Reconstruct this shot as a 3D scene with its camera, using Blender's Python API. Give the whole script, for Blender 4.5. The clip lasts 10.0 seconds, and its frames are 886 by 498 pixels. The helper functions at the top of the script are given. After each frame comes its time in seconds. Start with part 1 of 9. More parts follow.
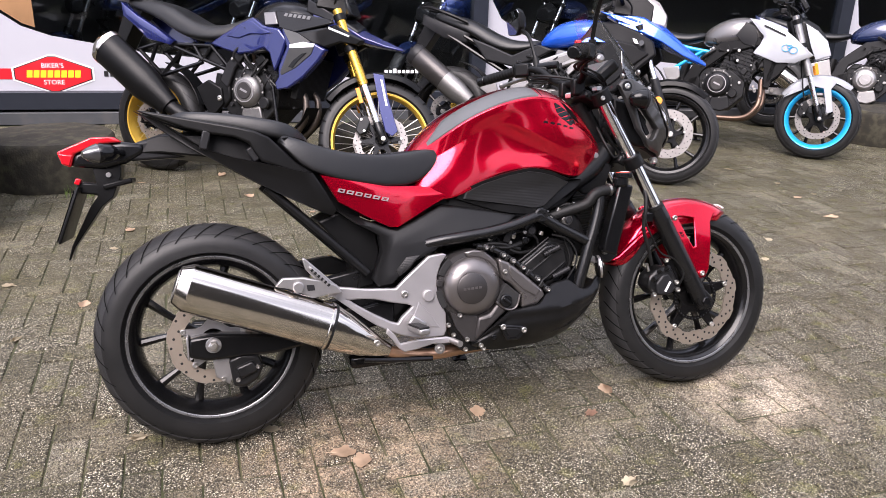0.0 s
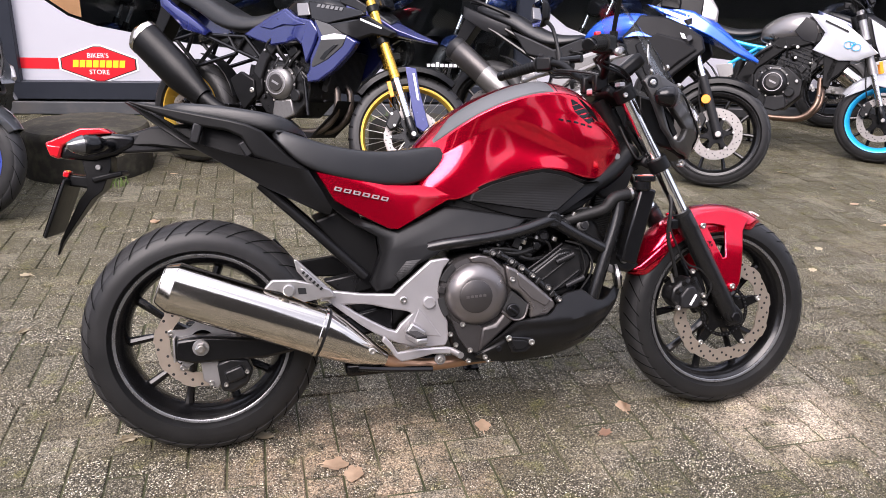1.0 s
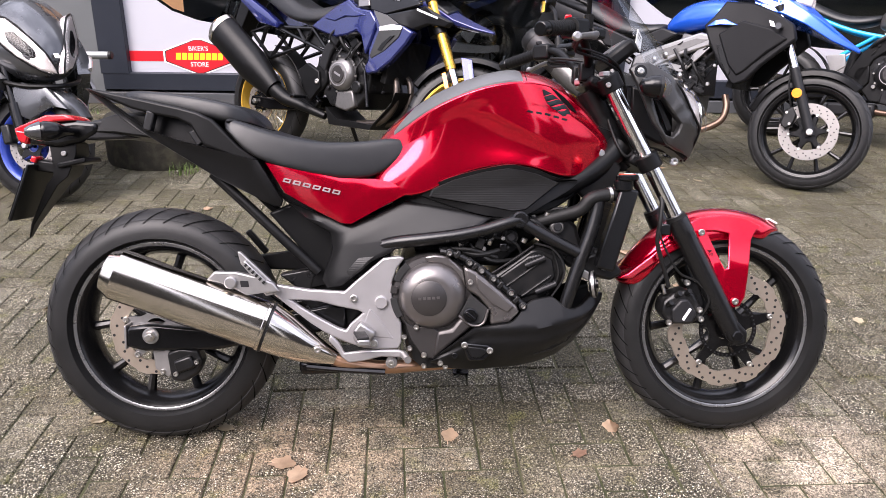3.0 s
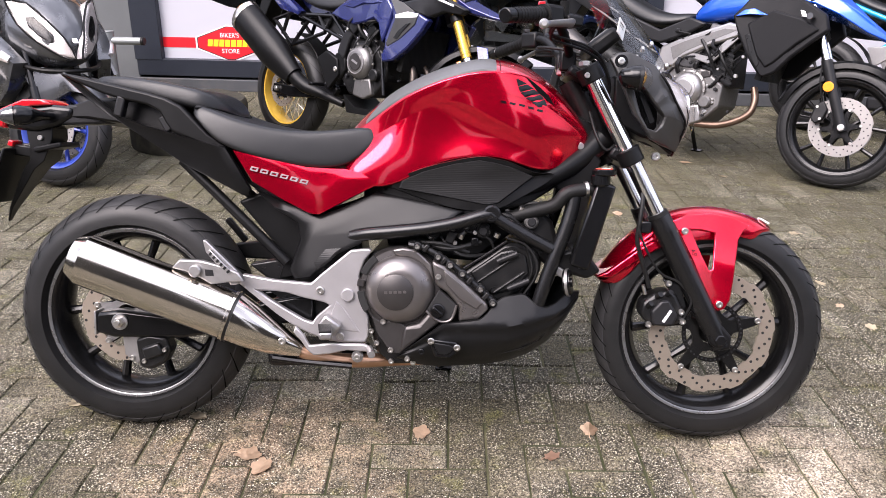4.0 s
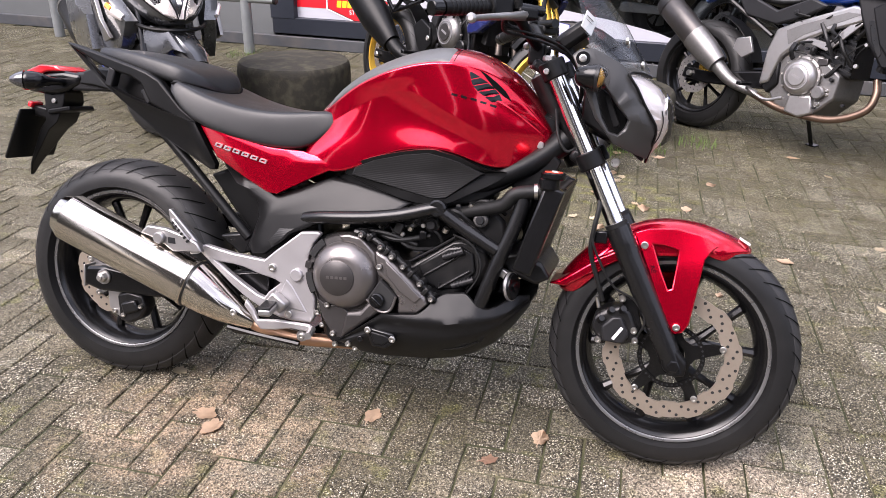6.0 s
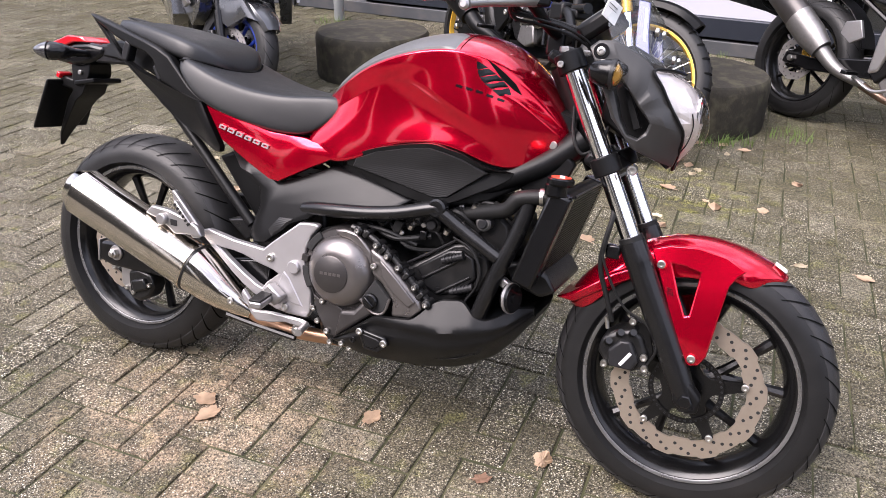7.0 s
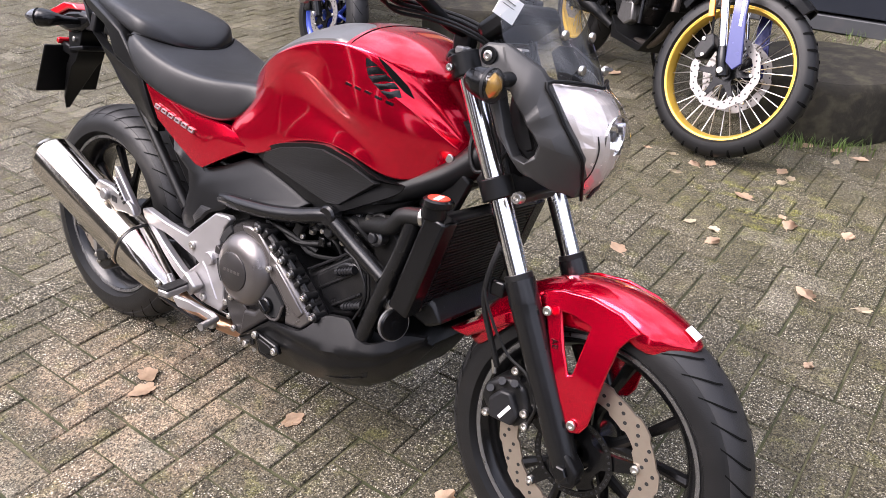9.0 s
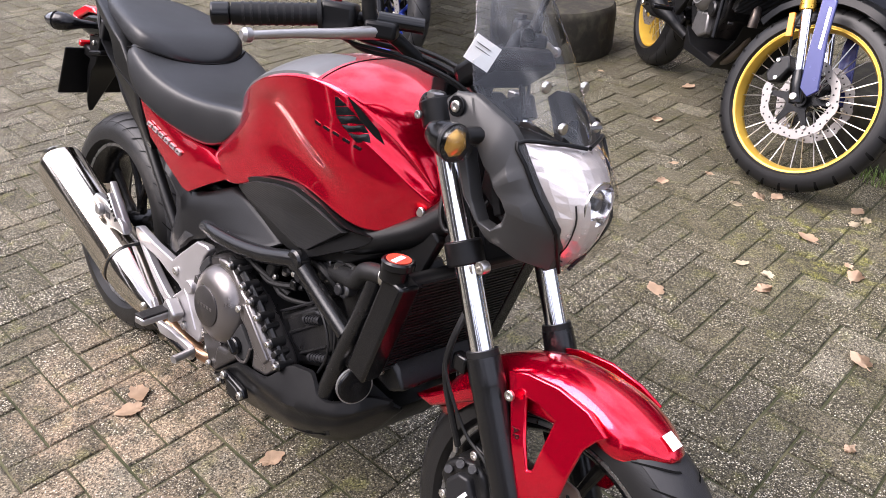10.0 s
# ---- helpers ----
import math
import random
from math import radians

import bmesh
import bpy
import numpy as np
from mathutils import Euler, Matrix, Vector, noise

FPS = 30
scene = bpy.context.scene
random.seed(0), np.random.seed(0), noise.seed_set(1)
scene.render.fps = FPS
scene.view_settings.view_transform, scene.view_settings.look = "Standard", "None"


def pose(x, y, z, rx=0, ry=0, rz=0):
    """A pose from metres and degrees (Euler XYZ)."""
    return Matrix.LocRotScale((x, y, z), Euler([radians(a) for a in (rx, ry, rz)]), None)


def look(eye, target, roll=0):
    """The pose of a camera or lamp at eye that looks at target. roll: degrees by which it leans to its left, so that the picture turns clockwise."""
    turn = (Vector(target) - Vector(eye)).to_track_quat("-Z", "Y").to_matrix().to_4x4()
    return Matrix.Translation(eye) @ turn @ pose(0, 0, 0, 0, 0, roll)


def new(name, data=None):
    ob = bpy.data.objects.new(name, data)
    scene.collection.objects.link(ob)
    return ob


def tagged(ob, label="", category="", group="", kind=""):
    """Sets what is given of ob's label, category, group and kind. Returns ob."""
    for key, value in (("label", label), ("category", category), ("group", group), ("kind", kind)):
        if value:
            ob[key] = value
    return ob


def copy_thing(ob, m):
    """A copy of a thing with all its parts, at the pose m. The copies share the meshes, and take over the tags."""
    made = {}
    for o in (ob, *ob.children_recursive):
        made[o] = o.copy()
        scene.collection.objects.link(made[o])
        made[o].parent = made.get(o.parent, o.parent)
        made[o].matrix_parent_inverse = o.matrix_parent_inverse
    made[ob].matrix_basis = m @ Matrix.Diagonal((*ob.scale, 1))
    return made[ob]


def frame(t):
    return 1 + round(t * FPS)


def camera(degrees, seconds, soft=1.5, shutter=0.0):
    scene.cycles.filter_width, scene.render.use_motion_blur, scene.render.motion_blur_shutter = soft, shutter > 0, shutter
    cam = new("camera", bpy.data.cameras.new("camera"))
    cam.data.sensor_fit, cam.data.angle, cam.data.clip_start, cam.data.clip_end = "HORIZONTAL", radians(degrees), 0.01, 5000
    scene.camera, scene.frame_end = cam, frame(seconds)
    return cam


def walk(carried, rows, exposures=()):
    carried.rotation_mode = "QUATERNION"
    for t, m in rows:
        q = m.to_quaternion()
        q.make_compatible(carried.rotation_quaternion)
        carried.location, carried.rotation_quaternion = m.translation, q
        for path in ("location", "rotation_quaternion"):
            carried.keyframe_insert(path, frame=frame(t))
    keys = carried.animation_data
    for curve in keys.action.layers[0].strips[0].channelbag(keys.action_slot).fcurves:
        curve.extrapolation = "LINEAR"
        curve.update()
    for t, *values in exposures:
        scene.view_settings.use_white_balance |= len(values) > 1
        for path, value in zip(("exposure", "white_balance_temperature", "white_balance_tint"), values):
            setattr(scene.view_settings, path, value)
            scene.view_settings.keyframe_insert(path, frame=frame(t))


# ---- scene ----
cam = camera(58.9, 10.0, soft=0.5)
PATH = [
    (0, (-0.035, -1.957, 1.314), (0.571, -0.178, 0.63), 1.9),
    (0.5, (0.028, -1.93, 1.303), (0.575, -0.135, 0.611), 2.1),
    (1, (0.14, -1.866, 1.295), (0.611, -0.053, 0.595), 2.0),
    (1.5, (0.232, -1.818, 1.28), (0.621, 0.012, 0.575), 1.8),
    (2, (0.331, -1.808, 1.271), (0.619, 0.04, 0.561), 1.3),
    (2.5, (0.49, -1.829, 1.275), (0.686, 0.029, 0.561), 0.8),
    (4, (0.822, -1.778, 1.263), (0.825, 0.078, 0.518), 0.5),
    (4.5, (0.941, -1.737, 1.284), (0.858, 0.109, 0.519), 0.7),
    (5, (1.086, -1.704, 1.304), (0.891, 0.124, 0.517), 0.8),
    (5.5, (1.246, -1.691, 1.319), (0.939, 0.112, 0.51), 0.8),
    (6, (1.351, -1.661, 1.327), (0.942, 0.108, 0.49), 0.8),
    (6.2, (1.39, -1.615, 1.319), (0.929, 0.134, 0.466), 0.8),
    (7.3, (1.614, -1.372, 1.349), (0.887, 0.241, 0.418), 0.5),
    (7.5, (1.677, -1.331, 1.352), (0.897, 0.253, 0.411), 0.2),
    (8, (1.847, -1.219, 1.361), (0.963, 0.293, 0.396), -0.2),
    (8.5, (1.919, -1.12, 1.359), (0.959, 0.333, 0.376), -0.4),
    (9, (1.965, -0.957, 1.363), (0.937, 0.435, 0.362), -0.3),
    (9.5, (1.986, -0.79, 1.391), (0.889, 0.537, 0.373), -0.1),
    (10, (2.004, -0.672, 1.402), (0.817, 0.565, 0.371), -0.1),
]
walk(cam, [(t, look(eye, target, roll)) for t, eye, target, roll in PATH], [(0.0, 1.20, 6330, 21), (2.5, 1.30, 6330, 21), (5.5, 1.34, 6330, 21), (7.5, 1.43, 6330, 21), (10.0, 1.37, 6330, 21)])

# ---- daylight: a bright, thinly clouded sky ----
SUN_EL, SUN_AZ = 50.0, 218.0
world = bpy.data.worlds.new("sky")
scene.world = world
world.use_nodes = True
wn, wl = world.node_tree.nodes, world.node_tree.links
sky = wn.new("ShaderNodeTexSky")
sky.sky_type, sky.sun_disc = "NISHITA", False
sky.sun_elevation, sky.sun_rotation = radians(SUN_EL), radians(SUN_AZ)
sky.air_density, sky.dust_density, sky.ozone_density = 1.0, 4.0, 1.0
grade = wn.new("ShaderNodeHueSaturation")
grade.inputs["Saturation"].default_value = 0.95
wl.new(sky.outputs[0], grade.inputs["Color"])
veil = wn.new("ShaderNodeMix")
veil.data_type = "RGBA"
veil.inputs["Factor"].default_value = 0.62
way = wn.new("ShaderNodeTexCoord")
parts_of = wn.new("ShaderNodeSeparateXYZ")
wl.new(way.outputs["Generated"], parts_of.inputs[0])
height = wn.new("ShaderNodeMapRange")
height.inputs["To Min"].default_value, height.inputs["To Max"].default_value = 0.18, 1.25
wl.new(parts_of.outputs["Z"], height.inputs["Value"])
cloud = wn.new("ShaderNodeVectorMath")
cloud.operation = "SCALE"
cloud.inputs[0].default_value = (7.4, 7.6, 8.0)
wl.new(height.outputs[0], cloud.inputs["Scale"])
wl.new(grade.outputs[0], veil.inputs["A"])
puffs = wn.new("ShaderNodeTexNoise")
puffs.inputs["Scale"].default_value, puffs.inputs["Detail"].default_value = 2.4, 5.0
wl.new(way.outputs["Generated"], puffs.inputs["Vector"])
cover = wn.new("ShaderNodeMapRange")
cover.inputs["From Min"].default_value, cover.inputs["From Max"].default_value = 0.42, 0.60
cover.inputs["To Min"].default_value, cover.inputs["To Max"].default_value = 0.42, 1.35
wl.new(puffs.outputs[0], cover.inputs["Value"])
broken = wn.new("ShaderNodeVectorMath")
broken.operation = "SCALE"
wl.new(cloud.outputs[0], broken.inputs[0])
wl.new(cover.outputs[0], broken.inputs["Scale"])
wl.new(broken.outputs[0], veil.inputs["B"])
wl.new(veil.outputs["Result"], wn["Background"].inputs["Color"])
wn["Background"].inputs["Strength"].default_value = 0.17
sun_data = bpy.data.lights.new("sun", "SUN")
sun_data.energy, sun_data.angle, sun_data.color = 2.3, radians(45), (1.0, 0.95, 0.88)
sun = new("sun", sun_data)
sun_way = Vector((math.sin(radians(SUN_AZ)) * math.cos(radians(SUN_EL)), math.cos(radians(SUN_AZ)) * math.cos(radians(SUN_EL)), math.sin(radians(SUN_EL))))
sun.matrix_world = look(sun_way * 20, (0, 0, 0))


# ---- materials ----
def material(name, col, rough=0.5, metal=0.0, vary=0.12, grain=30.0, bump=0.0, bump_scale=300.0, coat=0.0, rough_vary=0.08, dirt=0.0, dirt_col=(0.12, 0.1, 0.08), spec=0.5):
    m = bpy.data.materials.new(name)
    m.use_nodes = True
    n, l = m.node_tree.nodes, m.node_tree.links
    p = n["Principled BSDF"]
    p.inputs["Metallic"].default_value = metal
    p.inputs["Coat Weight"].default_value = coat
    p.inputs["Coat Roughness"].default_value = 0.04
    p.inputs["Specular IOR Level"].default_value = spec
    tc = n.new("ShaderNodeTexCoord")
    big = n.new("ShaderNodeTexNoise")
    big.inputs["Scale"].default_value, big.inputs["Detail"].default_value = grain, 6
    l.new(tc.outputs["Object"], big.inputs["Vector"])
    ramp = n.new("ShaderNodeMix")
    ramp.data_type = "RGBA"
    ramp.inputs["A"].default_value = (*[c * (1 - vary) for c in col], 1)
    ramp.inputs["B"].default_value = (*[min(1, c * (1 + vary)) for c in col], 1)
    l.new(big.outputs["Fac"], ramp.inputs["Factor"])
    last = ramp.outputs["Result"]
    fine = n.new("ShaderNodeTexNoise")
    fine.inputs["Scale"].default_value, fine.inputs["Detail"].default_value = bump_scale, 3
    l.new(tc.outputs["Object"], fine.inputs["Vector"])
    if dirt:
        spots = n.new("ShaderNodeMapRange")
        spots.inputs["From Min"].default_value, spots.inputs["From Max"].default_value = 0.48, 0.75
        spots.inputs["To Max"].default_value = dirt
        l.new(big.outputs["Fac"], spots.inputs["Value"])
        dm = n.new("ShaderNodeMix")
        dm.data_type = "RGBA"
        l.new(spots.outputs[0], dm.inputs["Factor"])
        l.new(last, dm.inputs["A"])
        dm.inputs["B"].default_value = (*dirt_col, 1)
        last = dm.outputs["Result"]
    l.new(last, p.inputs["Base Color"])
    rr = n.new("ShaderNodeMapRange")
    rr.inputs["To Min"].default_value, rr.inputs["To Max"].default_value = max(0.02, rough - rough_vary), min(1, rough + rough_vary)
    l.new(big.outputs["Fac"], rr.inputs["Value"])
    l.new(rr.outputs[0], p.inputs["Roughness"])
    if bump:
        b = n.new("ShaderNodeBump")
        b.inputs["Strength"].default_value, b.inputs["Distance"].default_value = bump, 0.002
        l.new(fine.outputs["Fac"], b.inputs["Height"])
        l.new(b.outputs[0], p.inputs["Normal"])
    return m


def lined(m, axis, scale, strength):
    """Adds fine moulded ribs along an axis to a material's relief."""
    n, l = m.node_tree.nodes, m.node_tree.links
    w = n.new("ShaderNodeTexWave")
    w.bands_direction = axis
    w.inputs["Scale"].default_value = scale
    tc = n.new("ShaderNodeTexCoord")
    l.new(tc.outputs["Object"], w.inputs["Vector"])
    b = n.new("ShaderNodeBump")
    b.inputs["Strength"].default_value, b.inputs["Distance"].default_value = strength, 0.003
    l.new(w.outputs["Fac"], b.inputs["Height"])
    l.new(b.outputs[0], n["Principled BSDF"].inputs["Normal"])
    return m


def clear(name, col=(1, 1, 1), rough=0.02, alpha=0.15, coat=0.0):
    """A thin clear sheet: mostly see-through, with a gloss that grows towards grazing views."""
    m = bpy.data.materials.new(name)
    m.use_nodes = True
    n, l = m.node_tree.nodes, m.node_tree.links
    out = n["Material Output"]
    t = n.new("ShaderNodeBsdfTransparent")
    t.inputs["Color"].default_value = (*col, 1)
    g = n.new("ShaderNodeBsdfGlossy")
    g.inputs["Roughness"].default_value = rough
    f = n.new("ShaderNodeLayerWeight")
    f.inputs["Blend"].default_value = 0.5
    pw = n.new("ShaderNodeMath")
    pw.operation = "POWER"
    pw.inputs[1].default_value = 4.0
    l.new(f.outputs["Facing"], pw.inputs[0])
    a = n.new("ShaderNodeMath")
    a.operation = "MULTIPLY_ADD"
    a.inputs[1].default_value, a.inputs[2].default_value = 0.7, alpha
    l.new(pw.outputs[0], a.inputs[0])
    mx = n.new("ShaderNodeMixShader")
    l.new(a.outputs[0], mx.inputs["Fac"])
    l.new(t.outputs[0], mx.inputs[1])
    l.new(g.outputs[0], mx.inputs[2])
    l.new(mx.outputs[0], out.inputs["Surface"])
    return m


RED = material("candy_red_paint", (0.66, 0.0005, 0.024), 0.17, 0.84, 0.08, 3, coat=1.0, rough_vary=0.03, spec=0.2)
RED.node_tree.nodes["Principled BSDF"].inputs["Coat IOR"].default_value = 1.48
BLACKPL = material("matt_black_plastic", (0.0050, 0.0050, 0.0052), 0.36, 0, 0.2, 25, 0.10, 900, rough_vary=0.06, spec=0.19)
SATIN = material("satin_black_cover", (0.0055, 0.0055, 0.0058), 0.32, 0, 0.2, 25, 0.08, 900, rough_vary=0.06, spec=0.21)
SHROUD = material("matt_black_shroud", (0.008, 0.008, 0.009), 0.55, 0, 0.25, 20, 0.15, 700, spec=0.18)
BLACKGL = material("gloss_black_paint", (0.004, 0.004, 0.0044), 0.20, 0, 0.15, 12, rough_vary=0.06, spec=0.35)
TUBE = material("satin_black_tube", (0.006, 0.006, 0.0063), 0.25, 0.0, 0.15, 20, 0.05, 600, spec=0.40)
GREYPL = material("dark_grey_plastic", (0.013, 0.013, 0.014), 0.38, 0.0, 0.15, 20, 0.08, 700, spec=0.25)
SILVERPL = material("silver_grey_paint", (0.40, 0.385, 0.39), 0.36, 0.7, 0.08, 20, 0.05, 600)
STRIP = material("grey_tank_cover", (0.11, 0.11, 0.11), 0.38, 0.3, 0.1, 15, 0.05, 900)
SEAT = material("black_vinyl", (0.008, 0.0082, 0.0088), 0.36, 0, 0.2, 18, 0.2, 700, spec=0.40)
TYRE = material("tyre_rubber", (0.0095, 0.0095, 0.0097), 0.40, 0, 0.25, 20, 0.2, 400, dirt=0.25, dirt_col=(0.015, 0.014, 0.013), spec=0.30)
TREAD = material("tyre_tread", (0.020, 0.020, 0.021), 0.50, 0, 0.3, 25, 0.25, 500, dirt=0.5, dirt_col=(0.027, 0.026, 0.024), spec=0.35)
GROOVE = material("tread_groove", (0.003, 0.003, 0.003), 0.9, spec=0.1)
RIM = material("satin_black_alloy", (0.004, 0.004, 0.0042), 0.20, 0.0, 0.2, 20, 0.05, 500, spec=0.38, dirt=0.12, dirt_col=(0.03, 0.027, 0.024))
LIP = material("worn_rim_edge", (0.22, 0.22, 0.22), 0.28, 0.8, 0.3, 15)
ALU = material("cast_aluminium", (0.37, 0.36, 0.355), 0.36, 0.85, 0.12, 35, 0.15, 500, dirt=0.25, dirt_col=(0.18, 0.165, 0.15))
DULL = material("dull_alloy", (0.20, 0.195, 0.19), 0.42, 0.8, 0.3, 40, 0.3, 300, dirt=0.5, dirt_col=(0.08, 0.075, 0.07))
PALEDISC = material("pale_disc_steel", (0.27, 0.255, 0.245), 0.40, 0.7, 0.08, 40)
STEEL = material("polished_steel", (0.66, 0.615, 0.55), 0.12, 1.0, 0.06, 14, rough_vary=0.05, dirt=0.3, dirt_col=(0.46, 0.39, 0.29))
CHROME = material("chrome", (0.92, 0.92, 0.93), 0.12, 1.0, 0.04, 10, rough_vary=0.02)
COPPER = material("heat_tinted_pipe", (0.50, 0.30, 0.19), 0.3, 0.9, 0.3, 18)
DISC = material("brake_disc_steel", (0.43, 0.365, 0.30), 0.36, 0.8, 0.15, 45, 0.1, 500, dirt=0.4, dirt_col=(0.28, 0.22, 0.17))
HOLE = material("drilled_hole", (0.01, 0.01, 0.01), 0.9)
BRONZE = material("bronze_engine_paint", (0.17, 0.157, 0.152), 0.30, 0.8, 0.12, 25, 0.08, 500)
CASE = material("dark_engine_case", (0.056, 0.052, 0.051), 0.34, 0.65, 0.2, 30, 0.12, 400)
ENGINE = material("black_engine_casting", (0.007, 0.007, 0.0073), 0.30, 0.0, 0.3, 30, 0.3, 300, dirt=0.3, dirt_col=(0.024, 0.022, 0.020), spec=0.35)
BOLT = material("zinc_bolt", (0.6, 0.58, 0.55), 0.3, 1.0, 0.15, 60)
RUBBER = material("black_rubber", (0.008, 0.008, 0.008), 0.5, 0, 0.2, 60, 0.3, 500, spec=0.25)
AMBER = material("amber_lens", (0.85, 0.28, 0.02), 0.15, 0, 0.2, 90, coat=0.6)
REDLENS = material("red_lamp_lens", (0.5, 0.008, 0.015), 0.15, 0, 0.15, 60, coat=0.8)
MIRROR = material("mirror_glass", (0.85, 0.86, 0.88), 0.02, 1.0, 0.0, 5, rough_vary=0.0)
REFLECTOR = material("lamp_reflector", (0.66, 0.615, 0.595), 0.24, 0.55, 0.10, 60, 0.15, 45, coat=0.3)
COWL = material("grey_cowl_plastic", (0.046, 0.0455, 0.045), 0.36, 0.35, 0.1, 25, 0.06, 700, spec=0.4)
WHITE = material("white_print", (0.78, 0.78, 0.79), 0.4, 0, 0.03, 10)
PAPER = material("paper_tag", (0.75, 0.75, 0.73), 0.8, 0, 0.05, 40)
RADFIN = lined(material("radiator_fins", (0.008, 0.008, 0.008), 0.5, 0.0, 0.2, 40, spec=0.25), "Z", 60, 0.9)
PAD = lined(material("ribbed_black_pad", (0.012, 0.012, 0.0124), 0.40, 0, 0.1, 30, spec=0.28), "Z", 70, 0.13)
SCREEN = clear("clear_windscreen", (0.92, 0.94, 0.95), 0.03, 0.07)
SMOKE = clear("smoked_windscreen", (0.35, 0.37, 0.4), 0.03, 0.05)
LENS = clear("headlamp_lens", (0.97, 0.96, 0.95), 0.03, 0.03)
BLUE = material("metallic_blue_paint", (0.012, 0.10, 0.62), 0.2, 0.4, 0.1, 6, coat=1.0)
NAVY = material("deep_blue_paint", (0.013, 0.019, 0.11), 0.25, 0.35, 0.1, 6, coat=0.9)
DARKNAVY = material("navy_paint", (0.012, 0.022, 0.075), 0.25, 0.3, 0.1, 6, coat=0.9)
CYAN = material("cyan_paint", (0.01, 0.36, 0.72), 0.3, 0.1, 0.08, 10, coat=0.5)
GOLD = material("gold_anodised", (0.75, 0.45, 0.07), 0.26, 0.85, 0.08, 20)
GOLDRIM = material("gold_rim", (0.66, 0.42, 0.06), 0.32, 0.5, 0.12, 20)
BLUERIM = material("blue_rim_paint", (0.02, 0.045, 0.28), 0.3, 0.3, 0.1, 20, coat=0.4)
WHITEPT = material("white_paint", (0.40, 0.415, 0.445), 0.25, 0.1, 0.04, 8, coat=0.8)
SILVER = material("silver_paint", (0.17, 0.162, 0.158), 0.3, 0.7, 0.08, 8, coat=0.8)
GUNMETAL = material("grey_metallic_paint", (0.075, 0.078, 0.084), 0.28, 0.6, 0.1, 8, coat=0.8)


# ---- mesh helpers ----
def part(name, bm, mat, parent=None, label="", smooth=True, bevel=0.0, sub=0, seg=2):
    """Links a bmesh as one mesh object under a thing or a part."""
    me = bpy.data.meshes.new(name)
    bmesh.ops.recalc_face_normals(bm, faces=bm.faces)
    bm.to_mesh(me)
    bm.free()
    me.materials.append(mat)
    if smooth:
        me.polygons.foreach_set("use_smooth", [True] * len(me.polygons))
    ob = new(name, me)
    if parent is not None:
        ob.parent = parent
    if label:
        ob["label"] = label
    if bevel:
        b = ob.modifiers.new("bevel", "BEVEL")
        b.width, b.segments, b.limit_method, b.angle_limit = bevel, seg, "ANGLE", radians(35)
        b.harden_normals = False
    if sub:
        s = ob.modifiers.new("subdivision", "SUBSURF")
        s.levels = s.render_levels = sub
    if smooth and not sub:
        me.set_sharp_from_angle(angle=radians(38))
    return ob


def empty(name, m, label, category, group=""):
    ob = new(name)
    ob.matrix_world = m
    ob.empty_display_size = 0.1
    return tagged(ob, label, category, group)


def loft(rings, close=True, caps=True, bm=None):
    """A skin through rings of points; close: each ring is a closed loop."""
    bm = bm or bmesh.new()
    vs = [[bm.verts.new(p) for p in r] for r in rings]
    n = len(rings[0])
    for a, b in zip(vs, vs[1:]):
        for i in range(n if close else n - 1):
            j = (i + 1) % n
            bm.faces.new((a[i], a[j], b[j], b[i]))
    if caps and close:
        bm.faces.new(vs[0])
        bm.faces.new(vs[-1])
    return bm


def smooth_line(pts, per=6):
    """Points along a Catmull-Rom line."""
    p = [Vector(q) for q in pts]
    p = [2 * p[0] - p[1], *p, 2 * p[-1] - p[-2]]
    out = []
    for a, b, c, d in zip(p, p[1:], p[2:], p[3:]):
        for k in range(per):
            t = k / per
            out.append(0.5 * ((2 * b) + (c - a) * t + (2 * a - 5 * b + 4 * c - d) * t * t + (3 * b - a - 3 * c + d) * t**3))
    return out + [p[-2]]


def tube(pts, r, n=10, per=5, bm=None, flat=1.0):
    """A round bar along a smooth line; r: a radius, or one for each point."""
    line = smooth_line(pts, per) if len(pts) > 2 else [Vector(q) for q in pts]
    if isinstance(r, (int, float)):
        rad = [r] * len(line)
    else:
        rad = [float(q) for q in np.interp(np.linspace(0, 1, len(line)), np.linspace(0, 1, len(r)), r)]
    rings, side = [], None
    for i, p in enumerate(line):
        d = (line[min(i + 1, len(line) - 1)] - line[max(i - 1, 0)]).normalized()
        if side is None:
            side = d.orthogonal().normalized()
        side = (side - d * side.dot(d)).normalized()
        up = d.cross(side)
        rings.append([p + rad[i] * (math.cos(a) * side + flat * math.sin(a) * up) for a in (2 * math.pi * k / n for k in range(n))])
    return loft(rings, True, True, bm)


def rod(a, b, r, n=12, bm=None, r2=None):
    return tube([a, b], [r, r2 if r2 is not None else r], n, 1, bm)


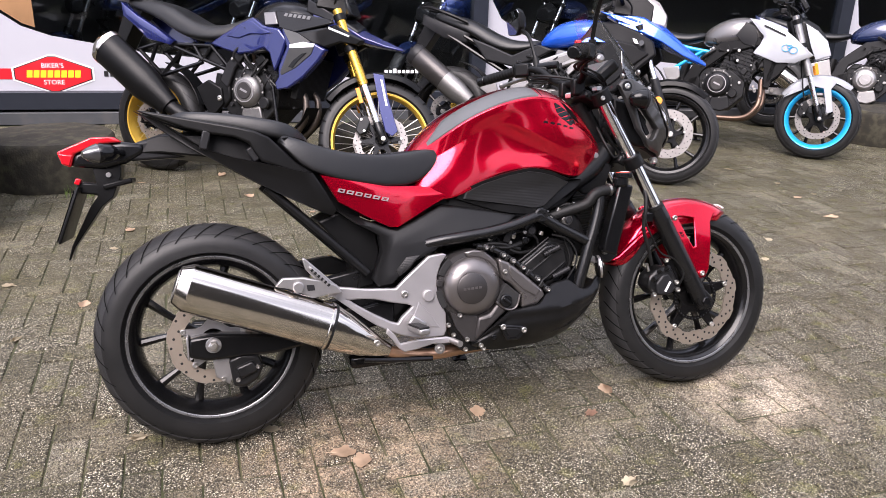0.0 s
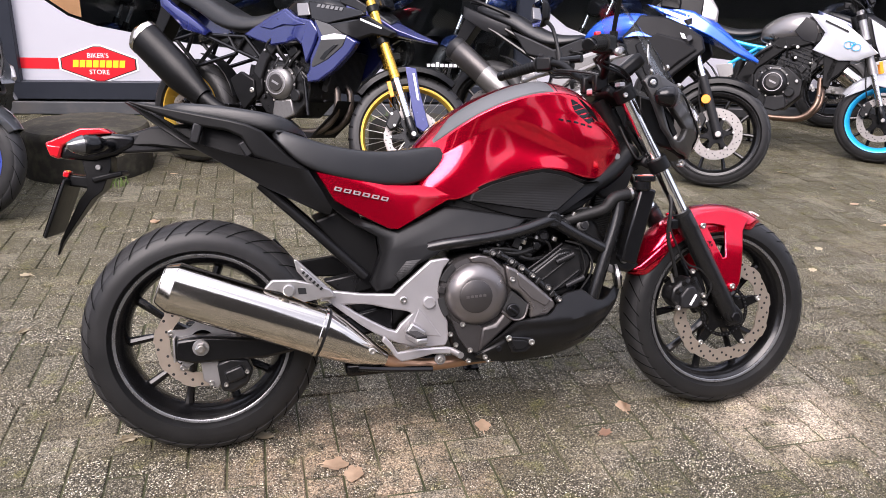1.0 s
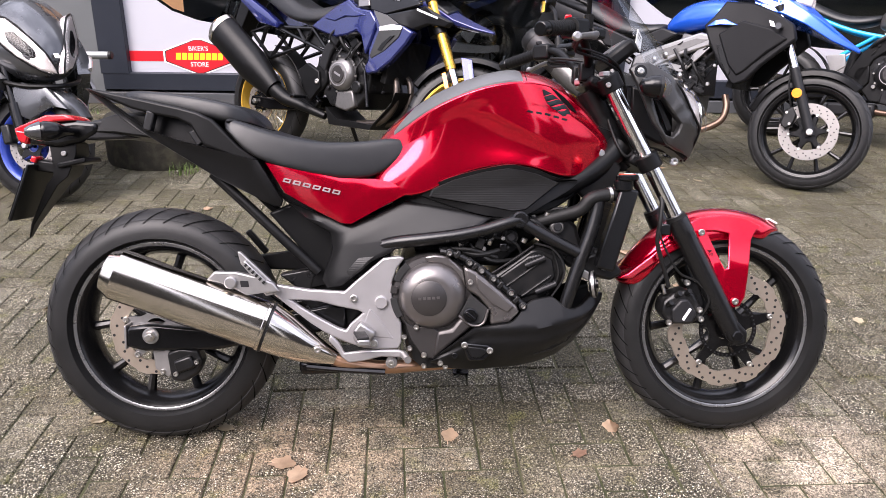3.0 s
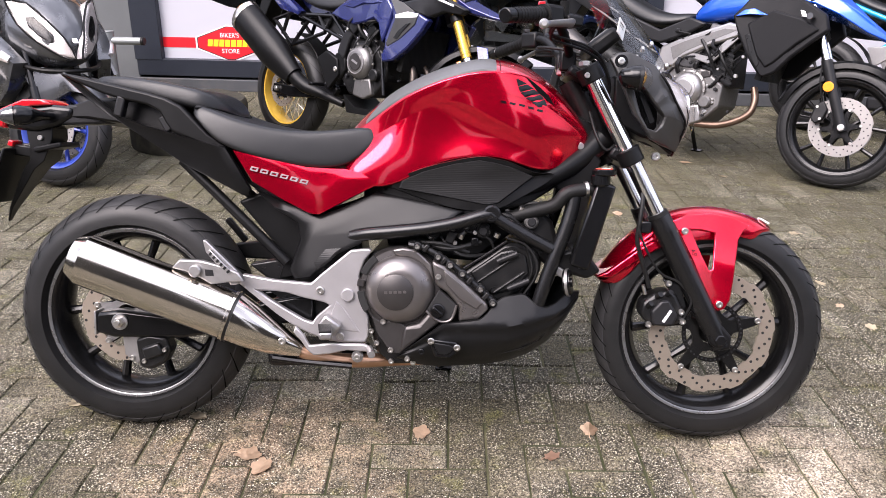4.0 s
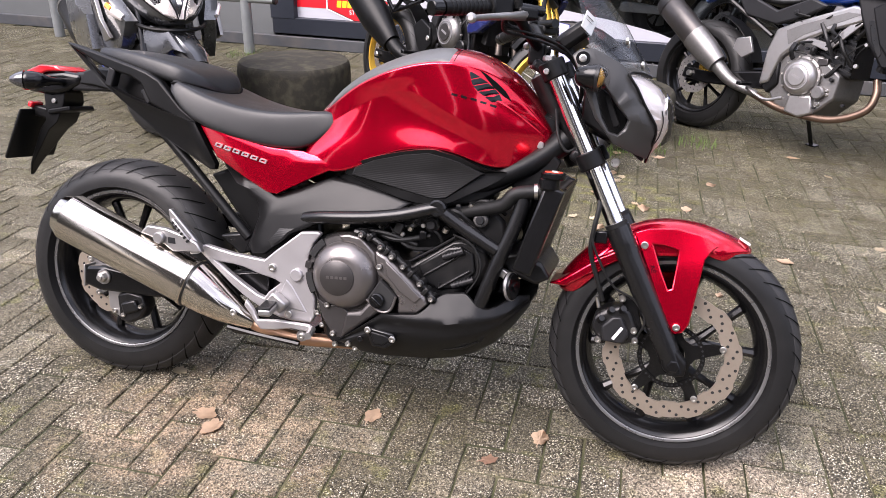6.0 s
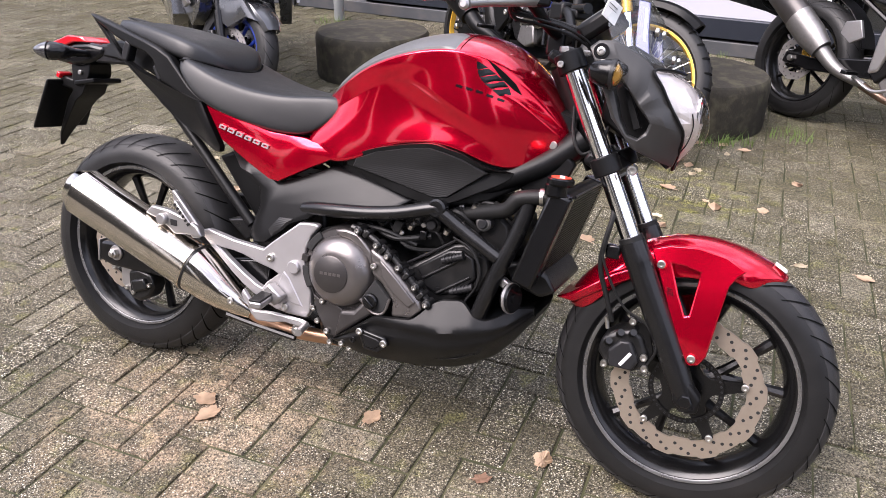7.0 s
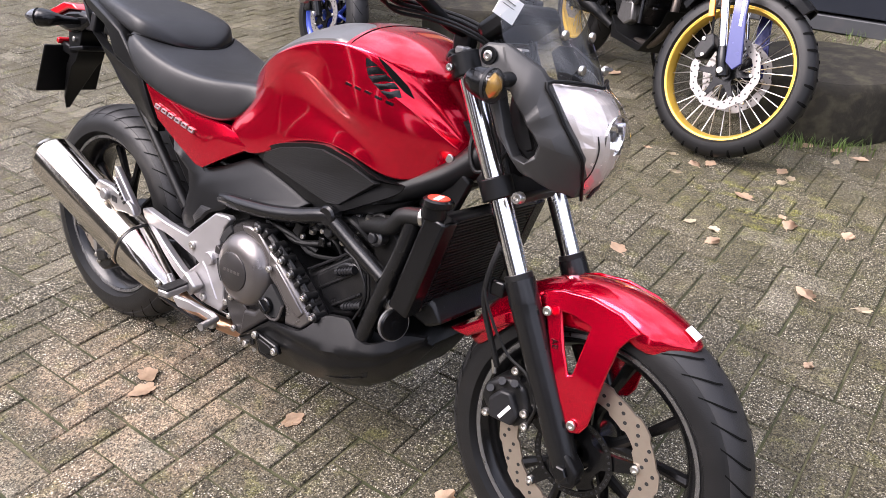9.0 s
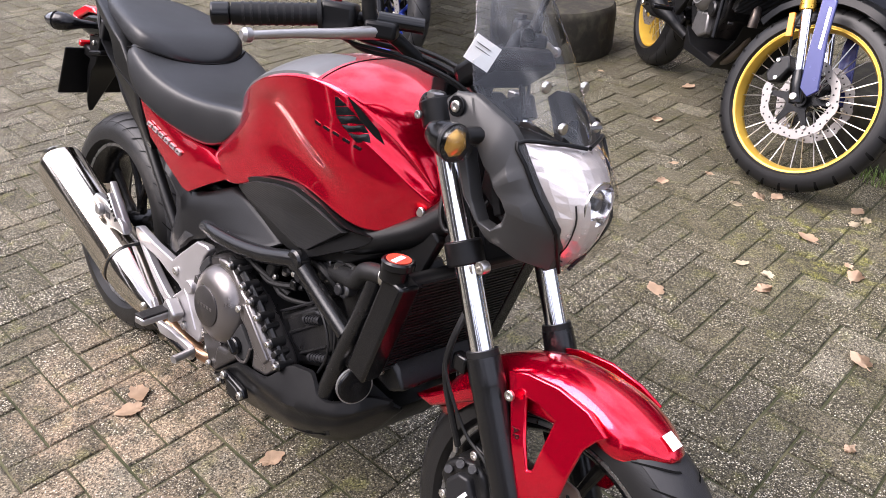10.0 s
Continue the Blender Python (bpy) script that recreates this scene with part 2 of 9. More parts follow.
def lathe(profile, c=(0, 0, 0), axis="y", n=48, bm=None, closed=True):
    """Turns (radius, along) points round an axis through c. closed: the profile is a loop."""
    bm = bm or bmesh.new()
    rings = []
    for k in range(n):
        a = 2 * math.pi * k / n
        ca, sa = math.cos(a), math.sin(a)
        ring = []
        for r, s in profile:
            p = {"y": (r * ca, s, r * sa), "z": (r * ca, r * sa, s), "x": (s, r * ca, r * sa)}[axis]
            ring.append(bm.verts.new((c[0] + p[0], c[1] + p[1], c[2] + p[2])))
        rings.append(ring)
    m = len(profile)
    for k in range(n):
        a, b = rings[k], rings[(k + 1) % n]
        for i in range(m if closed else m - 1):
            j = (i + 1) % m
            bm.faces.new((a[i], a[j], b[j], b[i]))
    return bm


def disc(c, r, w, axis="y", n=20, bm=None, chamfer=0.2):
    """A round plug of radius r and length w, its face edges chamfered."""
    k = min(r, w) * chamfer
    prof = [(0.0001, -w / 2), (r - k, -w / 2), (r, -w / 2 + k), (r, w / 2 - k), (r - k, w / 2), (0.0001, w / 2)]
    return lathe(prof, c, axis, n, bm, closed=False)


def box(c, s, rot=(0, 0, 0), bm=None, taper=1.0):
    bm = bm or bmesh.new()
    m = Matrix.Translation(c) @ Euler([radians(a) for a in rot]).to_matrix().to_4x4()
    v = []
    for z in (-1, 1):
        k = taper if z > 0 else 1.0
        for x, y in ((-1, -1), (1, -1), (1, 1), (-1, 1)):
            v.append(bm.verts.new(m @ Vector((x * s[0] / 2 * k, y * s[1] / 2 * k, z * s[2] / 2))))
    for f in ((3, 2, 1, 0), (4, 5, 6, 7), (0, 1, 5, 4), (1, 2, 6, 5), (2, 3, 7, 6), (3, 0, 4, 7)):
        bm.faces.new([v[i] for i in f])
    return bm


def plate(outline, w, thick, holes=(), bm=None):
    """A plate in the x-z plane. w: how far its outer face lies to the right (minus y), a number or a function of x and z; thick: towards the middle."""
    bm = bm or bmesh.new()
    wf = w if callable(w) else (lambda x, z: w)
    edges = []
    for loop in (outline, *holes):
        vs = [bm.verts.new((x, 0, z)) for x, z in loop]
        edges += [bm.edges.new((a, b)) for a, b in zip(vs, vs[1:] + vs[:1])]
    got = bmesh.ops.triangle_fill(bm, use_beauty=True, use_dissolve=False, edges=edges, normal=(0, -1, 0))
    faces = [g for g in got["geom"] if isinstance(g, bmesh.types.BMFace)]
    ext = bmesh.ops.extrude_face_region(bm, geom=faces, use_keep_orig=True)
    front = {g for g in ext["geom"] if isinstance(g, bmesh.types.BMVert)}
    base = {v for f in faces for v in f.verts}
    for v in base:
        v.co.y = -wf(v.co.x, v.co.z) + thick
    for v in front:
        v.co.y = -wf(v.co.x, v.co.z)
    return bm


def shell(outline, bulge=0.01, thick=0.02, steps=(1.0, 0.97, 0.85, 0.6, 0.3), side=1):
    """A pillowed panel: outline of (x, z, w) with its rim turned in by thick and its middle swelling out by bulge. side -1 mirrors it to the left."""
    c = [sum(p[i] for p in outline) / len(outline) for i in range(3)]
    rings = [[(p[0], -side * (p[2] - thick), p[1]) for p in outline]]
    for k in steps:
        up = bulge * (1 - k * k) + (0.004 if k < 1 else 0)
        rings.append([(c[0] + (p[0] - c[0]) * k, -side * (c[2] + (p[2] - c[2]) * k + up), c[1] + (p[1] - c[1]) * k) for p in outline])
    return loft(rings, True, True)


def bolt(c, r=0.006, h=0.008, axis="y", bm=None, sign=-1):
    """A hexagon-socket bolt head with its recess, standing h out of c."""
    s = sign
    prof = [(r, 0), (r, s * h * 0.8), (r * 0.85, s * h), (r * 0.5, s * h), (r * 0.48, s * h * 0.4), (0.0001, s * h * 0.4)]
    return lathe(prof, c, axis, 10, bm, closed=False)


def text_part(name, words, height, origin, along, upward, mat, parent=None, label=""):
    """Words in the built-in font as a thin mesh, centred on origin."""
    cu = bpy.data.curves.new(name, "FONT")
    cu.body, cu.size, cu.extrude, cu.align_x, cu.align_y = words, height, 0.0006, "CENTER", "CENTER"
    cu.resolution_u = 3
    holder = bpy.data.objects.new("lettering_source", cu)
    me = bpy.data.meshes.new_from_object(holder)
    bpy.data.objects.remove(holder)
    a, u = Vector(along).normalized(), Vector(upward).normalized()
    m = Matrix((a, u, a.cross(u))).transposed().to_4x4()
    me.transform(Matrix.Translation(origin) @ m)
    me.materials.clear()
    me.materials.append(mat)
    me.name = name
    ob = new(name, me)
    if parent is not None:
        ob.parent = parent
    if label:
        ob["label"] = label
    return ob


def halves(stations):
    """Closed rings from stations of (x, [(w, z) from the top middle down the right side]); the left side is mirrored."""
    rings = []
    for x, half in stations:
        xs = x if callable(x) else (lambda i, x=x: x)
        right = [(xs(i), -w, z) for i, (w, z) in enumerate(half)]
        left = [(xs(i), w, z) for i, (w, z) in enumerate(half) if w > 1e-6]
        rings.append(right + left[::-1])
    return rings


def wheel(name, parent, c, R, sec, rim_r, rim_w, mats, spokes=5, wires=False, tread=14, y=True, n=64, label="", knobs=False):
    """A wheel under a bike: the rim, with tyre, hub, spokes and tread as its parts. R: outer radius, sec: tyre width."""
    rim_m, lip_m, spoke_m = mats
    h = rim_w / 2
    deep = 0.6 if wires else 1.0
    prof = [(rim_r - 0.002, h), (rim_r - 0.009, h + 0.001), (rim_r - 0.02 * deep, h * 0.86), (rim_r - 0.034 * deep, h * 0.3), (rim_r - 0.034 * deep, -h * 0.3), (rim_r - 0.02 * deep, -h * 0.86), (rim_r - 0.009, -h - 0.001), (rim_r - 0.002, -h),
            (rim_r - 0.006, -h * 0.8), (rim_r - 0.026 * deep, -h * 0.2), (rim_r - 0.026 * deep, h * 0.2), (rim_r - 0.006, h * 0.8)]
    rim = part(name, lathe(prof, c, "y", n), rim_m, parent, label)
    # tyre: rounded crown, bead by the rim
    s = sec / 2
    pts = []
    for k in range(27):
        a = math.pi * k / 26
        q = abs(math.cos(a)) ** 0.85 * (1 if math.cos(a) >= 0 else -1)
        pts.append((rim_r + 0.012 + (R - rim_r - 0.012) * max(0.0, math.sin(a)) ** 0.72, s * q))
    prof = [(rim_r - 0.004, h * 0.98), (rim_r + 0.004, h * 1.0)] + pts + [(rim_r + 0.004, -h * 1.0), (rim_r - 0.004, -h * 0.98)]
    ty = part("tyre", lathe(prof, c, "y", n), TYRE, rim, "black rubber tyre")
    if not knobs:
        band = [(r + 0.0012, w * 1.004) for r, w in pts[5:22]]
        band = [(pts[5][0] - 0.002, pts[5][1])] + band + [(pts[21][0] - 0.002, pts[21][1])]
        part("tread_band", lathe(band, c, "y", n, closed=False), TREAD, ty, "grey worn tread")
    for sg in (-1, 1):
        part("rim_lip", lathe([(rim_r - 0.007, sg * (h + 0.0015)), (rim_r - 0.004, sg * (h + 0.003)), (rim_r + 0.001, sg * (h + 0.003)), (rim_r + 0.001, sg * (h - 0.004)), (rim_r - 0.007, sg * (h - 0.004))], c, "y", n), lip_m, rim)
    # tread cuts: short slanting grooves, laid just over the rubber
    if tread:
        bm = bmesh.new()
        for k in range(tread):
            for sg in (-1, 1):
                a0 = 2 * math.pi * (k + (0.5 if sg > 0 else 0)) / tread
                prev = None
                for i in range(9):
                    u = i / 8
                    ang = a0 + (0.34 if not knobs else 0.03) * u ** 1.3 * (20 / tread)
                    kk = 0.05 + 0.32 * u
                    th = math.pi / 2 - sg * math.pi * kk
                    q = abs(math.cos(th)) ** 0.85 * (1 if math.cos(th) >= 0 else -1)
                    rr = rim_r + 0.012 + (R - rim_r - 0.012) * math.sin(th) ** 0.72 + 0.0030
                    wd = (0.0030 if not knobs else 0.007) * (1 - 0.75 * abs(u - 0.4)) / rr
                    yy = s * q * 1.012
                    v = [bm.verts.new((c[0] + rr * math.cos(ang + e), c[1] + yy, c[2] + rr * math.sin(ang + e))) for e in (-wd, wd)]
                    if prev:
                        bm.faces.new((prev[0], prev[1], v[1], v[0]))
                    prev = v
        tagged(part("tread", bm, GROOVE, ty), kind="stuff")
    hub = lathe([(0.012, -h * 1.1), (0.032, -h * 1.1), (0.036, -h * 0.5), (0.03, 0), (0.036, h * 0.5), (0.032, h * 1.1), (0.012, h * 1.1)], c, "y", 24)
    part("hub", hub, spoke_m, rim)
    ri = rim_r - 0.03 * deep
    if wires:
        for k in range(wires):
            a = 2 * math.pi * k / wires
            sg = 1 if k % 2 else -1
            b = a + (0.32 if (k // 2) % 2 else -0.32)
            part("spoke", rod((c[0] + 0.035 * math.cos(b), c[1] + sg * h * 0.9, c[2] + 0.035 * math.sin(b)), (c[0] + ri * math.cos(a), c[1] + sg * 0.006, c[2] + ri * math.sin(a)), 0.0022, 5), BOLT, rim)
    else:
        for k in range(spokes):
            a = 2 * math.pi * (k + 0.3) / spokes
            bm = bmesh.new()
            P = lambda r, ang: (c[0] + r * math.cos(ang), c[1], c[2] + r * math.sin(ang))  # noqa: E731
            fork = 0.30 * 5 / spokes
            for sg in (-1, 1):
                tube([P(0.028, a), P(0.06, a + sg * 0.05), P(ri * 0.62, a + sg * fork * 0.75), P(ri + 0.004, a + sg * fork)], [0.016, 0.013, 0.0095, 0.013], 8, 4, bm, 1.0)
            part("spoke", bm, spoke_m, rim)
    return rim


def brake_disc(parent, c, r, inner, w, bolts=5, mat=None, wave=10, carrier=True, name="brake_disc", carrier_mat=None, holes=36):
    """A drilled, wavy brake disc with its carrier."""
    bm = bmesh.new()
    n = 120
    rings = [[], [], [], []]
    for k in range(n):
        a = 2 * math.pi * k / n
        ro = r * (1 + (0.018 if math.sin(wave * a) > 0.3 else -0.012))
        rn = inner * (1 + 0.02 * (1 if math.sin(wave * a + 1) > 0 else -1))
        for ring, (rr, yy) in zip(rings, ((ro, -w / 2), (ro, w / 2), (rn, w / 2), (rn, -w / 2))):
            ring.append((c[0] + rr * math.cos(a), c[1] + yy, c[2] + rr * math.sin(a)))
    rings.append(rings[0])
    loft(rings, True, False, bm)
    bmesh.ops.remove_doubles(bm, verts=bm.verts, dist=1e-5)
    d = part(name, bm, mat or DISC, parent, "drilled steel brake disc")
    bm = bmesh.new()
    for k in range(holes):
        a = 2 * math.pi * k / holes
        rr = inner + (r - inner) * (0.3, 0.55, 0.78)[k % 3]
        disc((c[0] + rr * math.cos(a), c[1], c[2] + rr * math.sin(a)), 0.0042, w + 0.001, "y", 8, bm)
    tagged(part("hole", bm, HOLE, d), kind="stuff")
    if carrier:
        star, bore = [], []
        for k in range(bolts * 6):
            a = 2 * math.pi * (k / 6 + 0.15) / bolts
            rr = (inner + 0.006, inner + 0.002, 0.056, 0.05, 0.056, inner + 0.002)[k % 6]
            a += (0, -0.13, -0.1, 0, 0.1, 0.13)[k % 6] * 5 / bolts
            star.append((c[0] + rr * math.cos(a + 0.08), c[2] + rr * math.sin(a + 0.08)))
        for k in range(20):
            a = 2 * math.pi * k / 20
            bore.append((c[0] + 0.033 * math.cos(a), c[2] + 0.033 * math.sin(a)))
        bm = plate(star, -c[1] + 0.004, 0.008, [bore])
        part("carrier", bm, carrier_mat or RIM, d)
        for k in range(bolts):
            a = 2 * math.pi * (k + 0.15) / bolts + 0.08
            part("bolt", bolt((c[0] + inner * math.cos(a), c[1] - 0.004, c[2] + inner * math.sin(a)), 0.008, 0.006), BOLT, d)
    return d


class Body:
    """The smooth skin that subdivision makes of stations, to lay strips and badges on it."""

    def __init__(self, stations):
        self.x = np.array([q[0] for q in stations])
        self.g = np.array([q[1] for q in stations])

    @staticmethod
    def blend(t):
        return np.array([(1 - t) ** 3, 3 * t**3 - 6 * t * t + 4, -3 * t**3 + 3 * t * t + 3 * t + 1, t**3]) / 6

    def at(self, u, v):
        n, m = self.g.shape[:2]
        u, v = min(max(u, 0), n - 1.001), min(max(v, 0), m - 1.001)
        i, j = int(u), int(v)
        bu, bv = self.blend(u - i), self.blend(v - j)
        p = np.zeros(3)
        for a in range(4):
            k = min(max(i + a - 1, 0), n - 1)
            for b in range(4):
                q = j + b - 1
                s = -1 if q < 0 else 1
                w, z = self.g[k, min(abs(q), m - 1)]
                p += bu[a] * bv[b] * np.array([self.x[k], -s * w, z])
        return Vector(p)

    def u(self, x):
        lo, hi = 0.0, len(self.x) - 1.001
        for _ in range(30):
            mid = (lo + hi) / 2
            lo, hi = (mid, hi) if self.at(mid, 3).x < x else (lo, mid)
        return (lo + hi) / 2

    def side(self, x, z):
        """How far the skin lies to the right at x and z, on its flank."""
        u = self.u(x)
        lo, hi = 1.0, len(self.g[0]) - 4.0
        for _ in range(30):
            mid = (lo + hi) / 2
            lo, hi = (mid, hi) if self.at(u, mid).z > z else (lo, mid)
        return -self.at(u, (lo + hi) / 2).y


SMOKED = material("smoked_lens", (0.04, 0.04, 0.042), 0.15, 0.2, 0.2, 60, coat=1.0)
PAN = material("satin_black_pan", (0.006, 0.006, 0.0063), 0.33, 0, 0.2, 25, 0.1, 800, spec=0.24)
AMBERLENS = material("amber_foil", (0.75, 0.40, 0.10), 0.2, 0.7, 0.5, 120)


# ---- the red motorcycle: x ahead, y to its left, z up in its own frame; it leans on its side stand ----
BIKE = pose(0, 0.082, 0, 0, 0, -1.9) @ pose(0, 0, 0, -14, 0, 0)
bike = empty("motorcycle", BIKE, "red naked motorcycle with black frame and polished steel silencer", "motorcycle")


def bolts(places, parent, r=0.006, h=0.006, mat=None):
    for x, w, z in places:
        part("bolt", bolt((x, -w, z), r, h), mat or BOLT, parent)


def red_bike():
    b = bike
    RC, FC = (0.0, 0.0, 0.312), (1.527, 0.0, 0.300)
    # wheels
    rw = wheel("rear_wheel", b, RC, 0.313, 0.160, 0.228, 0.122, (RIM, LIP, RIM), 5, tread=34, label="black cast rear wheel")
    brake_disc(rw, (0, -0.092, 0.312), 0.120, 0.083, 0.005, 5, wave=9, holes=27, carrier_mat=ALU)
    fw = wheel("front_wheel", b, FC, 0.300, 0.122, 0.228, 0.094, (RIM, LIP, RIM), 5, tread=38, label="black cast front wheel")
    brake_disc(fw, (1.527, -0.063, 0.300), 0.160, 0.120, 0.005, 5, wave=10, holes=60)
    bm = lathe([(0.068, -0.0015), (0.079, -0.0015), (0.079, 0.0015), (0.068, 0.0015)], (1.527, -0.071, 0.300), "y", 60)
    ring = part("sensor_ring", bm, RIM, fw)
    bm = bmesh.new()
    for k in range(40):
        a = 2 * math.pi * k / 40
        disc((1.527 + 0.0735 * math.cos(a), -0.071, 0.300 + 0.0735 * math.sin(a)), 0.0026, 0.0045, "y", 6, bm)
    part("slot", bm, GREYPL, ring)

    # swingarm, axle, chain adjuster plate, rear caliper
    sw = part("swingarm", plate([(-0.065, 0.278), (-0.062, 0.330), (0.0, 0.338), (0.16, 0.322), (0.45, 0.385), (0.50, 0.385), (0.50, 0.315), (0.44, 0.315), (0.16, 0.268), (-0.02, 0.266)], 0.140, 0.045), BLACKGL, b, "black steel swingarm", bevel=0.008)
    part("swingarm", plate([(-0.065, 0.278), (-0.062, 0.330), (0.16, 0.322), (0.50, 0.385), (0.50, 0.315), (0.16, 0.268)], -0.095, 0.045), BLACKGL, b, bevel=0.008)
    part("crossbar", box((0.44, 0, 0.35), (0.10, 0.2, 0.06)), BLACKGL, b, bevel=0.01)
    part("washer", disc((0.0, -0.143, 0.308), 0.021, 0.006), ALU, sw)
    part("axle_nut", disc((0.0, -0.152, 0.308), 0.0135, 0.016, "y", 6), BOLT, sw)
    part("axle_end", disc((0.0, -0.160, 0.308), 0.008, 0.012, "y", 12), BOLT, sw)
    part("adjuster", box((-0.066, -0.118, 0.303), (0.006, 0.044, 0.062)), ALU, sw, bevel=0.002)
    cal = part("rear_caliper", plate([(0.036, 0.262), (0.07, 0.275), (0.115, 0.268), (0.128, 0.235), (0.112, 0.200), (0.075, 0.180), (0.045, 0.186)], 0.135, 0.05), ENGINE, b, "black rear brake caliper", bevel=0.008)
    part("bracket", plate([(-0.005, 0.265), (0.045, 0.265), (0.05, 0.215), (0.035, 0.190), (0.0, 0.215)], 0.120, 0.012), ALU, cal, bevel=0.003)
    bolts([(0.02, 0.121, 0.208), (0.058, 0.136, 0.205), (0.085, 0.136, 0.222), (0.112, 0.136, 0.236)], cal, 0.0065)
    part("caliper_body", box((0.082, -0.137, 0.232), (0.05, 0.02, 0.034), (0, -20, 0)), ENGINE, cal, bevel=0.006)

    # subframe tube, rear inner guard, chain guard
    part("subframe_tube", tube([(0.165, -0.115, 0.722), (0.252, -0.118, 0.640), (0.336, -0.122, 0.559), (0.430, -0.125, 0.468)], 0.0135), BLACKPL, b)
    part("subframe_tube", tube([(0.165, 0.115, 0.722), (0.252, 0.118, 0.640), (0.336, 0.122, 0.559), (0.430, 0.125, 0.468)], 0.0135), BLACKPL, b)
    part("inner_guard", plate([(0.30, 0.62), (0.36, 0.645), (0.46, 0.60), (0.47, 0.53), (0.45, 0.43), (0.40, 0.42), (0.42, 0.48)], 0.10, 0.2), BLACKPL, b, bevel=0.006)
    part("shock_area", plate([(0.40, 0.60), (0.60, 0.60), (0.64, 0.32), (0.46, 0.30), (0.40, 0.42)], 0.075, 0.15), ENGINE, b, bevel=0.01)
    part("chain_guard", plate([(0.16, 0.475), (0.36, 0.500), (0.42, 0.470), (0.42, 0.44), (0.3, 0.445), (0.16, 0.45)], -0.075, 0.05), BLACKPL, b, bevel=0.006)
    part("left_peg", box((0.215, 0.17, 0.515), (0.018, 0.02, 0.085), (0, -40, 0)), BLACKPL, b, bevel=0.005)
    part("linkage_cover", plate([(0.32, 0.455), (0.42, 0.475), (0.46, 0.43), (0.38, 0.41)], 0.085, 0.05), ENGINE, b, bevel=0.006)

    # tank
    st = []
    for x, zt, ws, zs, wm, wl, zl, kt in (
        (0.562, 0.790, 0.060, 0.775, 0.090, 0.1440, 0.693, 0.82), (0.622, 0.852, 0.098, 0.812, 0.108, 0.1485, 0.674, 0.60), (0.660, 0.884, 0.126, 0.838, 0.126, 0.1505, 0.662, 0.58),
        (0.715, 0.920, 0.150, 0.876, 0.140, 0.1500, 0.676, 0.68), (0.760, 0.943, 0.162, 0.899, 0.147, 0.1500, 0.702, 0.78), (0.810, 0.964, 0.170, 0.920, 0.149, 0.1510, 0.727, 0.90), (0.865, 0.982, 0.174, 0.936, 0.155, 0.1540, 0.740, 0.90),
        (0.925, 0.992, 0.174, 0.946, 0.163, 0.1580, 0.747, 0.90), (0.985, 0.988, 0.167, 0.945, 0.167, 0.1580, 0.738, 0.90), (1.045, 0.966, 0.148, 0.928, 0.160, 0.1460, 0.714, 0.90),
        (1.095, 0.930, 0.120, 0.894, 0.138, 0.1220, 0.711, 0.90), (1.140, 0.884, 0.096, 0.852, 0.110, 0.0960, 0.733, 0.90), (1.172, 0.842, 0.077, 0.815, 0.086, 0.0800, 0.752, 0.90), (1.194, 0.808, 0.062, 0.793, 0.066, 0.0640, 0.768, 0.90)):
        room = zs - zl
        g = min(1.0, room / 0.15)
        # the fold: the upper flank leans out to a straight edge, under which the flank is hollow
        zc = float(np.interp(x, [0.60, 0.81, 0.87, 0.94, 1.0, 1.06, 1.12, 1.19], [0.99, 0.905, 0.874, 0.838, 0.812, 0.785, 0.772, 0.772]))
        zc = min(max(zc, zl + 0.2 * room), zs - 0.085 * room)
        amp = float(np.interp(x, [0.77, 0.84, 0.94, 1.05], [0.0, 1.0, 1.0, 0.0]))
        # the ridge: flank and nose meet on a line that falls to the front bolt
        zr = float(np.interp(x, [1.0, 1.05, 1.10, 1.15, 1.18], [0.905, 0.885, 0.850, 0.812, 0.792]))
        amr = float(np.interp(x, [1.02, 1.08, 1.16, 1.19], [0.0, 1.0, 1.0, 0.0]))
        line_r = min(max((zs - 0.45 * (zs - zc)) * (1 - amr) + zr * amr, zc + 0.2 * (zs - zc)), zs - 0.16 * room)

        def flank(z):
            t = (zs - z) / room
            w = float(np.interp(t, [0, 0.5 * kt, kt, 1.0], [ws, wm, wl, wl - 0.002]))
            if z > zc:
                w += 0.007 * amp * (zs - z) / (zs - zc)
            else:
                drop = min(1.0, (zc - z) / 0.034)
                w += amp * (0.007 - 0.019 * drop * drop * (3 - 2 * drop)) * min(1.0, max(0.0, (z - zl) / (0.5 * (zc - zl))))
            return w + amr * (0.008 * math.exp(-((z - zr) / 0.007) ** 2) - 0.008 * math.exp(-((z - zr - 0.020) / 0.011) ** 2))
        rows = [zs - 0.007 * g, line_r + 0.012 * g, line_r + 0.003 * g, line_r - 0.007 * g, (line_r + zc) / 2, zc + 0.009 * g, zc + 0.002 * g, zc - 0.006 * g, zc - 0.020 * g, zl + (zc - zl) * 0.5, zl + (zc - zl) * 0.22, zl + 0.008 * g]
        for i in range(1, len(rows)):
            rows[i] = min(rows[i], rows[i - 1] - 0.002 * g)
        st.append((x, [(0, zt), (ws * 0.34, zt - 0.002), (ws * 0.68, zt - (zt - zs) * 0.28), (ws * 0.95, zt - (zt - zs) * 0.80), (ws * 1.0, zs + 0.001), *[(flank(z), z) for z in rows], (wl - 0.0022, zl + 0.0015), (wl - 0.007, zl - 0.001), (wl - 0.05, zl - 0.004), (0.02, zl)]))
    skin = Body(st)
    bm = loft(halves(st))
    edge_of = {}
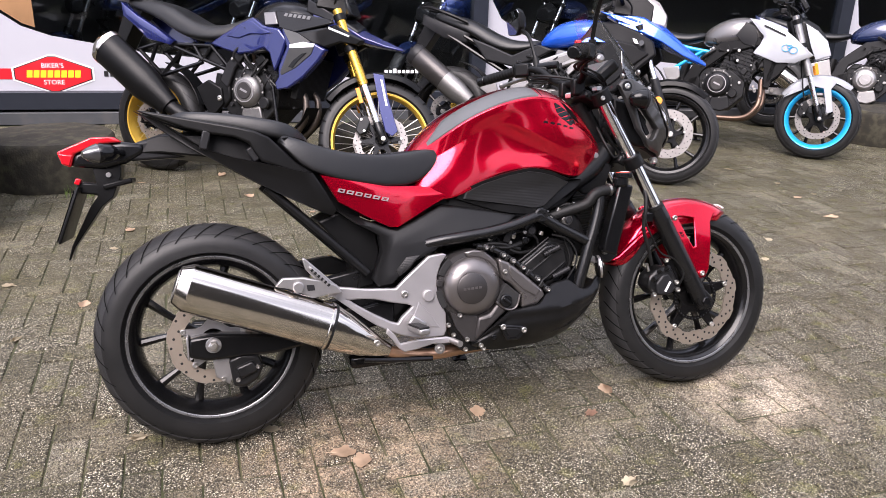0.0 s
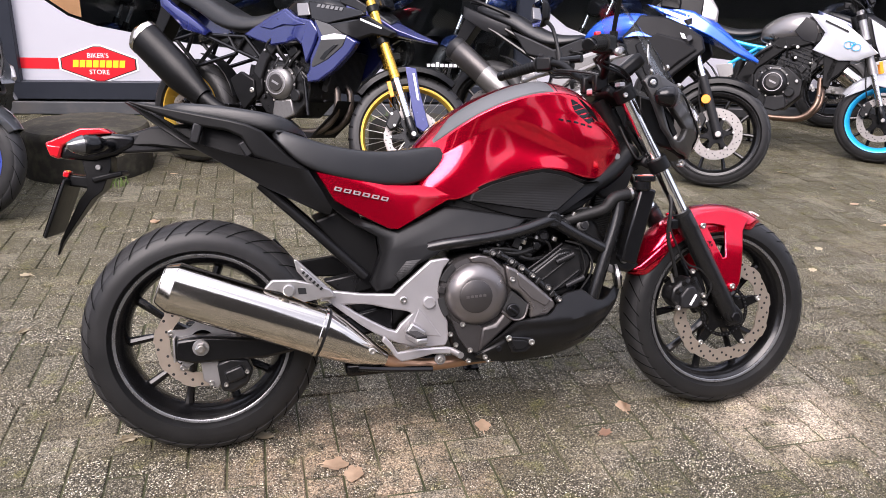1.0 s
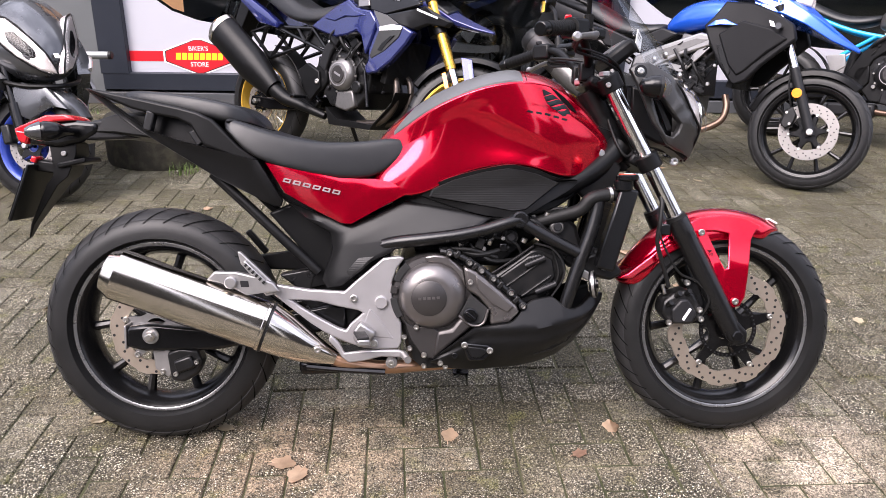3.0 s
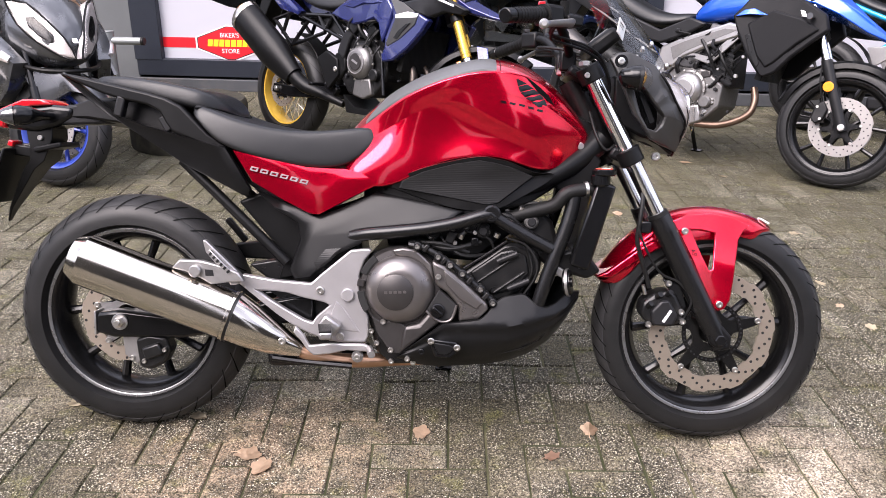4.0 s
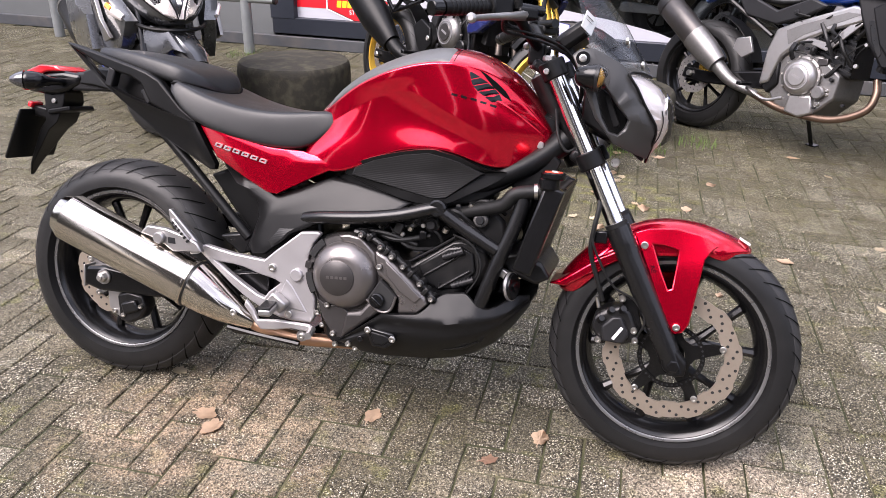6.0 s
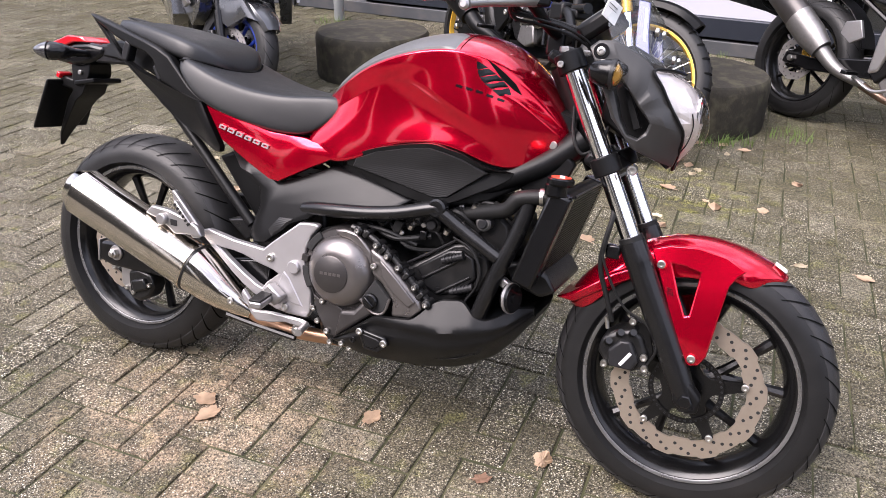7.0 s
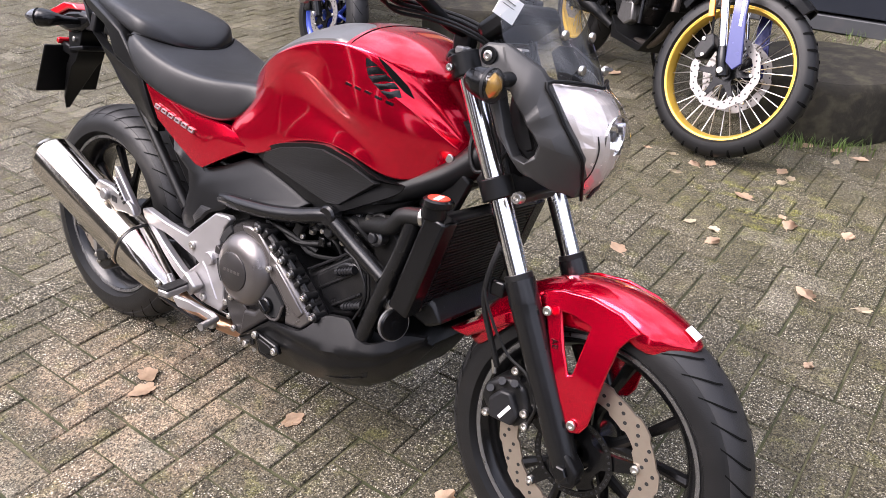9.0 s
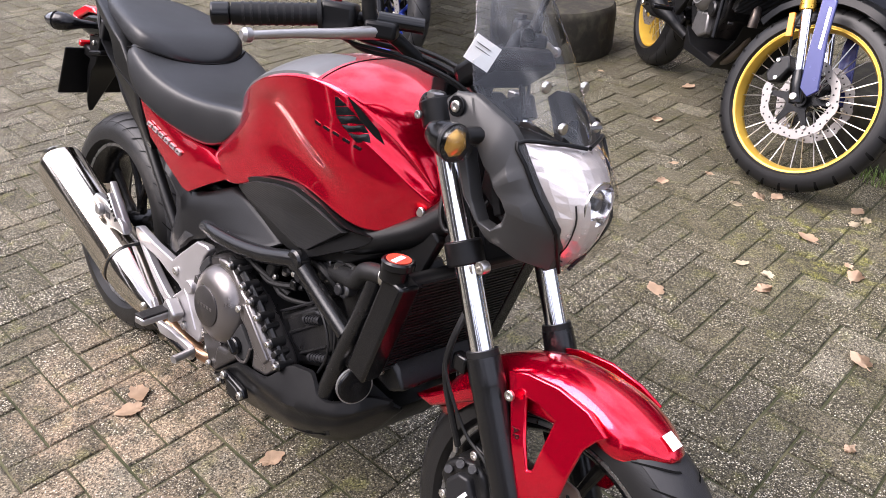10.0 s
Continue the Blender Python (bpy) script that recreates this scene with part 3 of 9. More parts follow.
    for i, (x, ring) in enumerate(st):
        for k in (4, 7, 11):
            for sg in (1, -1):
                edge_of[(round(x, 4), round(sg * ring[k][0], 4), round(ring[k][1], 4))] = k
    crease = bm.edges.layers.float.new("crease_edge")
    for e in bm.edges:
        ks = [edge_of.get(tuple(round(c, 4) for c in v.co)) for v in e.verts]
        mid = (e.verts[0].co.x + e.verts[1].co.x) / 2
        if ks[0] is not None and ks[0] == ks[1]:
            e[crease] = {4: 0.45 if mid < 1.0 else 0.0, 7: 0.5 if 1.04 < mid < 1.18 else 0.0, 11: 0.6 if 0.80 < mid < 0.99 else 0.0}[ks[0]]
    tank = part("fuel_tank", bm, RED, b, "candy red sculpted tank cover", sub=2)
    # grey strip over the tank, one on each side
    for sg in (1, -1):
        rings = []
        for k in range(19):
            x = 0.622 + (0.952 - 0.622) * k / 18
            u, wide = skin.u(x), min(1, 0.35 + k / 5)
            ring = []
            for i in range(9):
                v = 3.72 - (1 - i / 8) * 2.5 * wide
                p, q = skin.at(u, v), skin.at(u, v + 0.05)
                nrm = (q - p).cross(Vector((1, 0, 0)))
                nrm = nrm.normalized() if nrm.z > 0 or nrm.y < 0 else -nrm.normalized()
                if nrm.z < -0.2:
                    nrm = -nrm
                p = p + nrm * (0.0036 if 0 < i < 8 and 0 < k < 18 else -0.0010)
                ring.append((p.x, sg * p.y, p.z))
            rings.append(ring)
        part("tank_strip", loft(rings, False, False), STRIP, tank, "matt grey strip")
        seam = [skin.at(skin.u(0.957), v) for v in (0.0, 1.0, 2.0, 3.0, 4.1)]
        part("seam", tube([(p.x, sg * p.y, p.z + 0.0005) for p in seam], 0.0008, 6), GROOVE, tank)

        def laid(name, outline, mat, out, label=""):
            """A thin print that follows the skin, out above it."""
            cx, cz = sum(q[0] for q in outline) / len(outline), sum(q[1] for q in outline) / len(outline)
            rings = [[(x, -sg * (skin.side(x, z) - 0.002), z) for x, z in outline]]
            for k in (1.0, 0.6, 0.1):
                near = [(cx + (x - cx) * k, cz + (z - cz) * k) for x, z in outline]
                rings.append([(x, -sg * (skin.side(x, z) + out), z) for x, z in near])
            return part(name, loft(rings), mat, tank, label)

        laid("duct", [(1.018, 0.936), (1.034, 0.928), (1.056, 0.912), (1.078, 0.893), (1.092, 0.872), (1.076, 0.881), (1.050, 0.902)], GROOVE, 0.0016, "black air slot")
        left = [(0.996, 0.931), (1.000, 0.913), (1.006, 0.899), (1.018, 0.887), (1.034, 0.877), (1.052, 0.864)]
        right = [(1.001, 0.931), (1.022, 0.920), (1.040, 0.909), (1.056, 0.897), (1.067, 0.885), (1.074, 0.870)]
        for k in range(5):
            quad = [left[k], right[k], right[k + 1], left[k + 1]]
            mid = (sum(q[0] for q in quad) / 4, sum(q[1] for q in quad) / 4)
            quad = [(mid[0] + (q[0] - mid[0]) * 0.97, mid[1] + (q[1] - mid[1]) * 0.88) for q in quad]
            laid("emblem_feather", quad, BLACKGL, 0.0012, "dark feather of a wing-shaped emblem")
        for k in range(5):
            x, z = 0.958 + 0.0225 * k, 0.880 - 0.0046 * k - 0.0012 * abs(k - 2)
            laid("lettering_bar", [(x, z - 0.0028), (x + 0.001, z + 0.0022), (x + 0.0150, z - 0.0008), (x + 0.014, z - 0.0056)], BLACKGL, 0.0012)
        part("tank_bolt", disc((1.165, -sg * (skin.side(1.165, 0.774) + 0.001), 0.774), 0.009, 0.006), BOLT, tank)

    rings = []
    for x, w, z1, z0 in ((0.62, 0.09, 0.690, 0.60), (0.70, 0.125, 0.712, 0.60), (0.80, 0.138, 0.742, 0.60), (0.90, 0.145, 0.758, 0.60), (0.96, 0.142, 0.752, 0.61), (1.04, 0.122, 0.728, 0.63), (1.09, 0.102, 0.720, 0.66), (1.15, 0.078, 0.750, 0.70)):
        rings.append([(x, -w, z1), (x, w, z1), (x, w, z0), (x, -w, z0)])
    part("tank_base", loft(rings), BLACKPL, b, "black tank base", bevel=0.006)
    # red side panels, knee pads, frame covers
    red = [(0.306, 0.751, 0.163), (0.388, 0.732, 0.160), (0.488, 0.712, 0.152), (0.540, 0.7095, 0.1465), (0.582, 0.709, 0.1420), (0.640, 0.6965, 0.1415), (0.688, 0.681, 0.1420), (0.664, 0.672, 0.1425), (0.600, 0.640, 0.146), (0.518, 0.595, 0.150), (0.492, 0.597, 0.150), (0.425, 0.632, 0.154), (0.352, 0.675, 0.159)]
    pad = [(0.692, 0.666, 0.136), (0.708, 0.687, 0.140), (0.770, 0.714, 0.150), (0.850, 0.735, 0.157), (0.915, 0.746, 0.162), (0.955, 0.740, 0.160), (0.987, 0.733, 0.156), (1.050, 0.708, 0.142), (1.098, 0.705, 0.122), (1.080, 0.682, 0.126), (1.020, 0.648, 0.140), (0.968, 0.620, 0.148), (0.925, 0.612, 0.150), (0.860, 0.615, 0.147), (0.775, 0.637, 0.138)]
    grip_area = [(0.714, 0.664), (0.722, 0.683), (0.775, 0.706), (0.850, 0.726), (0.912, 0.736), (0.952, 0.730), (0.988, 0.721), (1.046, 0.698), (0.962, 0.632), (0.930, 0.627), (0.880, 0.636), (0.800, 0.650)]
    cover = [(0.345, 0.655, 0.112), (0.425, 0.620, 0.116), (0.496, 0.588, 0.132), (0.568, 0.612, 0.128), (0.655, 0.652, 0.120), (0.735, 0.640, 0.127), (0.814, 0.625, 0.137), (0.880, 0.611, 0.146), (0.843, 0.588, 0.158), (0.775, 0.580, 0.160), (0.712, 0.568, 0.163), (0.655, 0.552, 0.163), (0.618, 0.523, 0.162), (0.567, 0.500, 0.160), (0.520, 0.462, 0.158), (0.490, 0.436, 0.156), (0.455, 0.430, 0.150), (0.440, 0.452, 0.146), (0.468, 0.530, 0.148), (0.462, 0.575, 0.148), (0.40, 0.612, 0.146)]
    def rounded(outline, per=4):
        return [tuple(p) for p in smooth_line([*outline, outline[0]], per)[:-1]]
    pad = rounded(pad, 3)

    def pad_w(x, z):
        wt = [1 / ((x - q[0]) ** 2 + (z - q[1]) ** 2 + 1e-5) for q in pad]
        return sum(a * q[2] for a, q in zip(wt, pad)) / sum(wt)
    for sg in (1, -1):
        sp = part("side_panel", shell(red, 0.004, 0.012, (1.0, 0.985, 0.9, 0.7, 0.4), side=sg), RED, b, "candy red side panel")
        for k in range(6):
            u = k / 5.0
            x, z = 0.350 + 0.121 * u, 0.7070 - 0.0290 * u
            quad = [(x, z - 0.0040), (x + 0.0045, z + 0.0055), (x + 0.0225, z + 0.0012), (x + 0.0180, z - 0.0083)]
            mid = (sum(q[0] for q in quad) / 4, sum(q[1] for q in quad) / 4)
            core = [(mid[0] + (q[0] - mid[0]) * 0.58, mid[1] + (q[1] - mid[1]) * 0.45) for q in quad]
            bm = plate(quad, lambda px, pz: 0.1712 - 0.055 * (px - 0.350), 0.004, [core])
            if sg < 0:
                for v in bm.verts:
                    v.co.y = -v.co.y
            part("badge_letter", bm, SILVERPL, sp, "pale model badge letter")
        kp = part("knee_pad", shell(pad, 0.004, 0.03, (1.0, 0.985, 0.9, 0.7, 0.4), side=sg), BLACKPL, b, "matt black tank side pad")
        bm = shell([(x, z, pad_w(x, z) + 0.0055) for x, z in grip_area], 0.001, 0.01, (1.0, 0.97, 0.6, 0.02), sg)
        part("ribbed_insert", bm, PAD, kp, "finely ribbed grip area")
        fc = part("frame_cover", shell(cover, 0.010, 0.03, (1.0, 0.97, 0.9, 0.75), side=sg), SATIN, b, "satin black frame cover")
        part("ribbed_patch", shell([(0.505, 0.475, 0.164), (0.535, 0.51, 0.1645), (0.575, 0.514, 0.165), (0.545, 0.48, 0.1645), (0.515, 0.458, 0.164)], 0.0005, 0.006, (1.0, 0.6), sg), PAD, fc)

    # seat and pillion seat
    st = []
    for x, zt, w, ze in ((0.195, 0.868, 0.150, 0.846), (0.225, 0.864, 0.162, 0.815), (0.262, 0.850, 0.169, 0.772), (0.318, 0.829, 0.170, 0.746), (0.388, 0.812, 0.163, 0.728), (0.454, 0.804, 0.153, 0.714), (0.520, 0.804, 0.143, 0.706), (0.575, 0.810, 0.135, 0.712), (0.612, 0.814, 0.129, 0.733), (0.638, 0.815, 0.124, 0.757), (0.656, 0.813, 0.117, 0.778), (0.664, 0.807, 0.108, 0.790)):
        st.append((x, [(0, zt - 0.004), (w * 0.42, zt - 0.003), (w * 0.82, zt - 0.003), (w * 0.925, zt - 0.006), (w * 0.965, zt - 0.013), (w * 1.00, zt * 0.5 + ze * 0.5 - 0.002), (w * 1.025, ze + 0.005), (w * 1.0, ze), (w * 0.5, ze - 0.004)]))
    seat = part("seat", loft(halves(st)), SEAT, b, "black vinyl rider seat", sub=2)
    st = []
    for x, zt, w, ze in ((-0.075, 0.930, 0.060, 0.915), (-0.050, 0.938, 0.088, 0.913), (0.0, 0.937, 0.110, 0.903), (0.073, 0.930, 0.126, 0.888), (0.130, 0.921, 0.136, 0.874), (0.180, 0.912, 0.142, 0.860), (0.222, 0.902, 0.142, 0.852), (0.250, 0.890, 0.128, 0.846), (0.278, 0.868, 0.095, 0.840), (0.296, 0.846, 0.050, 0.832)):
        st.append((x, [(0, zt - 0.008), (w * 0.5, zt - 0.006), (w * 0.86, zt - 0.006), (w * 0.955, zt - 0.010), (w * 0.99, zt - 0.018), (w * 1.02, ze + 0.004), (w * 0.98, ze - 0.012)]))
    pl = part("pillion_seat", loft(halves(st)), SEAT, b, "black vinyl pillion seat", sub=2)
    part("seat_joint", tube([(0.214, -0.158, 0.850), (0.240, -0.140, 0.852), (0.272, -0.105, 0.845), (0.294, -0.055, 0.834), (0.300, 0.0, 0.832), (0.294, 0.055, 0.834), (0.272, 0.105, 0.845), (0.240, 0.140, 0.852), (0.214, 0.158, 0.850)], 0.0028, 6), GROOVE, pl)

    # grab rails and tail cowl
    for sg in (1, -1):
        g = [(-0.116, 0.931), (0.020, 0.902), (0.095, 0.886), (0.140, 0.874), (0.178, 0.856), (0.243, 0.790), (0.292, 0.757), (0.275, 0.752), (0.205, 0.773), (0.156, 0.792), (0.140, 0.815), (0.125, 0.842), (0.090, 0.858), (0.022, 0.870), (-0.033, 0.885), (-0.108, 0.914), (-0.155, 0.937)]
        wf = lambda x, z, sg=sg: sg * (0.092 + 0.066 * min(1, max(0, (x + 0.15) / 0.28))) + (0.03 if sg < 0 else 0)  # noqa: E731
        part("grab_rail", plate(g, wf, 0.03), BLACKPL, b, "black pillion grab rail", bevel=0.006, seg=3)
        t = [(-0.162, 0.937, 0.076), (-0.100, 0.908, 0.096), (-0.042, 0.864, 0.116), (0.020, 0.828, 0.132), (0.085, 0.806, 0.144), (0.156, 0.789, 0.152), (0.288, 0.756, 0.163), (0.318, 0.706, 0.164), (0.346, 0.655, 0.158), (0.340, 0.640, 0.152), (0.325, 0.640, 0.148), (0.262, 0.672, 0.146), (0.191, 0.707, 0.142), (0.152, 0.730, 0.138), (0.112, 0.754, 0.130), (0.068, 0.780, 0.124), (-0.030, 0.838, 0.108), (-0.090, 0.880, 0.092)]
        part("tail_cowl", shell(t, 0.002, 0.02, (1.0, 0.95, 0.8), side=sg), BLACKPL, b, "matt black tail cowl")
        part("rail_mount", box((0.015, -sg * 0.118, 0.853), (0.022, 0.03, 0.05), (0, 15, 0)), GREYPL, b, bevel=0.004)
        part("rail_mount", box((0.135, -sg * 0.132, 0.812), (0.02, 0.03, 0.04), (0, -30, 0)), GREYPL, b, bevel=0.004)
    part("undertail", loft(halves([(-0.19, [(0, 0.848), (0.035, 0.845), (0.04, 0.826), (0, 0.822)]), (-0.1, [(0, 0.878), (0.05, 0.872), (0.056, 0.826), (0, 0.812)]), (0.05, [(0, 0.885), (0.08, 0.87), (0.085, 0.806), (0, 0.79)]), (0.25, [(0, 0.84), (0.1, 0.82), (0.1, 0.72), (0, 0.70)]), (0.42, [(0, 0.78), (0.1, 0.75), (0.1, 0.60), (0, 0.58)])])), BLACKPL, b, bevel=0.004)
    part("tail_bracket", plate([(-0.19, 0.834), (-0.155, 0.858), (-0.06, 0.866), (-0.02, 0.84), (-0.02, 0.812), (-0.18, 0.806)], 0.046, 0.092), GREYPL, b, bevel=0.006)

    # tail lamp, rear indicators, number plate holder (the plate is blank)
    tl = part("tail_lamp", plate([(-0.318, 0.828), (-0.25, 0.852), (-0.20, 0.858), (-0.14, 0.852), (-0.145, 0.824), (-0.19, 0.800), (-0.245, 0.788), (-0.326, 0.795)], 0.052, 0.104), BLACKGL, b, "red tail lamp in a black housing", bevel=0.012, seg=3)
    part("lens", plate([(-0.356, 0.836), (-0.272, 0.871), (-0.218, 0.872), (-0.196, 0.857), (-0.25, 0.8535), (-0.314, 0.829), (-0.324, 0.794), (-0.346, 0.803)], 0.056, 0.112), REDLENS, tl, bevel=0.006, seg=3)
    part("lens_face", plate([(-0.352, 0.832), (-0.318, 0.826), (-0.327, 0.798), (-0.344, 0.806)], 0.058, 0.116), REDLENS, tl, bevel=0.003)
    for sg in (1, -1):
        ind = part("rear_indicator", tube([(-0.252, -sg * 0.142, 0.826), (-0.240, -sg * 0.136, 0.827), (-0.220, -sg * 0.122, 0.828), (-0.205, -sg * 0.092, 0.828), (-0.198, -sg * 0.04, 0.828)], [0.020, 0.026, 0.023, 0.012, 0.010], 12, 4, flat=1.0), BLACKGL, b, "smoked rear indicator")
        part("lens", tube([(-0.280, -sg * 0.156, 0.826), (-0.268, -sg * 0.150, 0.826), (-0.248, -sg * 0.140, 0.827)], [0.008, 0.017, 0.0255], 14, 4), SMOKED, ind, "clear pointed lens")
    hang = part("plate_holder", loft([[(x0, -w, z0), (x0, w, z0), (x1, w, z1), (x1, -w, z1)] for x0, z0, x1, z1, w in ((-0.275, 0.795, -0.205, 0.800, 0.040), (-0.268, 0.752, -0.205, 0.770, 0.042), (-0.268, 0.715, -0.230, 0.712, 0.042), (-0.288, 0.690, -0.258, 0.690, 0.040), (-0.345, 0.585, -0.337, 0.582, 0.018), (-0.358, 0.548, -0.354, 0.546, 0.006))]), BLACKPL, b, "black tapering number plate holder", bevel=0.004)
    part("plate_back", box((-0.334, 0, 0.672), (0.008, 0.19, 0.155), (0, 21, 0)), BLACKPL, hang, bevel=0.004)
    part("number_plate", box((-0.341, 0, 0.670), (0.003, 0.18, 0.14), (0, 21, 0)), BLACKGL, hang, "blank dark number plate")
    part("plate_bracket", box((-0.288, 0, 0.738), (0.060, 0.084, 0.030), (0, 8, 0)), BLACKPL, hang, bevel=0.005)
    part("bracket_wing", box((-0.215, 0, 0.748), (0.075, 0.105, 0.014), (0, -12, 0)), BLACKPL, hang, bevel=0.004)
    part("bracket_bolt", disc((-0.236, -0.044, 0.772), 0.007, 0.008, "y", 12), BOLT, hang)
    part("reflector", box((-0.312, -0.030, 0.757), (0.014, 0.046, 0.016), (0, 21, 0)), REDLENS, hang, bevel=0.003)

    # silencer with end cone, strap and pipe
    mc0, mc1 = Vector((-0.052, -0.205, 0.478)), Vector((0.298, -0.185, 0.342))
    d = (mc1 - mc0).normalized()
    side = Vector((0, 1, 0)) - d * d.y
    side.normalize()
    up = d.cross(side)
    if up.z < 0:
        up = -up

    def ring(p, a, h, n=24):
        out = []
        for k in range(n):
            t = 2 * math.pi * k / n
            out.append(p + side * a * abs(math.cos(t)) ** 0.85 * (1 if math.cos(t) > 0 else -1) + up * h * abs(math.sin(t)) ** 0.8 * (1 if math.sin(t) > 0 else -1))
        return out

    mu = part("silencer", loft([ring(mc0 - d * 0.030, 0.040, 0.044), ring(mc0 - d * 0.028, 0.044, 0.049), ring(mc0 - d * 0.001, 0.056, 0.063), ring(mc0, 0.0568, 0.0638), ring(mc0 + d * 0.05, 0.057, 0.064), ring(mc1 - d * 0.02, 0.057, 0.064), ring(mc1, 0.057, 0.063)]), STEEL, b, "polished steel silencer")
    part("end_cap", loft([ring(mc0 - d * 0.032, 0.034, 0.038), ring(mc0 - d * 0.026, 0.036, 0.040)]), ALU, mu)
    part("outlet", loft([ring(mc0 - d * 0.0335, 0.02, 0.02), ring(mc0 - d * 0.030, 0.02, 0.02)]), HOLE, mu)
    part("strap", loft([ring(mc1 - d * 0.004, 0.0580, 0.0645), ring(mc1 - d * 0.002, 0.0600, 0.0665), ring(mc1 + d * 0.005, 0.0600, 0.0665), ring(mc1 + d * 0.007, 0.0575, 0.064)]), STEEL, mu)
    part("strap_shadow", loft([ring(mc1 + d * 0.007, 0.0582, 0.0648), ring(mc1 + d * 0.013, 0.0582, 0.0648)]), ENGINE, mu)
    cone = [mc1 + d * 0.012, mc1 + Vector((0.05, 0.004, -0.026)), mc1 + Vector((0.10, 0.012, -0.055)), mc1 + Vector((0.145, 0.02, -0.078)), mc1 + Vector((0.175, 0.026, -0.092))]
    part("cone", loft([ring(p, a, h) for p, a, h in zip(cone, (0.056, 0.052, 0.043, 0.030, 0.020), (0.063, 0.056, 0.043, 0.028, 0.019))]), STEEL, mu, "steel silencer cone")
    bolts([(0.433, 0.200, 0.283)], mu, 0.009, 0.008)
    part("exhaust_pipe", tube([(0.455, -0.160, 0.252), (0.50, -0.152, 0.236), (0.56, -0.140, 0.222), (0.62, -0.125, 0.216), (0.70, -0.10, 0.215), (0.82, -0.06, 0.212)], [0.017, 0.018, 0.018, 0.018, 0.018, 0.018], 12), COPPER, b, "copper-tinted exhaust pipe")
    part("collector", box((0.50, -0.03, 0.215), (0.26, 0.16, 0.045), (0, -2, 0)), BLACKGL, b, bevel=0.015)
    part("chain_stay", tube([(0.40, -0.17, 0.232), (0.48, -0.165, 0.222), (0.60, -0.16, 0.212)], 0.008, 8), BLACKGL, b)
    hg = part("silencer_hanger", plate([(0.165, 0.463), (0.185, 0.485), (0.24, 0.483), (0.295, 0.470), (0.330, 0.455), (0.345, 0.432), (0.30, 0.430), (0.262, 0.424), (0.235, 0.440), (0.20, 0.455)], 0.215, 0.02), ALU, b, "cast aluminium silencer hanger", bevel=0.004)
    part("hanger_bolt", disc((0.226, -0.221, 0.458), 0.015, 0.014), ALU, hg)
    part("hanger_slot", plate([(0.248, 0.462), (0.268, 0.461), (0.270, 0.446), (0.250, 0.446)], 0.2165, 0.004), GREYPL, hg)

    # rider footrest plate: a cast open triangle, with pedal and pegs
    outer = [(0.312, 0.438), (0.330, 0.444), (0.411, 0.431), (0.499, 0.425), (0.527, 0.451), (0.598, 0.510), (0.641, 0.515), (0.652, 0.510), (0.633, 0.485), (0.620, 0.449), (0.620, 0.412), (0.629, 0.375), (0.643, 0.341), (0.643, 0.294), (0.634, 0.276), (0.581, 0.275), (0.545, 0.279), (0.495, 0.296), (0.445, 0.322), (0.410, 0.346), (0.354, 0.391), (0.318, 0.420)]
    inner = [(0.365, 0.404), (0.411, 0.403), (0.440, 0.399), (0.482, 0.387), (0.532, 0.377), (0.546, 0.370), (0.513, 0.342), (0.502, 0.325), (0.481, 0.332), (0.438, 0.356), (0.396, 0.382)]
    inner_low = [(0.563, 0.383), (0.579, 0.369), (0.625, 0.302), (0.567, 0.308), (0.535, 0.327), (0.548, 0.346)]
    rearset = part("footrest_plate", plate(outer, 0.172, 0.020, [inner]), SILVERPL, b, "silver cast footrest plate", bevel=0.004, seg=3)
    part("pocket", shell([(x, z, 0.1715) for x, z in inner_low], -0.006, 0.004, (1.0, 0.9)), SILVERPL, rearset)
    part("hole_fill", plate(inner, 0.115, 0.02), ENGINE, rearset)
    part("big_bolt", disc((0.592, -0.176, 0.398), 0.0165, 0.012), SILVERPL, rearset)
    bolts([(0.523, 0.173, 0.408), (0.573, 0.173, 0.292)], rearset, 0.010, 0.006)
    part("pedal_stop", disc((0.617, -0.180, 0.243), 0.015, 0.012, "y", 20), ALU, rearset)
    part("stop_bolt", bolt((0.617, -0.186, 0.243), 0.008, 0.005), BOLT, rearset)
    part("heel_guard", plate([(0.241, 0.533), (0.249, 0.532), (0.334, 0.449), (0.337, 0.435), (0.325, 0.424), (0.307, 0.421), (0.294, 0.449), (0.274, 0.471), (0.248, 0.502)], 0.205, 0.016), ALU, rearset, bevel=0.003)
    peg = part("pillion_peg", plate([(0.256, 0.508), (0.262, 0.512), (0.312, 0.462), (0.305, 0.452)], 0.218, 0.014), ALU, rearset, bevel=0.003)
    for k in range(6):
        part("grip_bar", box((0.264 + 0.0085 * k, -0.2185, 0.5005 - 0.0085 * k), (0.006, 0.003, 0.008), (0, 45, 0)), RUBBER, peg)
    part("brake_pedal", plate([(0.465, 0.321), (0.486, 0.299), (0.500, 0.273), (0.550, 0.279), (0.636, 0.279), (0.653, 0.274), (0.656, 0.266), (0.648, 0.260), (0.593, 0.263), (0.550, 0.253), (0.510, 0.248), (0.493, 0.262), (0.479, 0.284), (0.460, 0.306)], 0.200, 0.013), SILVERPL, rearset, "flat silver brake pedal", bevel=0.003)
    part("pedal_tip", rod((0.648, -0.192, 0.268), (0.660, -0.245, 0.266), 0.009), ALU, rearset)
    pg = part("rider_peg", box((0.545, -0.232, 0.316), (0.032, 0.085, 0.018), (0, 0, 12)), ALU, rearset, bevel=0.005)
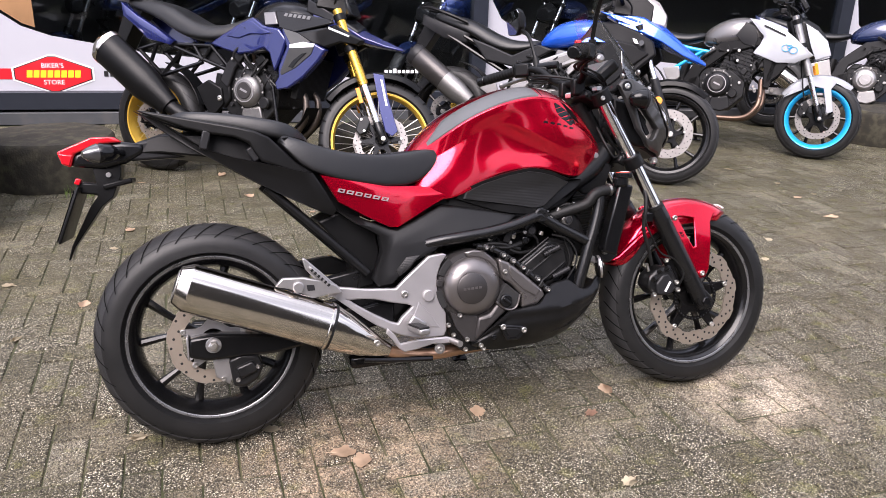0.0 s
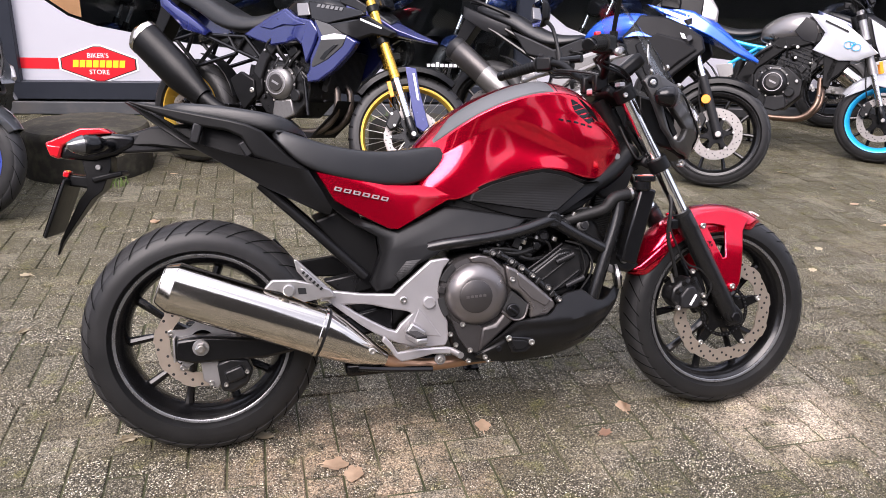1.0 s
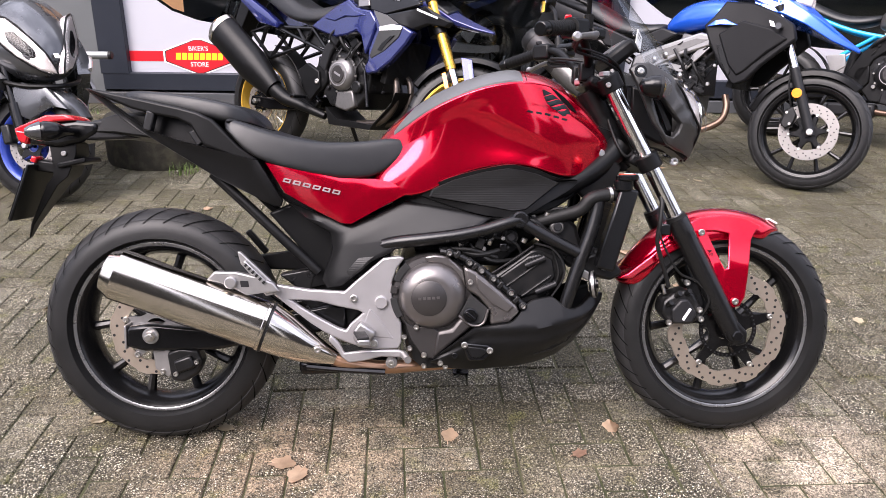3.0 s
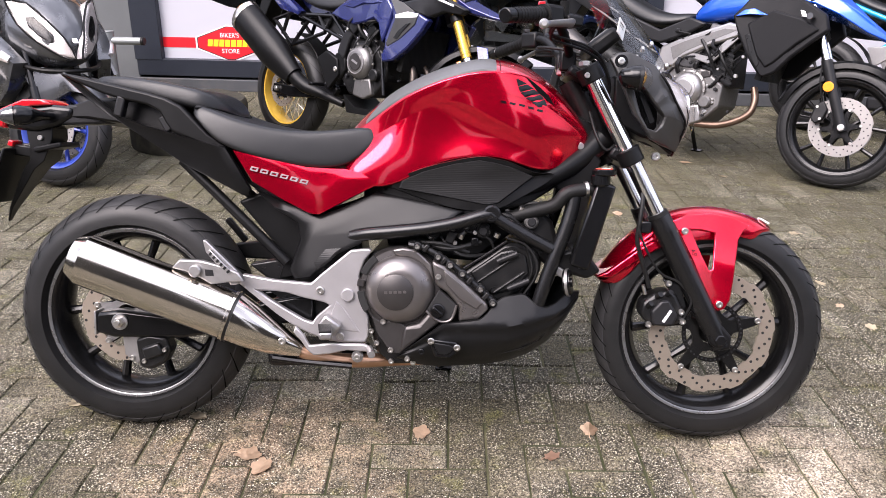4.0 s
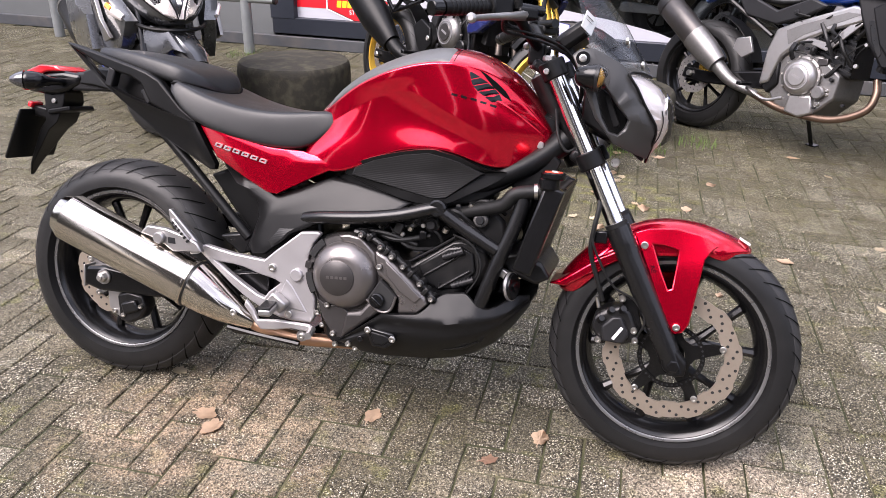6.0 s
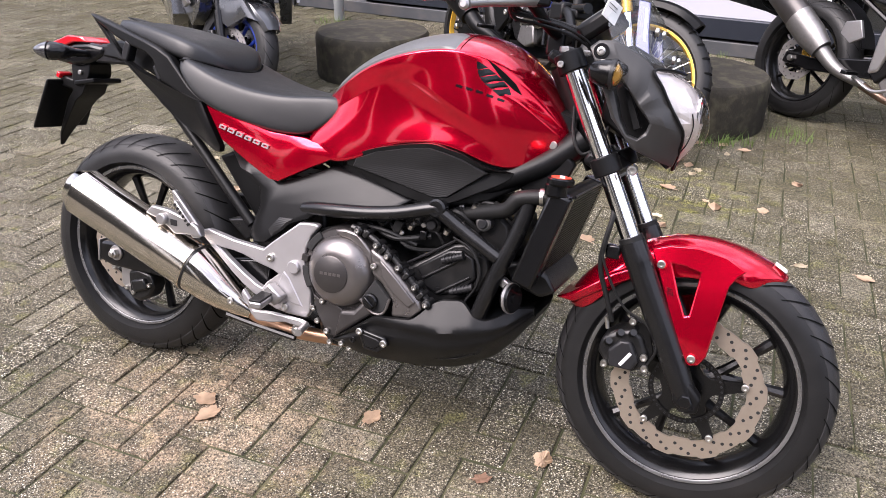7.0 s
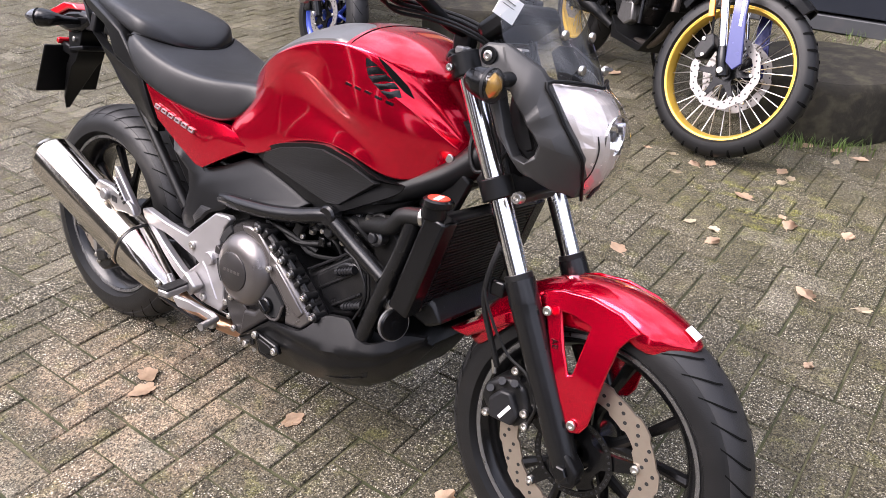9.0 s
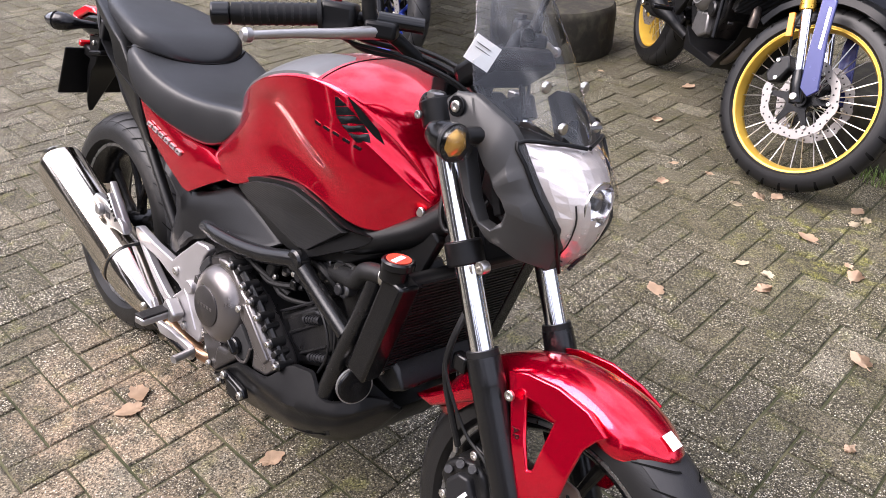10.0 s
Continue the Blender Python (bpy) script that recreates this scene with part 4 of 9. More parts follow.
    part("peg_rubber", box((0.545, -0.236, 0.327), (0.03, 0.075, 0.006), (0, 0, 12)), RUBBER, pg, bevel=0.002)
    part("peg_bracket", box((0.55, -0.19, 0.325), (0.05, 0.03, 0.035), (0, 35, 0)), ALU, rearset, bevel=0.006)

    # engine: case, clutch cover, side cover, cylinder block, sump
    en = part("engine_case", plate([(0.640, 0.500), (0.690, 0.516), (0.753, 0.520), (0.825, 0.482), (0.943, 0.376), (0.936, 0.346), (0.880, 0.26), (0.82, 0.22), (0.70, 0.215), (0.66, 0.25), (0.645, 0.31), (0.620, 0.39)], 0.150, 0.30), ENGINE, b, "dark engine case", bevel=0.012, seg=3)
    cc = (0.722, 0, 0.415)
    part("clutch_cover", lathe([(0.0001, -0.2065), (0.046, -0.2065), (0.054, -0.2050), (0.066, -0.2005), (0.077, -0.192), (0.084, -0.181), (0.0865, -0.168), (0.0870, -0.14)], cc, "y", 64, closed=False), BRONZE, en, "bronze round clutch cover")
    dk = part("cover_disc", lathe([(0.0001, -0.2100), (0.0425, -0.2100), (0.0445, -0.2085), (0.0450, -0.2050)], (0.713, 0, 0.413), "y", 48, closed=False), CASE, en, "flat dark disc on the clutch cover")
    for k in range(5):
        part("lettering_bar", box((0.690 + 0.0115 * k, -0.2104, 0.4125 + 0.0007 * k), (0.008, 0.0010, 0.0065)), BRONZE, dk)
    part("cover_ring", lathe([(0.086, -0.172), (0.099, -0.170), (0.105, -0.162), (0.106, -0.14), (0.086, -0.14)], cc, "y", 64), CASE, en)
    part("cover_flare", plate([(0.700, 0.514), (0.728, 0.520), (0.762, 0.515), (0.800, 0.480), (0.808, 0.432), (0.795, 0.455), (0.770, 0.484), (0.740, 0.498), (0.712, 0.500)], 0.181, 0.03), BRONZE, en, bevel=0.005)
    for a0, a1 in ((128, 158), (166, 176), (184, 214)):
        rim_pts = [(0.722 + 0.107 * math.cos(radians(a0 + (a1 - a0) * k / 6)), 0.415 + 0.107 * math.sin(radians(a0 + (a1 - a0) * k / 6))) for k in range(7)]
        rim_pts += [(0.722 + 0.089 * math.cos(radians(a1 - (a1 - a0) * k / 6)), 0.415 + 0.089 * math.sin(radians(a1 - (a1 - a0) * k / 6))) for k in range(7)]
        part("cover_slot", plate(rim_pts, 0.1755 if a1 - a0 > 15 else 0.182, 0.008 if a1 - a0 > 15 else 0.02), HOLE if a1 - a0 > 15 else CASE, en, bevel=0.002)
    side = part("side_cover", plate([(0.800, 0.492), (0.832, 0.478), (0.868, 0.449), (0.934, 0.391), (0.944, 0.373), (0.916, 0.345), (0.868, 0.339), (0.868, 0.378), (0.838, 0.412), (0.810, 0.430)], lambda x, z: 0.190 - 0.05 * max(0, x - 0.90), 0.06), BRONZE, en, "grey bronze generator cover", bevel=0.008, seg=3)
    part("cover_step", plate([(0.830, 0.470), (0.868, 0.440), (0.926, 0.388), (0.912, 0.372), (0.872, 0.395), (0.836, 0.432)], 0.1935, 0.012), BRONZE, side, bevel=0.003)
    part("lower_cover", plate([(0.640, 0.380), (0.655, 0.345), (0.680, 0.330), (0.708, 0.338), (0.738, 0.322), (0.724, 0.252), (0.700, 0.254), (0.668, 0.300)], 0.178, 0.06), CASE, en, "dark lower engine cover", bevel=0.009, seg=3)
    part("cover_neck", plate([(0.734, 0.326), (0.770, 0.332), (0.796, 0.365), (0.828, 0.340), (0.790, 0.308), (0.756, 0.279), (0.722, 0.251)], 0.188, 0.05), CASE, en, bevel=0.010, seg=3)
    neck = part("oil_recess", plate([(0.790, 0.369), (0.820, 0.418), (0.862, 0.382), (0.849, 0.347), (0.821, 0.342)], 0.1915, 0.03), HOLE, en, bevel=0.002)
    part("recess_rim", tube([(0.788, -0.191, 0.366), (0.821, -0.191, 0.341), (0.850, -0.191, 0.346), (0.863, -0.191, 0.382)], 0.0035, 8, 4), BRONZE, neck)
    part("oil_cap", disc((0.817, -0.197, 0.368), 0.0185, 0.014, "y", 16), BLACKGL, neck, "black oil filler cap")
    part("oil_cap_grip", box((0.817, -0.206, 0.368), (0.030, 0.009, 0.008), (0, 40, 0)), BLACKGL, neck, bevel=0.002)
    for q in ((0.761, 0.521), (0.812, 0.496), (0.842, 0.476), (0.872, 0.455), (0.917, 0.418), (0.948, 0.384)):
        part("lug", disc((q[0] + 0.004, -0.172, q[1] + 0.004), 0.0105, 0.036, "y", 12), ENGINE, en)
        part("bolt", bolt((q[0] + 0.004, -0.190, q[1] + 0.004), 0.0065, 0.007), BOLT, en)
    for q in ((0.785, 0.520), (0.829, 0.490), (0.894, 0.442), (0.934, 0.404)):
        part("edge_rib", box((q[0], -0.170, q[1]), (0.012, 0.034, 0.020), (0, 38, 0)), ENGINE, en, bevel=0.003)
    bolts([(0.817, 0.1935, 0.452), (0.681, 0.1785, 0.334), (0.700, 0.180, 0.262), (0.664, 0.165, 0.276), (0.650, 0.165, 0.306), (0.742, 0.178, 0.240), (0.70, 0.16, 0.228), (0.755, 0.16, 0.226)], en, 0.0075, 0.007)
    part("sump", box((0.77, 0.0, 0.225), (0.18, 0.16, 0.04)), ENGINE, en, bevel=0.012)
    part("cover_edge", tube([(0.742, -0.172, 0.528), (0.79, -0.174, 0.516), (0.86, -0.174, 0.472), (0.955, -0.172, 0.388)], 0.008, 8), ENGINE, en)
    cyl = part("cylinder_block", plate([(0.80, 0.455), (0.875, 0.452), (0.976, 0.526), (1.004, 0.532), (1.062, 0.510), (1.075, 0.470), (1.058, 0.425), (1.025, 0.400), (0.956, 0.375), (0.935, 0.350)], 0.125, 0.25), ENGINE, b, "black twin cylinder block", bevel=0.01)
    part("cylinder_step", plate([(0.895, 0.455), (0.972, 0.510), (1.000, 0.516), (1.034, 0.500), (1.044, 0.455), (1.010, 0.415), (0.955, 0.398), (0.922, 0.412)], 0.134, 0.02), ENGINE, cyl, bevel=0.006, seg=3)
    part("cylinder_rib", rod((0.915, -0.136, 0.432), (1.000, -0.136, 0.492), 0.0035, 8), ENGINE, cyl)
    part("cylinder_rib", rod((0.955, -0.136, 0.405), (1.030, -0.136, 0.458), 0.0035, 8), ENGINE, cyl)
    for (x0, z0), (x1, z1) in (((0.962, 0.485), (1.012, 0.506)), ((0.990, 0.416), (1.043, 0.439))):
        plug = part("plug_lead", rod((x0, -0.142, z0), (x1, -0.144, z1), 0.0075, 12), GREYPL, cyl, "black ribbed plug lead")
        for k in range(6):
            u = 0.12 + 0.16 * k
            px, pz = x0 + (x1 - x0) * u, z0 + (z1 - z0) * u
            part("ring", rod((px, -0.1425, pz), (px + 0.0035, -0.1426, pz + 0.0016), 0.0092, 12), GREYPL, plug)
    part("seam", tube([(0.865, -0.127, 0.455), (0.93, -0.128, 0.497), (0.985, -0.127, 0.535)], 0.003, 6), GREYPL, cyl)
    part("oil_line", tube([(0.985, -0.150, 0.545), (1.030, -0.158, 0.530), (1.058, -0.160, 0.490), (1.056, -0.158, 0.450), (1.030, -0.150, 0.405)], 0.0028, 6), RUBBER, cyl)
    part("head_cover", plate([(1.02, 0.60), (1.06, 0.62), (1.10, 0.585), (1.12, 0.52), (1.09, 0.47), (1.05, 0.50), (1.01, 0.56)], 0.11, 0.22), ENGINE, cyl, bevel=0.01)
    part("hex_plug", plate([(1.150, 0.525), (1.185, 0.515), (1.180, 0.475), (1.145, 0.48)], 0.10, 0.05), GREYPL, cyl, bevel=0.008)
    # intake clutter between tank and engine
    cl = part("throttle_body", box((0.86, -0.03, 0.585), (0.16, 0.16, 0.09), (0, -15, 0)), ENGINE, b, bevel=0.012)
    part("inner_block", plate([(0.66, 0.60), (0.68, 0.50), (0.78, 0.48), (0.90, 0.47), (1.02, 0.56), (1.06, 0.64), (0.94, 0.66)], 0.05, 0.10), RUBBER, b, bevel=0.01)
    for k, (x, z, r, h) in enumerate(((0.80, 0.555, 0.022, 0.10), (0.865, 0.568, 0.026, 0.095), (0.925, 0.560, 0.020, 0.10), (0.985, 0.590, 0.024, 0.09), (1.045, 0.585, 0.018, 0.10))):
        fit = part("intake_fitting", disc((x, -h - 0.01, z), r, 0.05, "y", 18), (ENGINE, DULL, ENGINE, GREYPL, DULL)[k], b)
        part("fitting_cap", disc((x, -h - 0.038, z), r * 0.6, 0.012, "y", 14), BLACKGL if k % 2 else GREYPL, fit)
    for k, q in enumerate(((0.795, 0.130, 0.537), (0.868, 0.128, 0.540), (0.958, 0.128, 0.545), (1.018, 0.125, 0.612), (1.068, 0.128, 0.625))):
        part("hose_clip", tube([(q[0], -q[1], q[2]), (q[0] + 0.004, -q[1] - 0.002, q[2] + 0.010)], 0.0085, 10, 1), BOLT, b)
    part("air_box", box((0.82, 0, 0.655), (0.30, 0.24, 0.11), (0, -6, 0)), BLACKPL, b, bevel=0.02)
    random.seed(4)
    for k, (p0, p1, p2) in enumerate((((0.76, -0.13, 0.535), (0.84, -0.145, 0.515), (0.92, -0.12, 0.53)), ((0.80, -0.12, 0.56), (0.87, -0.14, 0.50), (0.96, -0.10, 0.50)), ((0.88, -0.13, 0.56), (0.94, -0.13, 0.54), (0.96, -0.11, 0.49)),
                                        ((0.90, -0.10, 0.58), (0.98, -0.13, 0.60), (1.03, -0.11, 0.56)), ((1.03, -0.13, 0.54), (1.05, -0.135, 0.46), (1.02, -0.12, 0.40)), ((0.74, -0.14, 0.53), (0.82, -0.15, 0.528), (0.89, -0.13, 0.505)), ((1.0, -0.11, 0.62), (1.06, -0.12, 0.63), (1.1, -0.1, 0.6)))):
        part("hose", tube([p0, p1, p2], (0.007, 0.005, 0.004, 0.008, 0.003, 0.006, 0.005)[k], 8), RUBBER, b)
    part("connector", box((0.845, -0.143, 0.545), (0.022, 0.016, 0.03), (0, 20, 0)), ENGINE, b, bevel=0.003)
    part("connector", box((0.905, -0.13, 0.532), (0.018, 0.016, 0.022)), BLACKGL, b, bevel=0.003)
    for q in ((0.855, 0.142, 0.530), (0.985, 0.118, 0.612), (0.995, 0.125, 0.583), (0.905, 0.135, 0.556), (1.005, 0.13, 0.555)):
        part("clip", disc((q[0], -q[1], q[2]), 0.006, 0.01, "y", 8), BOLT, b)

    # frame tubes
    for sg in (1, -1):
        ft = part("frame_tube", tube([(0.590, -sg * 0.146, 0.540), (0.640, -sg * 0.160, 0.550), (0.70, -sg * 0.168, 0.557), (0.783, -sg * 0.170, 0.567), (0.855, -sg * 0.167, 0.581), (0.913, -sg * 0.163, 0.598), (0.949, -sg * 0.158, 0.608)], 0.0170, 14), TUBE, b, "black steel frame tube")
        part("cross_tube", tube([(0.940, -sg * 0.160, 0.606), (1.006, -sg * 0.155, 0.567), (1.095, -sg * 0.152, 0.520)], 0.0165, 12), TUBE, ft)
        part("joint", disc((0.945, -sg * 0.160, 0.606), 0.022, 0.03, "y", 16), TUBE, ft)
        part("down_tube", tube([(1.146, -sg * 0.146, 0.662), (1.142, -sg * 0.149, 0.625), (1.128, -sg * 0.152, 0.572), (1.102, -sg * 0.154, 0.498), (1.078, -sg * 0.155, 0.425), (1.064, -sg * 0.154, 0.375), (1.058, -sg * 0.15, 0.345)], 0.0178, 14), TUBE, b, "black steel down tube")
        part("head_tube_arm", tube([(1.00, -sg * 0.112, 0.652), (1.06, -sg * 0.108, 0.682), (1.12, -sg * 0.092, 0.712), (1.17, -sg * 0.072, 0.745), (1.22, -sg * 0.05, 0.79)], [0.020, 0.024, 0.026, 0.029, 0.034], 14), BLACKPL, b, "black steel frame arm")
    part("frame_gusset", plate([(1.07, 0.70), (1.18, 0.77), (1.22, 0.74), (1.19, 0.665), (1.12, 0.655)], 0.09, 0.02), BLACKPL, b, bevel=0.006)

    # cooling: radiator, hose, filler cap, horn
    ra = part("radiator", box((1.195, 0.0, 0.585), (0.035, 0.30, 0.20), (0, 16, 0)), RADFIN, b, "black finned radiator", bevel=0.003)
    part("side_tank", box((1.190, -0.160, 0.582), (0.048, 0.045, 0.215), (0, 16, 0)), BLACKGL, ra, bevel=0.006)
    part("side_tank", box((1.190, 0.160, 0.582), (0.048, 0.045, 0.215), (0, 16, 0)), BLACKGL, ra, bevel=0.006)
    for k in range(26):
        z = 0.497 + 0.0073 * k
        part("fin", box((1.2135 + (z - 0.585) * 0.287, 0, z), (0.004, 0.27, 0.003), (0, 16, 0)), ENGINE, ra, smooth=False)
    part("mount_bolt", bolt((1.170, -0.125, 0.480), 0.010, 0.010), BOLT, ra)
    part("lower_shroud", plate([(1.10, 0.50), (1.15, 0.515), (1.20, 0.495), (1.225, 0.46), (1.19, 0.44), (1.12, 0.46)], 0.118, 0.236), ENGINE, ra, bevel=0.008)
    part("cap_neck", disc((1.205, -0.168, 0.693), 0.024, 0.03, "z", 20), BLACKGL, ra)
    cap = part("filler_cap", disc((1.213, -0.170, 0.712), 0.029, 0.016, "z", 12), BLACKGL, ra, "black radiator cap with a red and yellow sticker")
    part("sticker", disc((1.213, -0.170, 0.7205), 0.021, 0.002, "z", 20), material("orange_print", (0.62, 0.06, 0.03), 0.4), cap)
    part("sticker_mark", box((1.216, -0.174, 0.7222), (0.010, 0.030, 0.0015), (0, 0, 15)), WHITE, cap)
    part("coolant_hose", tube([(1.20, -0.150, 0.672), (1.165, -0.152, 0.668), (1.125, -0.155, 0.658), (1.10, -0.150, 0.630), (1.05, -0.130, 0.612), (0.985, -0.11, 0.592)], 0.017, 12), RUBBER, b, "black coolant hose")
    part("hose_clamp", tube([(1.178, -0.151, 0.670), (1.170, -0.152, 0.669)], 0.0195, 14, 1), BOLT, b)
    hc = Vector((1.140, -0.155, 0.438))
    hd = Vector((0.95, -0.28, 0.12)).normalized()
    hn = part("horn", rod(hc - hd * 0.012, hc + hd * 0.004, 0.033, 28), BLACKGL, b, "black disc horn with a steel rim", bevel=0.003)
    part("horn_rim", tube([hc - hd * 0.006, hc + hd * 0.001], [0.0345, 0.0355], 28, 1), ALU, hn)
    part("horn_face", rod(hc + hd * 0.001, hc + hd * 0.006, 0.030, 28), BLACKGL, hn)
    part("horn_centre", rod(hc, hc + hd * 0.010, 0.011, 16), BLACKGL, hn)
    part("horn_bracket", box((1.118, -0.14, 0.462), (0.03, 0.02, 0.02), (0, 30, 0)), ALU, hn, bevel=0.003)

    # belly pan: a hollow scoop in black plastic
    xs_pan = [0.717, 0.759, 0.829, 0.880, 0.922, 0.940, 0.958, 0.980, 1.028, 1.045, 1.062, 1.085, 1.110, 1.134, 1.150, 1.175]
    zs_pan = [0.249, 0.279, 0.334, 0.340, 0.346, 0.362, 0.386, 0.400, 0.408, 0.396, 0.380, 0.374, 0.384, 0.402, 0.408, 0.404]

    def pan_z(x, v):
        top_z = float(np.interp(x, xs_pan, zs_pan))
        low_z = float(np.interp(x, [0.717, 0.77, 0.82, 0.94, 1.0, 1.05, 1.1, 1.14, 1.175], [0.238, 0.220, 0.214, 0.216, 0.224, 0.240, 0.272, 0.318, 0.372]))
        return top_z + (low_z - top_z) * v

    def pan_w(x, z):
        zc = min(float(np.interp(x, [0.72, 0.83, 0.93, 1.0, 1.05, 1.12, 1.175], [0.252, 0.331, 0.334, 0.334, 0.346, 0.362, 0.398])), pan_z(x, 0))
        wc = float(np.interp(x, [0.717, 0.78, 0.90, 1.0, 1.06, 1.11, 1.145, 1.175], [0.182, 0.196, 0.202, 0.198, 0.188, 0.168, 0.140, 0.095]))
        if z >= zc:
            return wc - 0.42 * (z - zc)
        low_z = pan_z(x, 1)
        low_w = float(np.interp(x, [0.717, 0.82, 0.94, 1.1, 1.175], [0.168, 0.150, 0.126, 0.088, 0.060]))
        t = min(1, (zc - z) / max(1e-4, zc - low_z))
        return low_w + (wc - low_w) * (1 - t ** 1.9) - 0.006 * math.exp(-((t - 0.18) / 0.10) ** 2)

    def pan_at(x, v):
        return pan_w(x, pan_z(x, v)), pan_z(x, v)
    for sg in (1, -1):
        rings = []
        for k in range(49):
            x = 0.717 + (1.175 - 0.717) * k / 48
            outer_pts = [pan_at(x, i / 18) for i in range(19)]
            rings.append([(x, -sg * w, z) for w, z in outer_pts] + [(x, -sg * (w - 0.008), z + 0.002) for w, z in outer_pts[::-1]])
        pn = part("belly_pan", loft(rings), PAN, b, "black plastic belly pan")
        if sg > 0:
            part("pan_panel", plate([(0.790, 0.300), (0.866, 0.291), (0.876, 0.274), (0.848, 0.250), (0.812, 0.252)], 0.2050, 0.014), BLACKGL, pn, bevel=0.004)
            part("pan_inset", plate([(0.806, 0.290), (0.846, 0.285), (0.862, 0.277), (0.842, 0.260), (0.820, 0.261)], 0.2075, 0.006), PAN, pn, bevel=0.002)
            bolts([(0.802, 0.206, 0.294), (0.866, 0.206, 0.279)], pn, 0.0085, 0.007)
            part("pan_slit", plate([(0.972, 0.252), (1.040, 0.283), (1.088, 0.309), (1.076, 0.286), (1.031, 0.258)], lambda x, z: pan_w(x, z) + 0.0015, 0.008), HOLE, pn, bevel=0.001)
            part("slit_lip", plate([(0.985, 0.256), (1.031, 0.2595), (1.070, 0.283), (1.066, 0.287), (1.030, 0.268)], lambda x, z: pan_w(x, z) + 0.0045, 0.006), PAN, pn, bevel=0.002)
            part("pan_bolt", bolt((0.778, -0.192, 0.262), 0.008, 0.003), BLACKGL, pn)
    part("pan_floor", loft([[(x, -w + 0.004, z + 0.003), (x, w - 0.004, z + 0.003), (x, w - 0.004, z + 0.010), (x, -w + 0.004, z + 0.010)] for x, (w, z) in ((q, pan_at(q, 1.0)) for q in (0.72, 0.80, 0.90, 1.0, 1.05, 1.10, 1.14, 1.174))]), BLACKPL, b)

    # fork
    fd = Vector((0.352, 0, -0.662)).normalized()
    top, axle = Vector((1.176, 0, 0.958)), Vector((1.532, 0, 0.290))
    for sg in (1, -1):
        o = Vector((0, -sg * 0.100, 0))
        mid = top + fd * 0.415
        fk = part("fork_tube", rod(top + o, mid + o, 0.0205, 24), CHROME, b, "chrome fork tube")
        part("fork_slider", tube([mid + o - fd * 0.012, mid + o + fd * 0.03, mid + o + fd * 0.06, axle + o - fd * 0.06, axle + o + fd * 0.02], [0.028, 0.0295, 0.0285, 0.0275, 0.025], 20, 3), TUBE, b, "satin black fork slider")
        part("dust_seal", rod(mid + o - fd * 0.022, mid + o - fd * 0.008, 0.0265, 20), RUBBER, fk)
        part("fork_foot", plate([(1.500, 0.318), (1.535, 0.330), (1.562, 0.300), (1.560, 0.268), (1.535, 0.262), (1.508, 0.280)], sg * 0.122 if sg > 0 else -0.085, 0.037), BLACKPL, b, bevel=0.006)
        part("axle_bolt", disc((1.532, -sg * 0.126, 0.292), 0.015, 0.012, "y", 6), BLACKGL, b)
        part("lower_clamp", rod(top + o + fd * 0.215, top + o + fd * 0.255, 0.031, 20), BLACKPL, b, bevel=0.003)
        part("top_clamp", rod(top + o - fd * 0.012, top + o + fd * 0.03, 0.031, 20), BLACKPL, b, bevel=0.003)
        part("fork_cap", disc(top + o - fd * 0.018, 0.016, 0.014, "z", 6), ALU, b)
        part("clamp_bolt", bolt((1.168, -sg * 0.132, 0.944), 0.007, 0.006, sign=-sg), BOLT, b)
    part("top_yoke", box((1.165, 0, 0.945), (0.08, 0.20, 0.026), (0, 28, 0)), BLACKPL, b, bevel=0.008)
    part("lower_yoke", box((1.275, 0, 0.745), (0.08, 0.20, 0.03), (0, 28, 0)), BLACKPL, b, bevel=0.008)
    part("steering_stem", rod((1.145, 0, 0.94), (1.255, 0, 0.735), 0.034, 18), ENGINE, b)
    part("stem_nut", disc((1.128, 0, 0.962), 0.02, 0.02, "z", 6), STEEL, b)
    part("side_bolt", bolt((1.345, -0.115, 0.752), 0.011, 0.016), BOLT, b)
    part("hose_clip", box((1.332, -0.108, 0.575), (0.03, 0.02, 0.03)), BLACKGL, b, bevel=0.004)

    # front mudguard with its two stays
    rings = []
    for k in range(17):
        a = radians(59 + (158 - 59) * k / 16)
        taper = 1 - 0.75 * max(0, (72 - (62 + 96 * k / 16)) / 10) - 0.35 * max(0, ((62 + 96 * k / 16) - 148) / 10)
        r0 = 0.315 + 0.013 * min(1, k / 7)
        hw = 0.070 * max(0.25, taper)
        drop = 0.050 * max(0.12, taper) + (0.02 if 4 < k < 9 else 0)
        sec = [(hw * 0.98, r0 - drop - 0.012), (hw, r0 - drop), (hw * 0.92, r0 - drop * 0.45), (hw * 0.6, r0 - 0.010), (hw * 0.25, r0 - 0.001)]
        outer_pts = [(-w, r) for w, r in sec] + [(w, r) for w, r in sec[::-1]]
        inner_pts = [(w * 0.94, r - 0.004) for w, r in outer_pts[::-1]]
        rings.append([(1.527 + r * math.cos(a), y, 0.300 + r * math.sin(a)) for y, r in outer_pts + inner_pts])
    md = part("front_mudguard", loft(rings), RED, b, "candy red front mudguard", sub=1)
    arm = [(1.405, 0.590), (1.440, 0.604), (1.500, 0.610), (1.560, 0.600), (1.600, 0.580), (1.585, 0.566), (1.572, 0.545), (1.566, 0.500), (1.561, 0.450), (1.555, 0.392), (1.543, 0.370), (1.524, 0.364), (1.511, 0.373), (1.491, 0.412), (1.454, 0.496), (1.424, 0.556)]
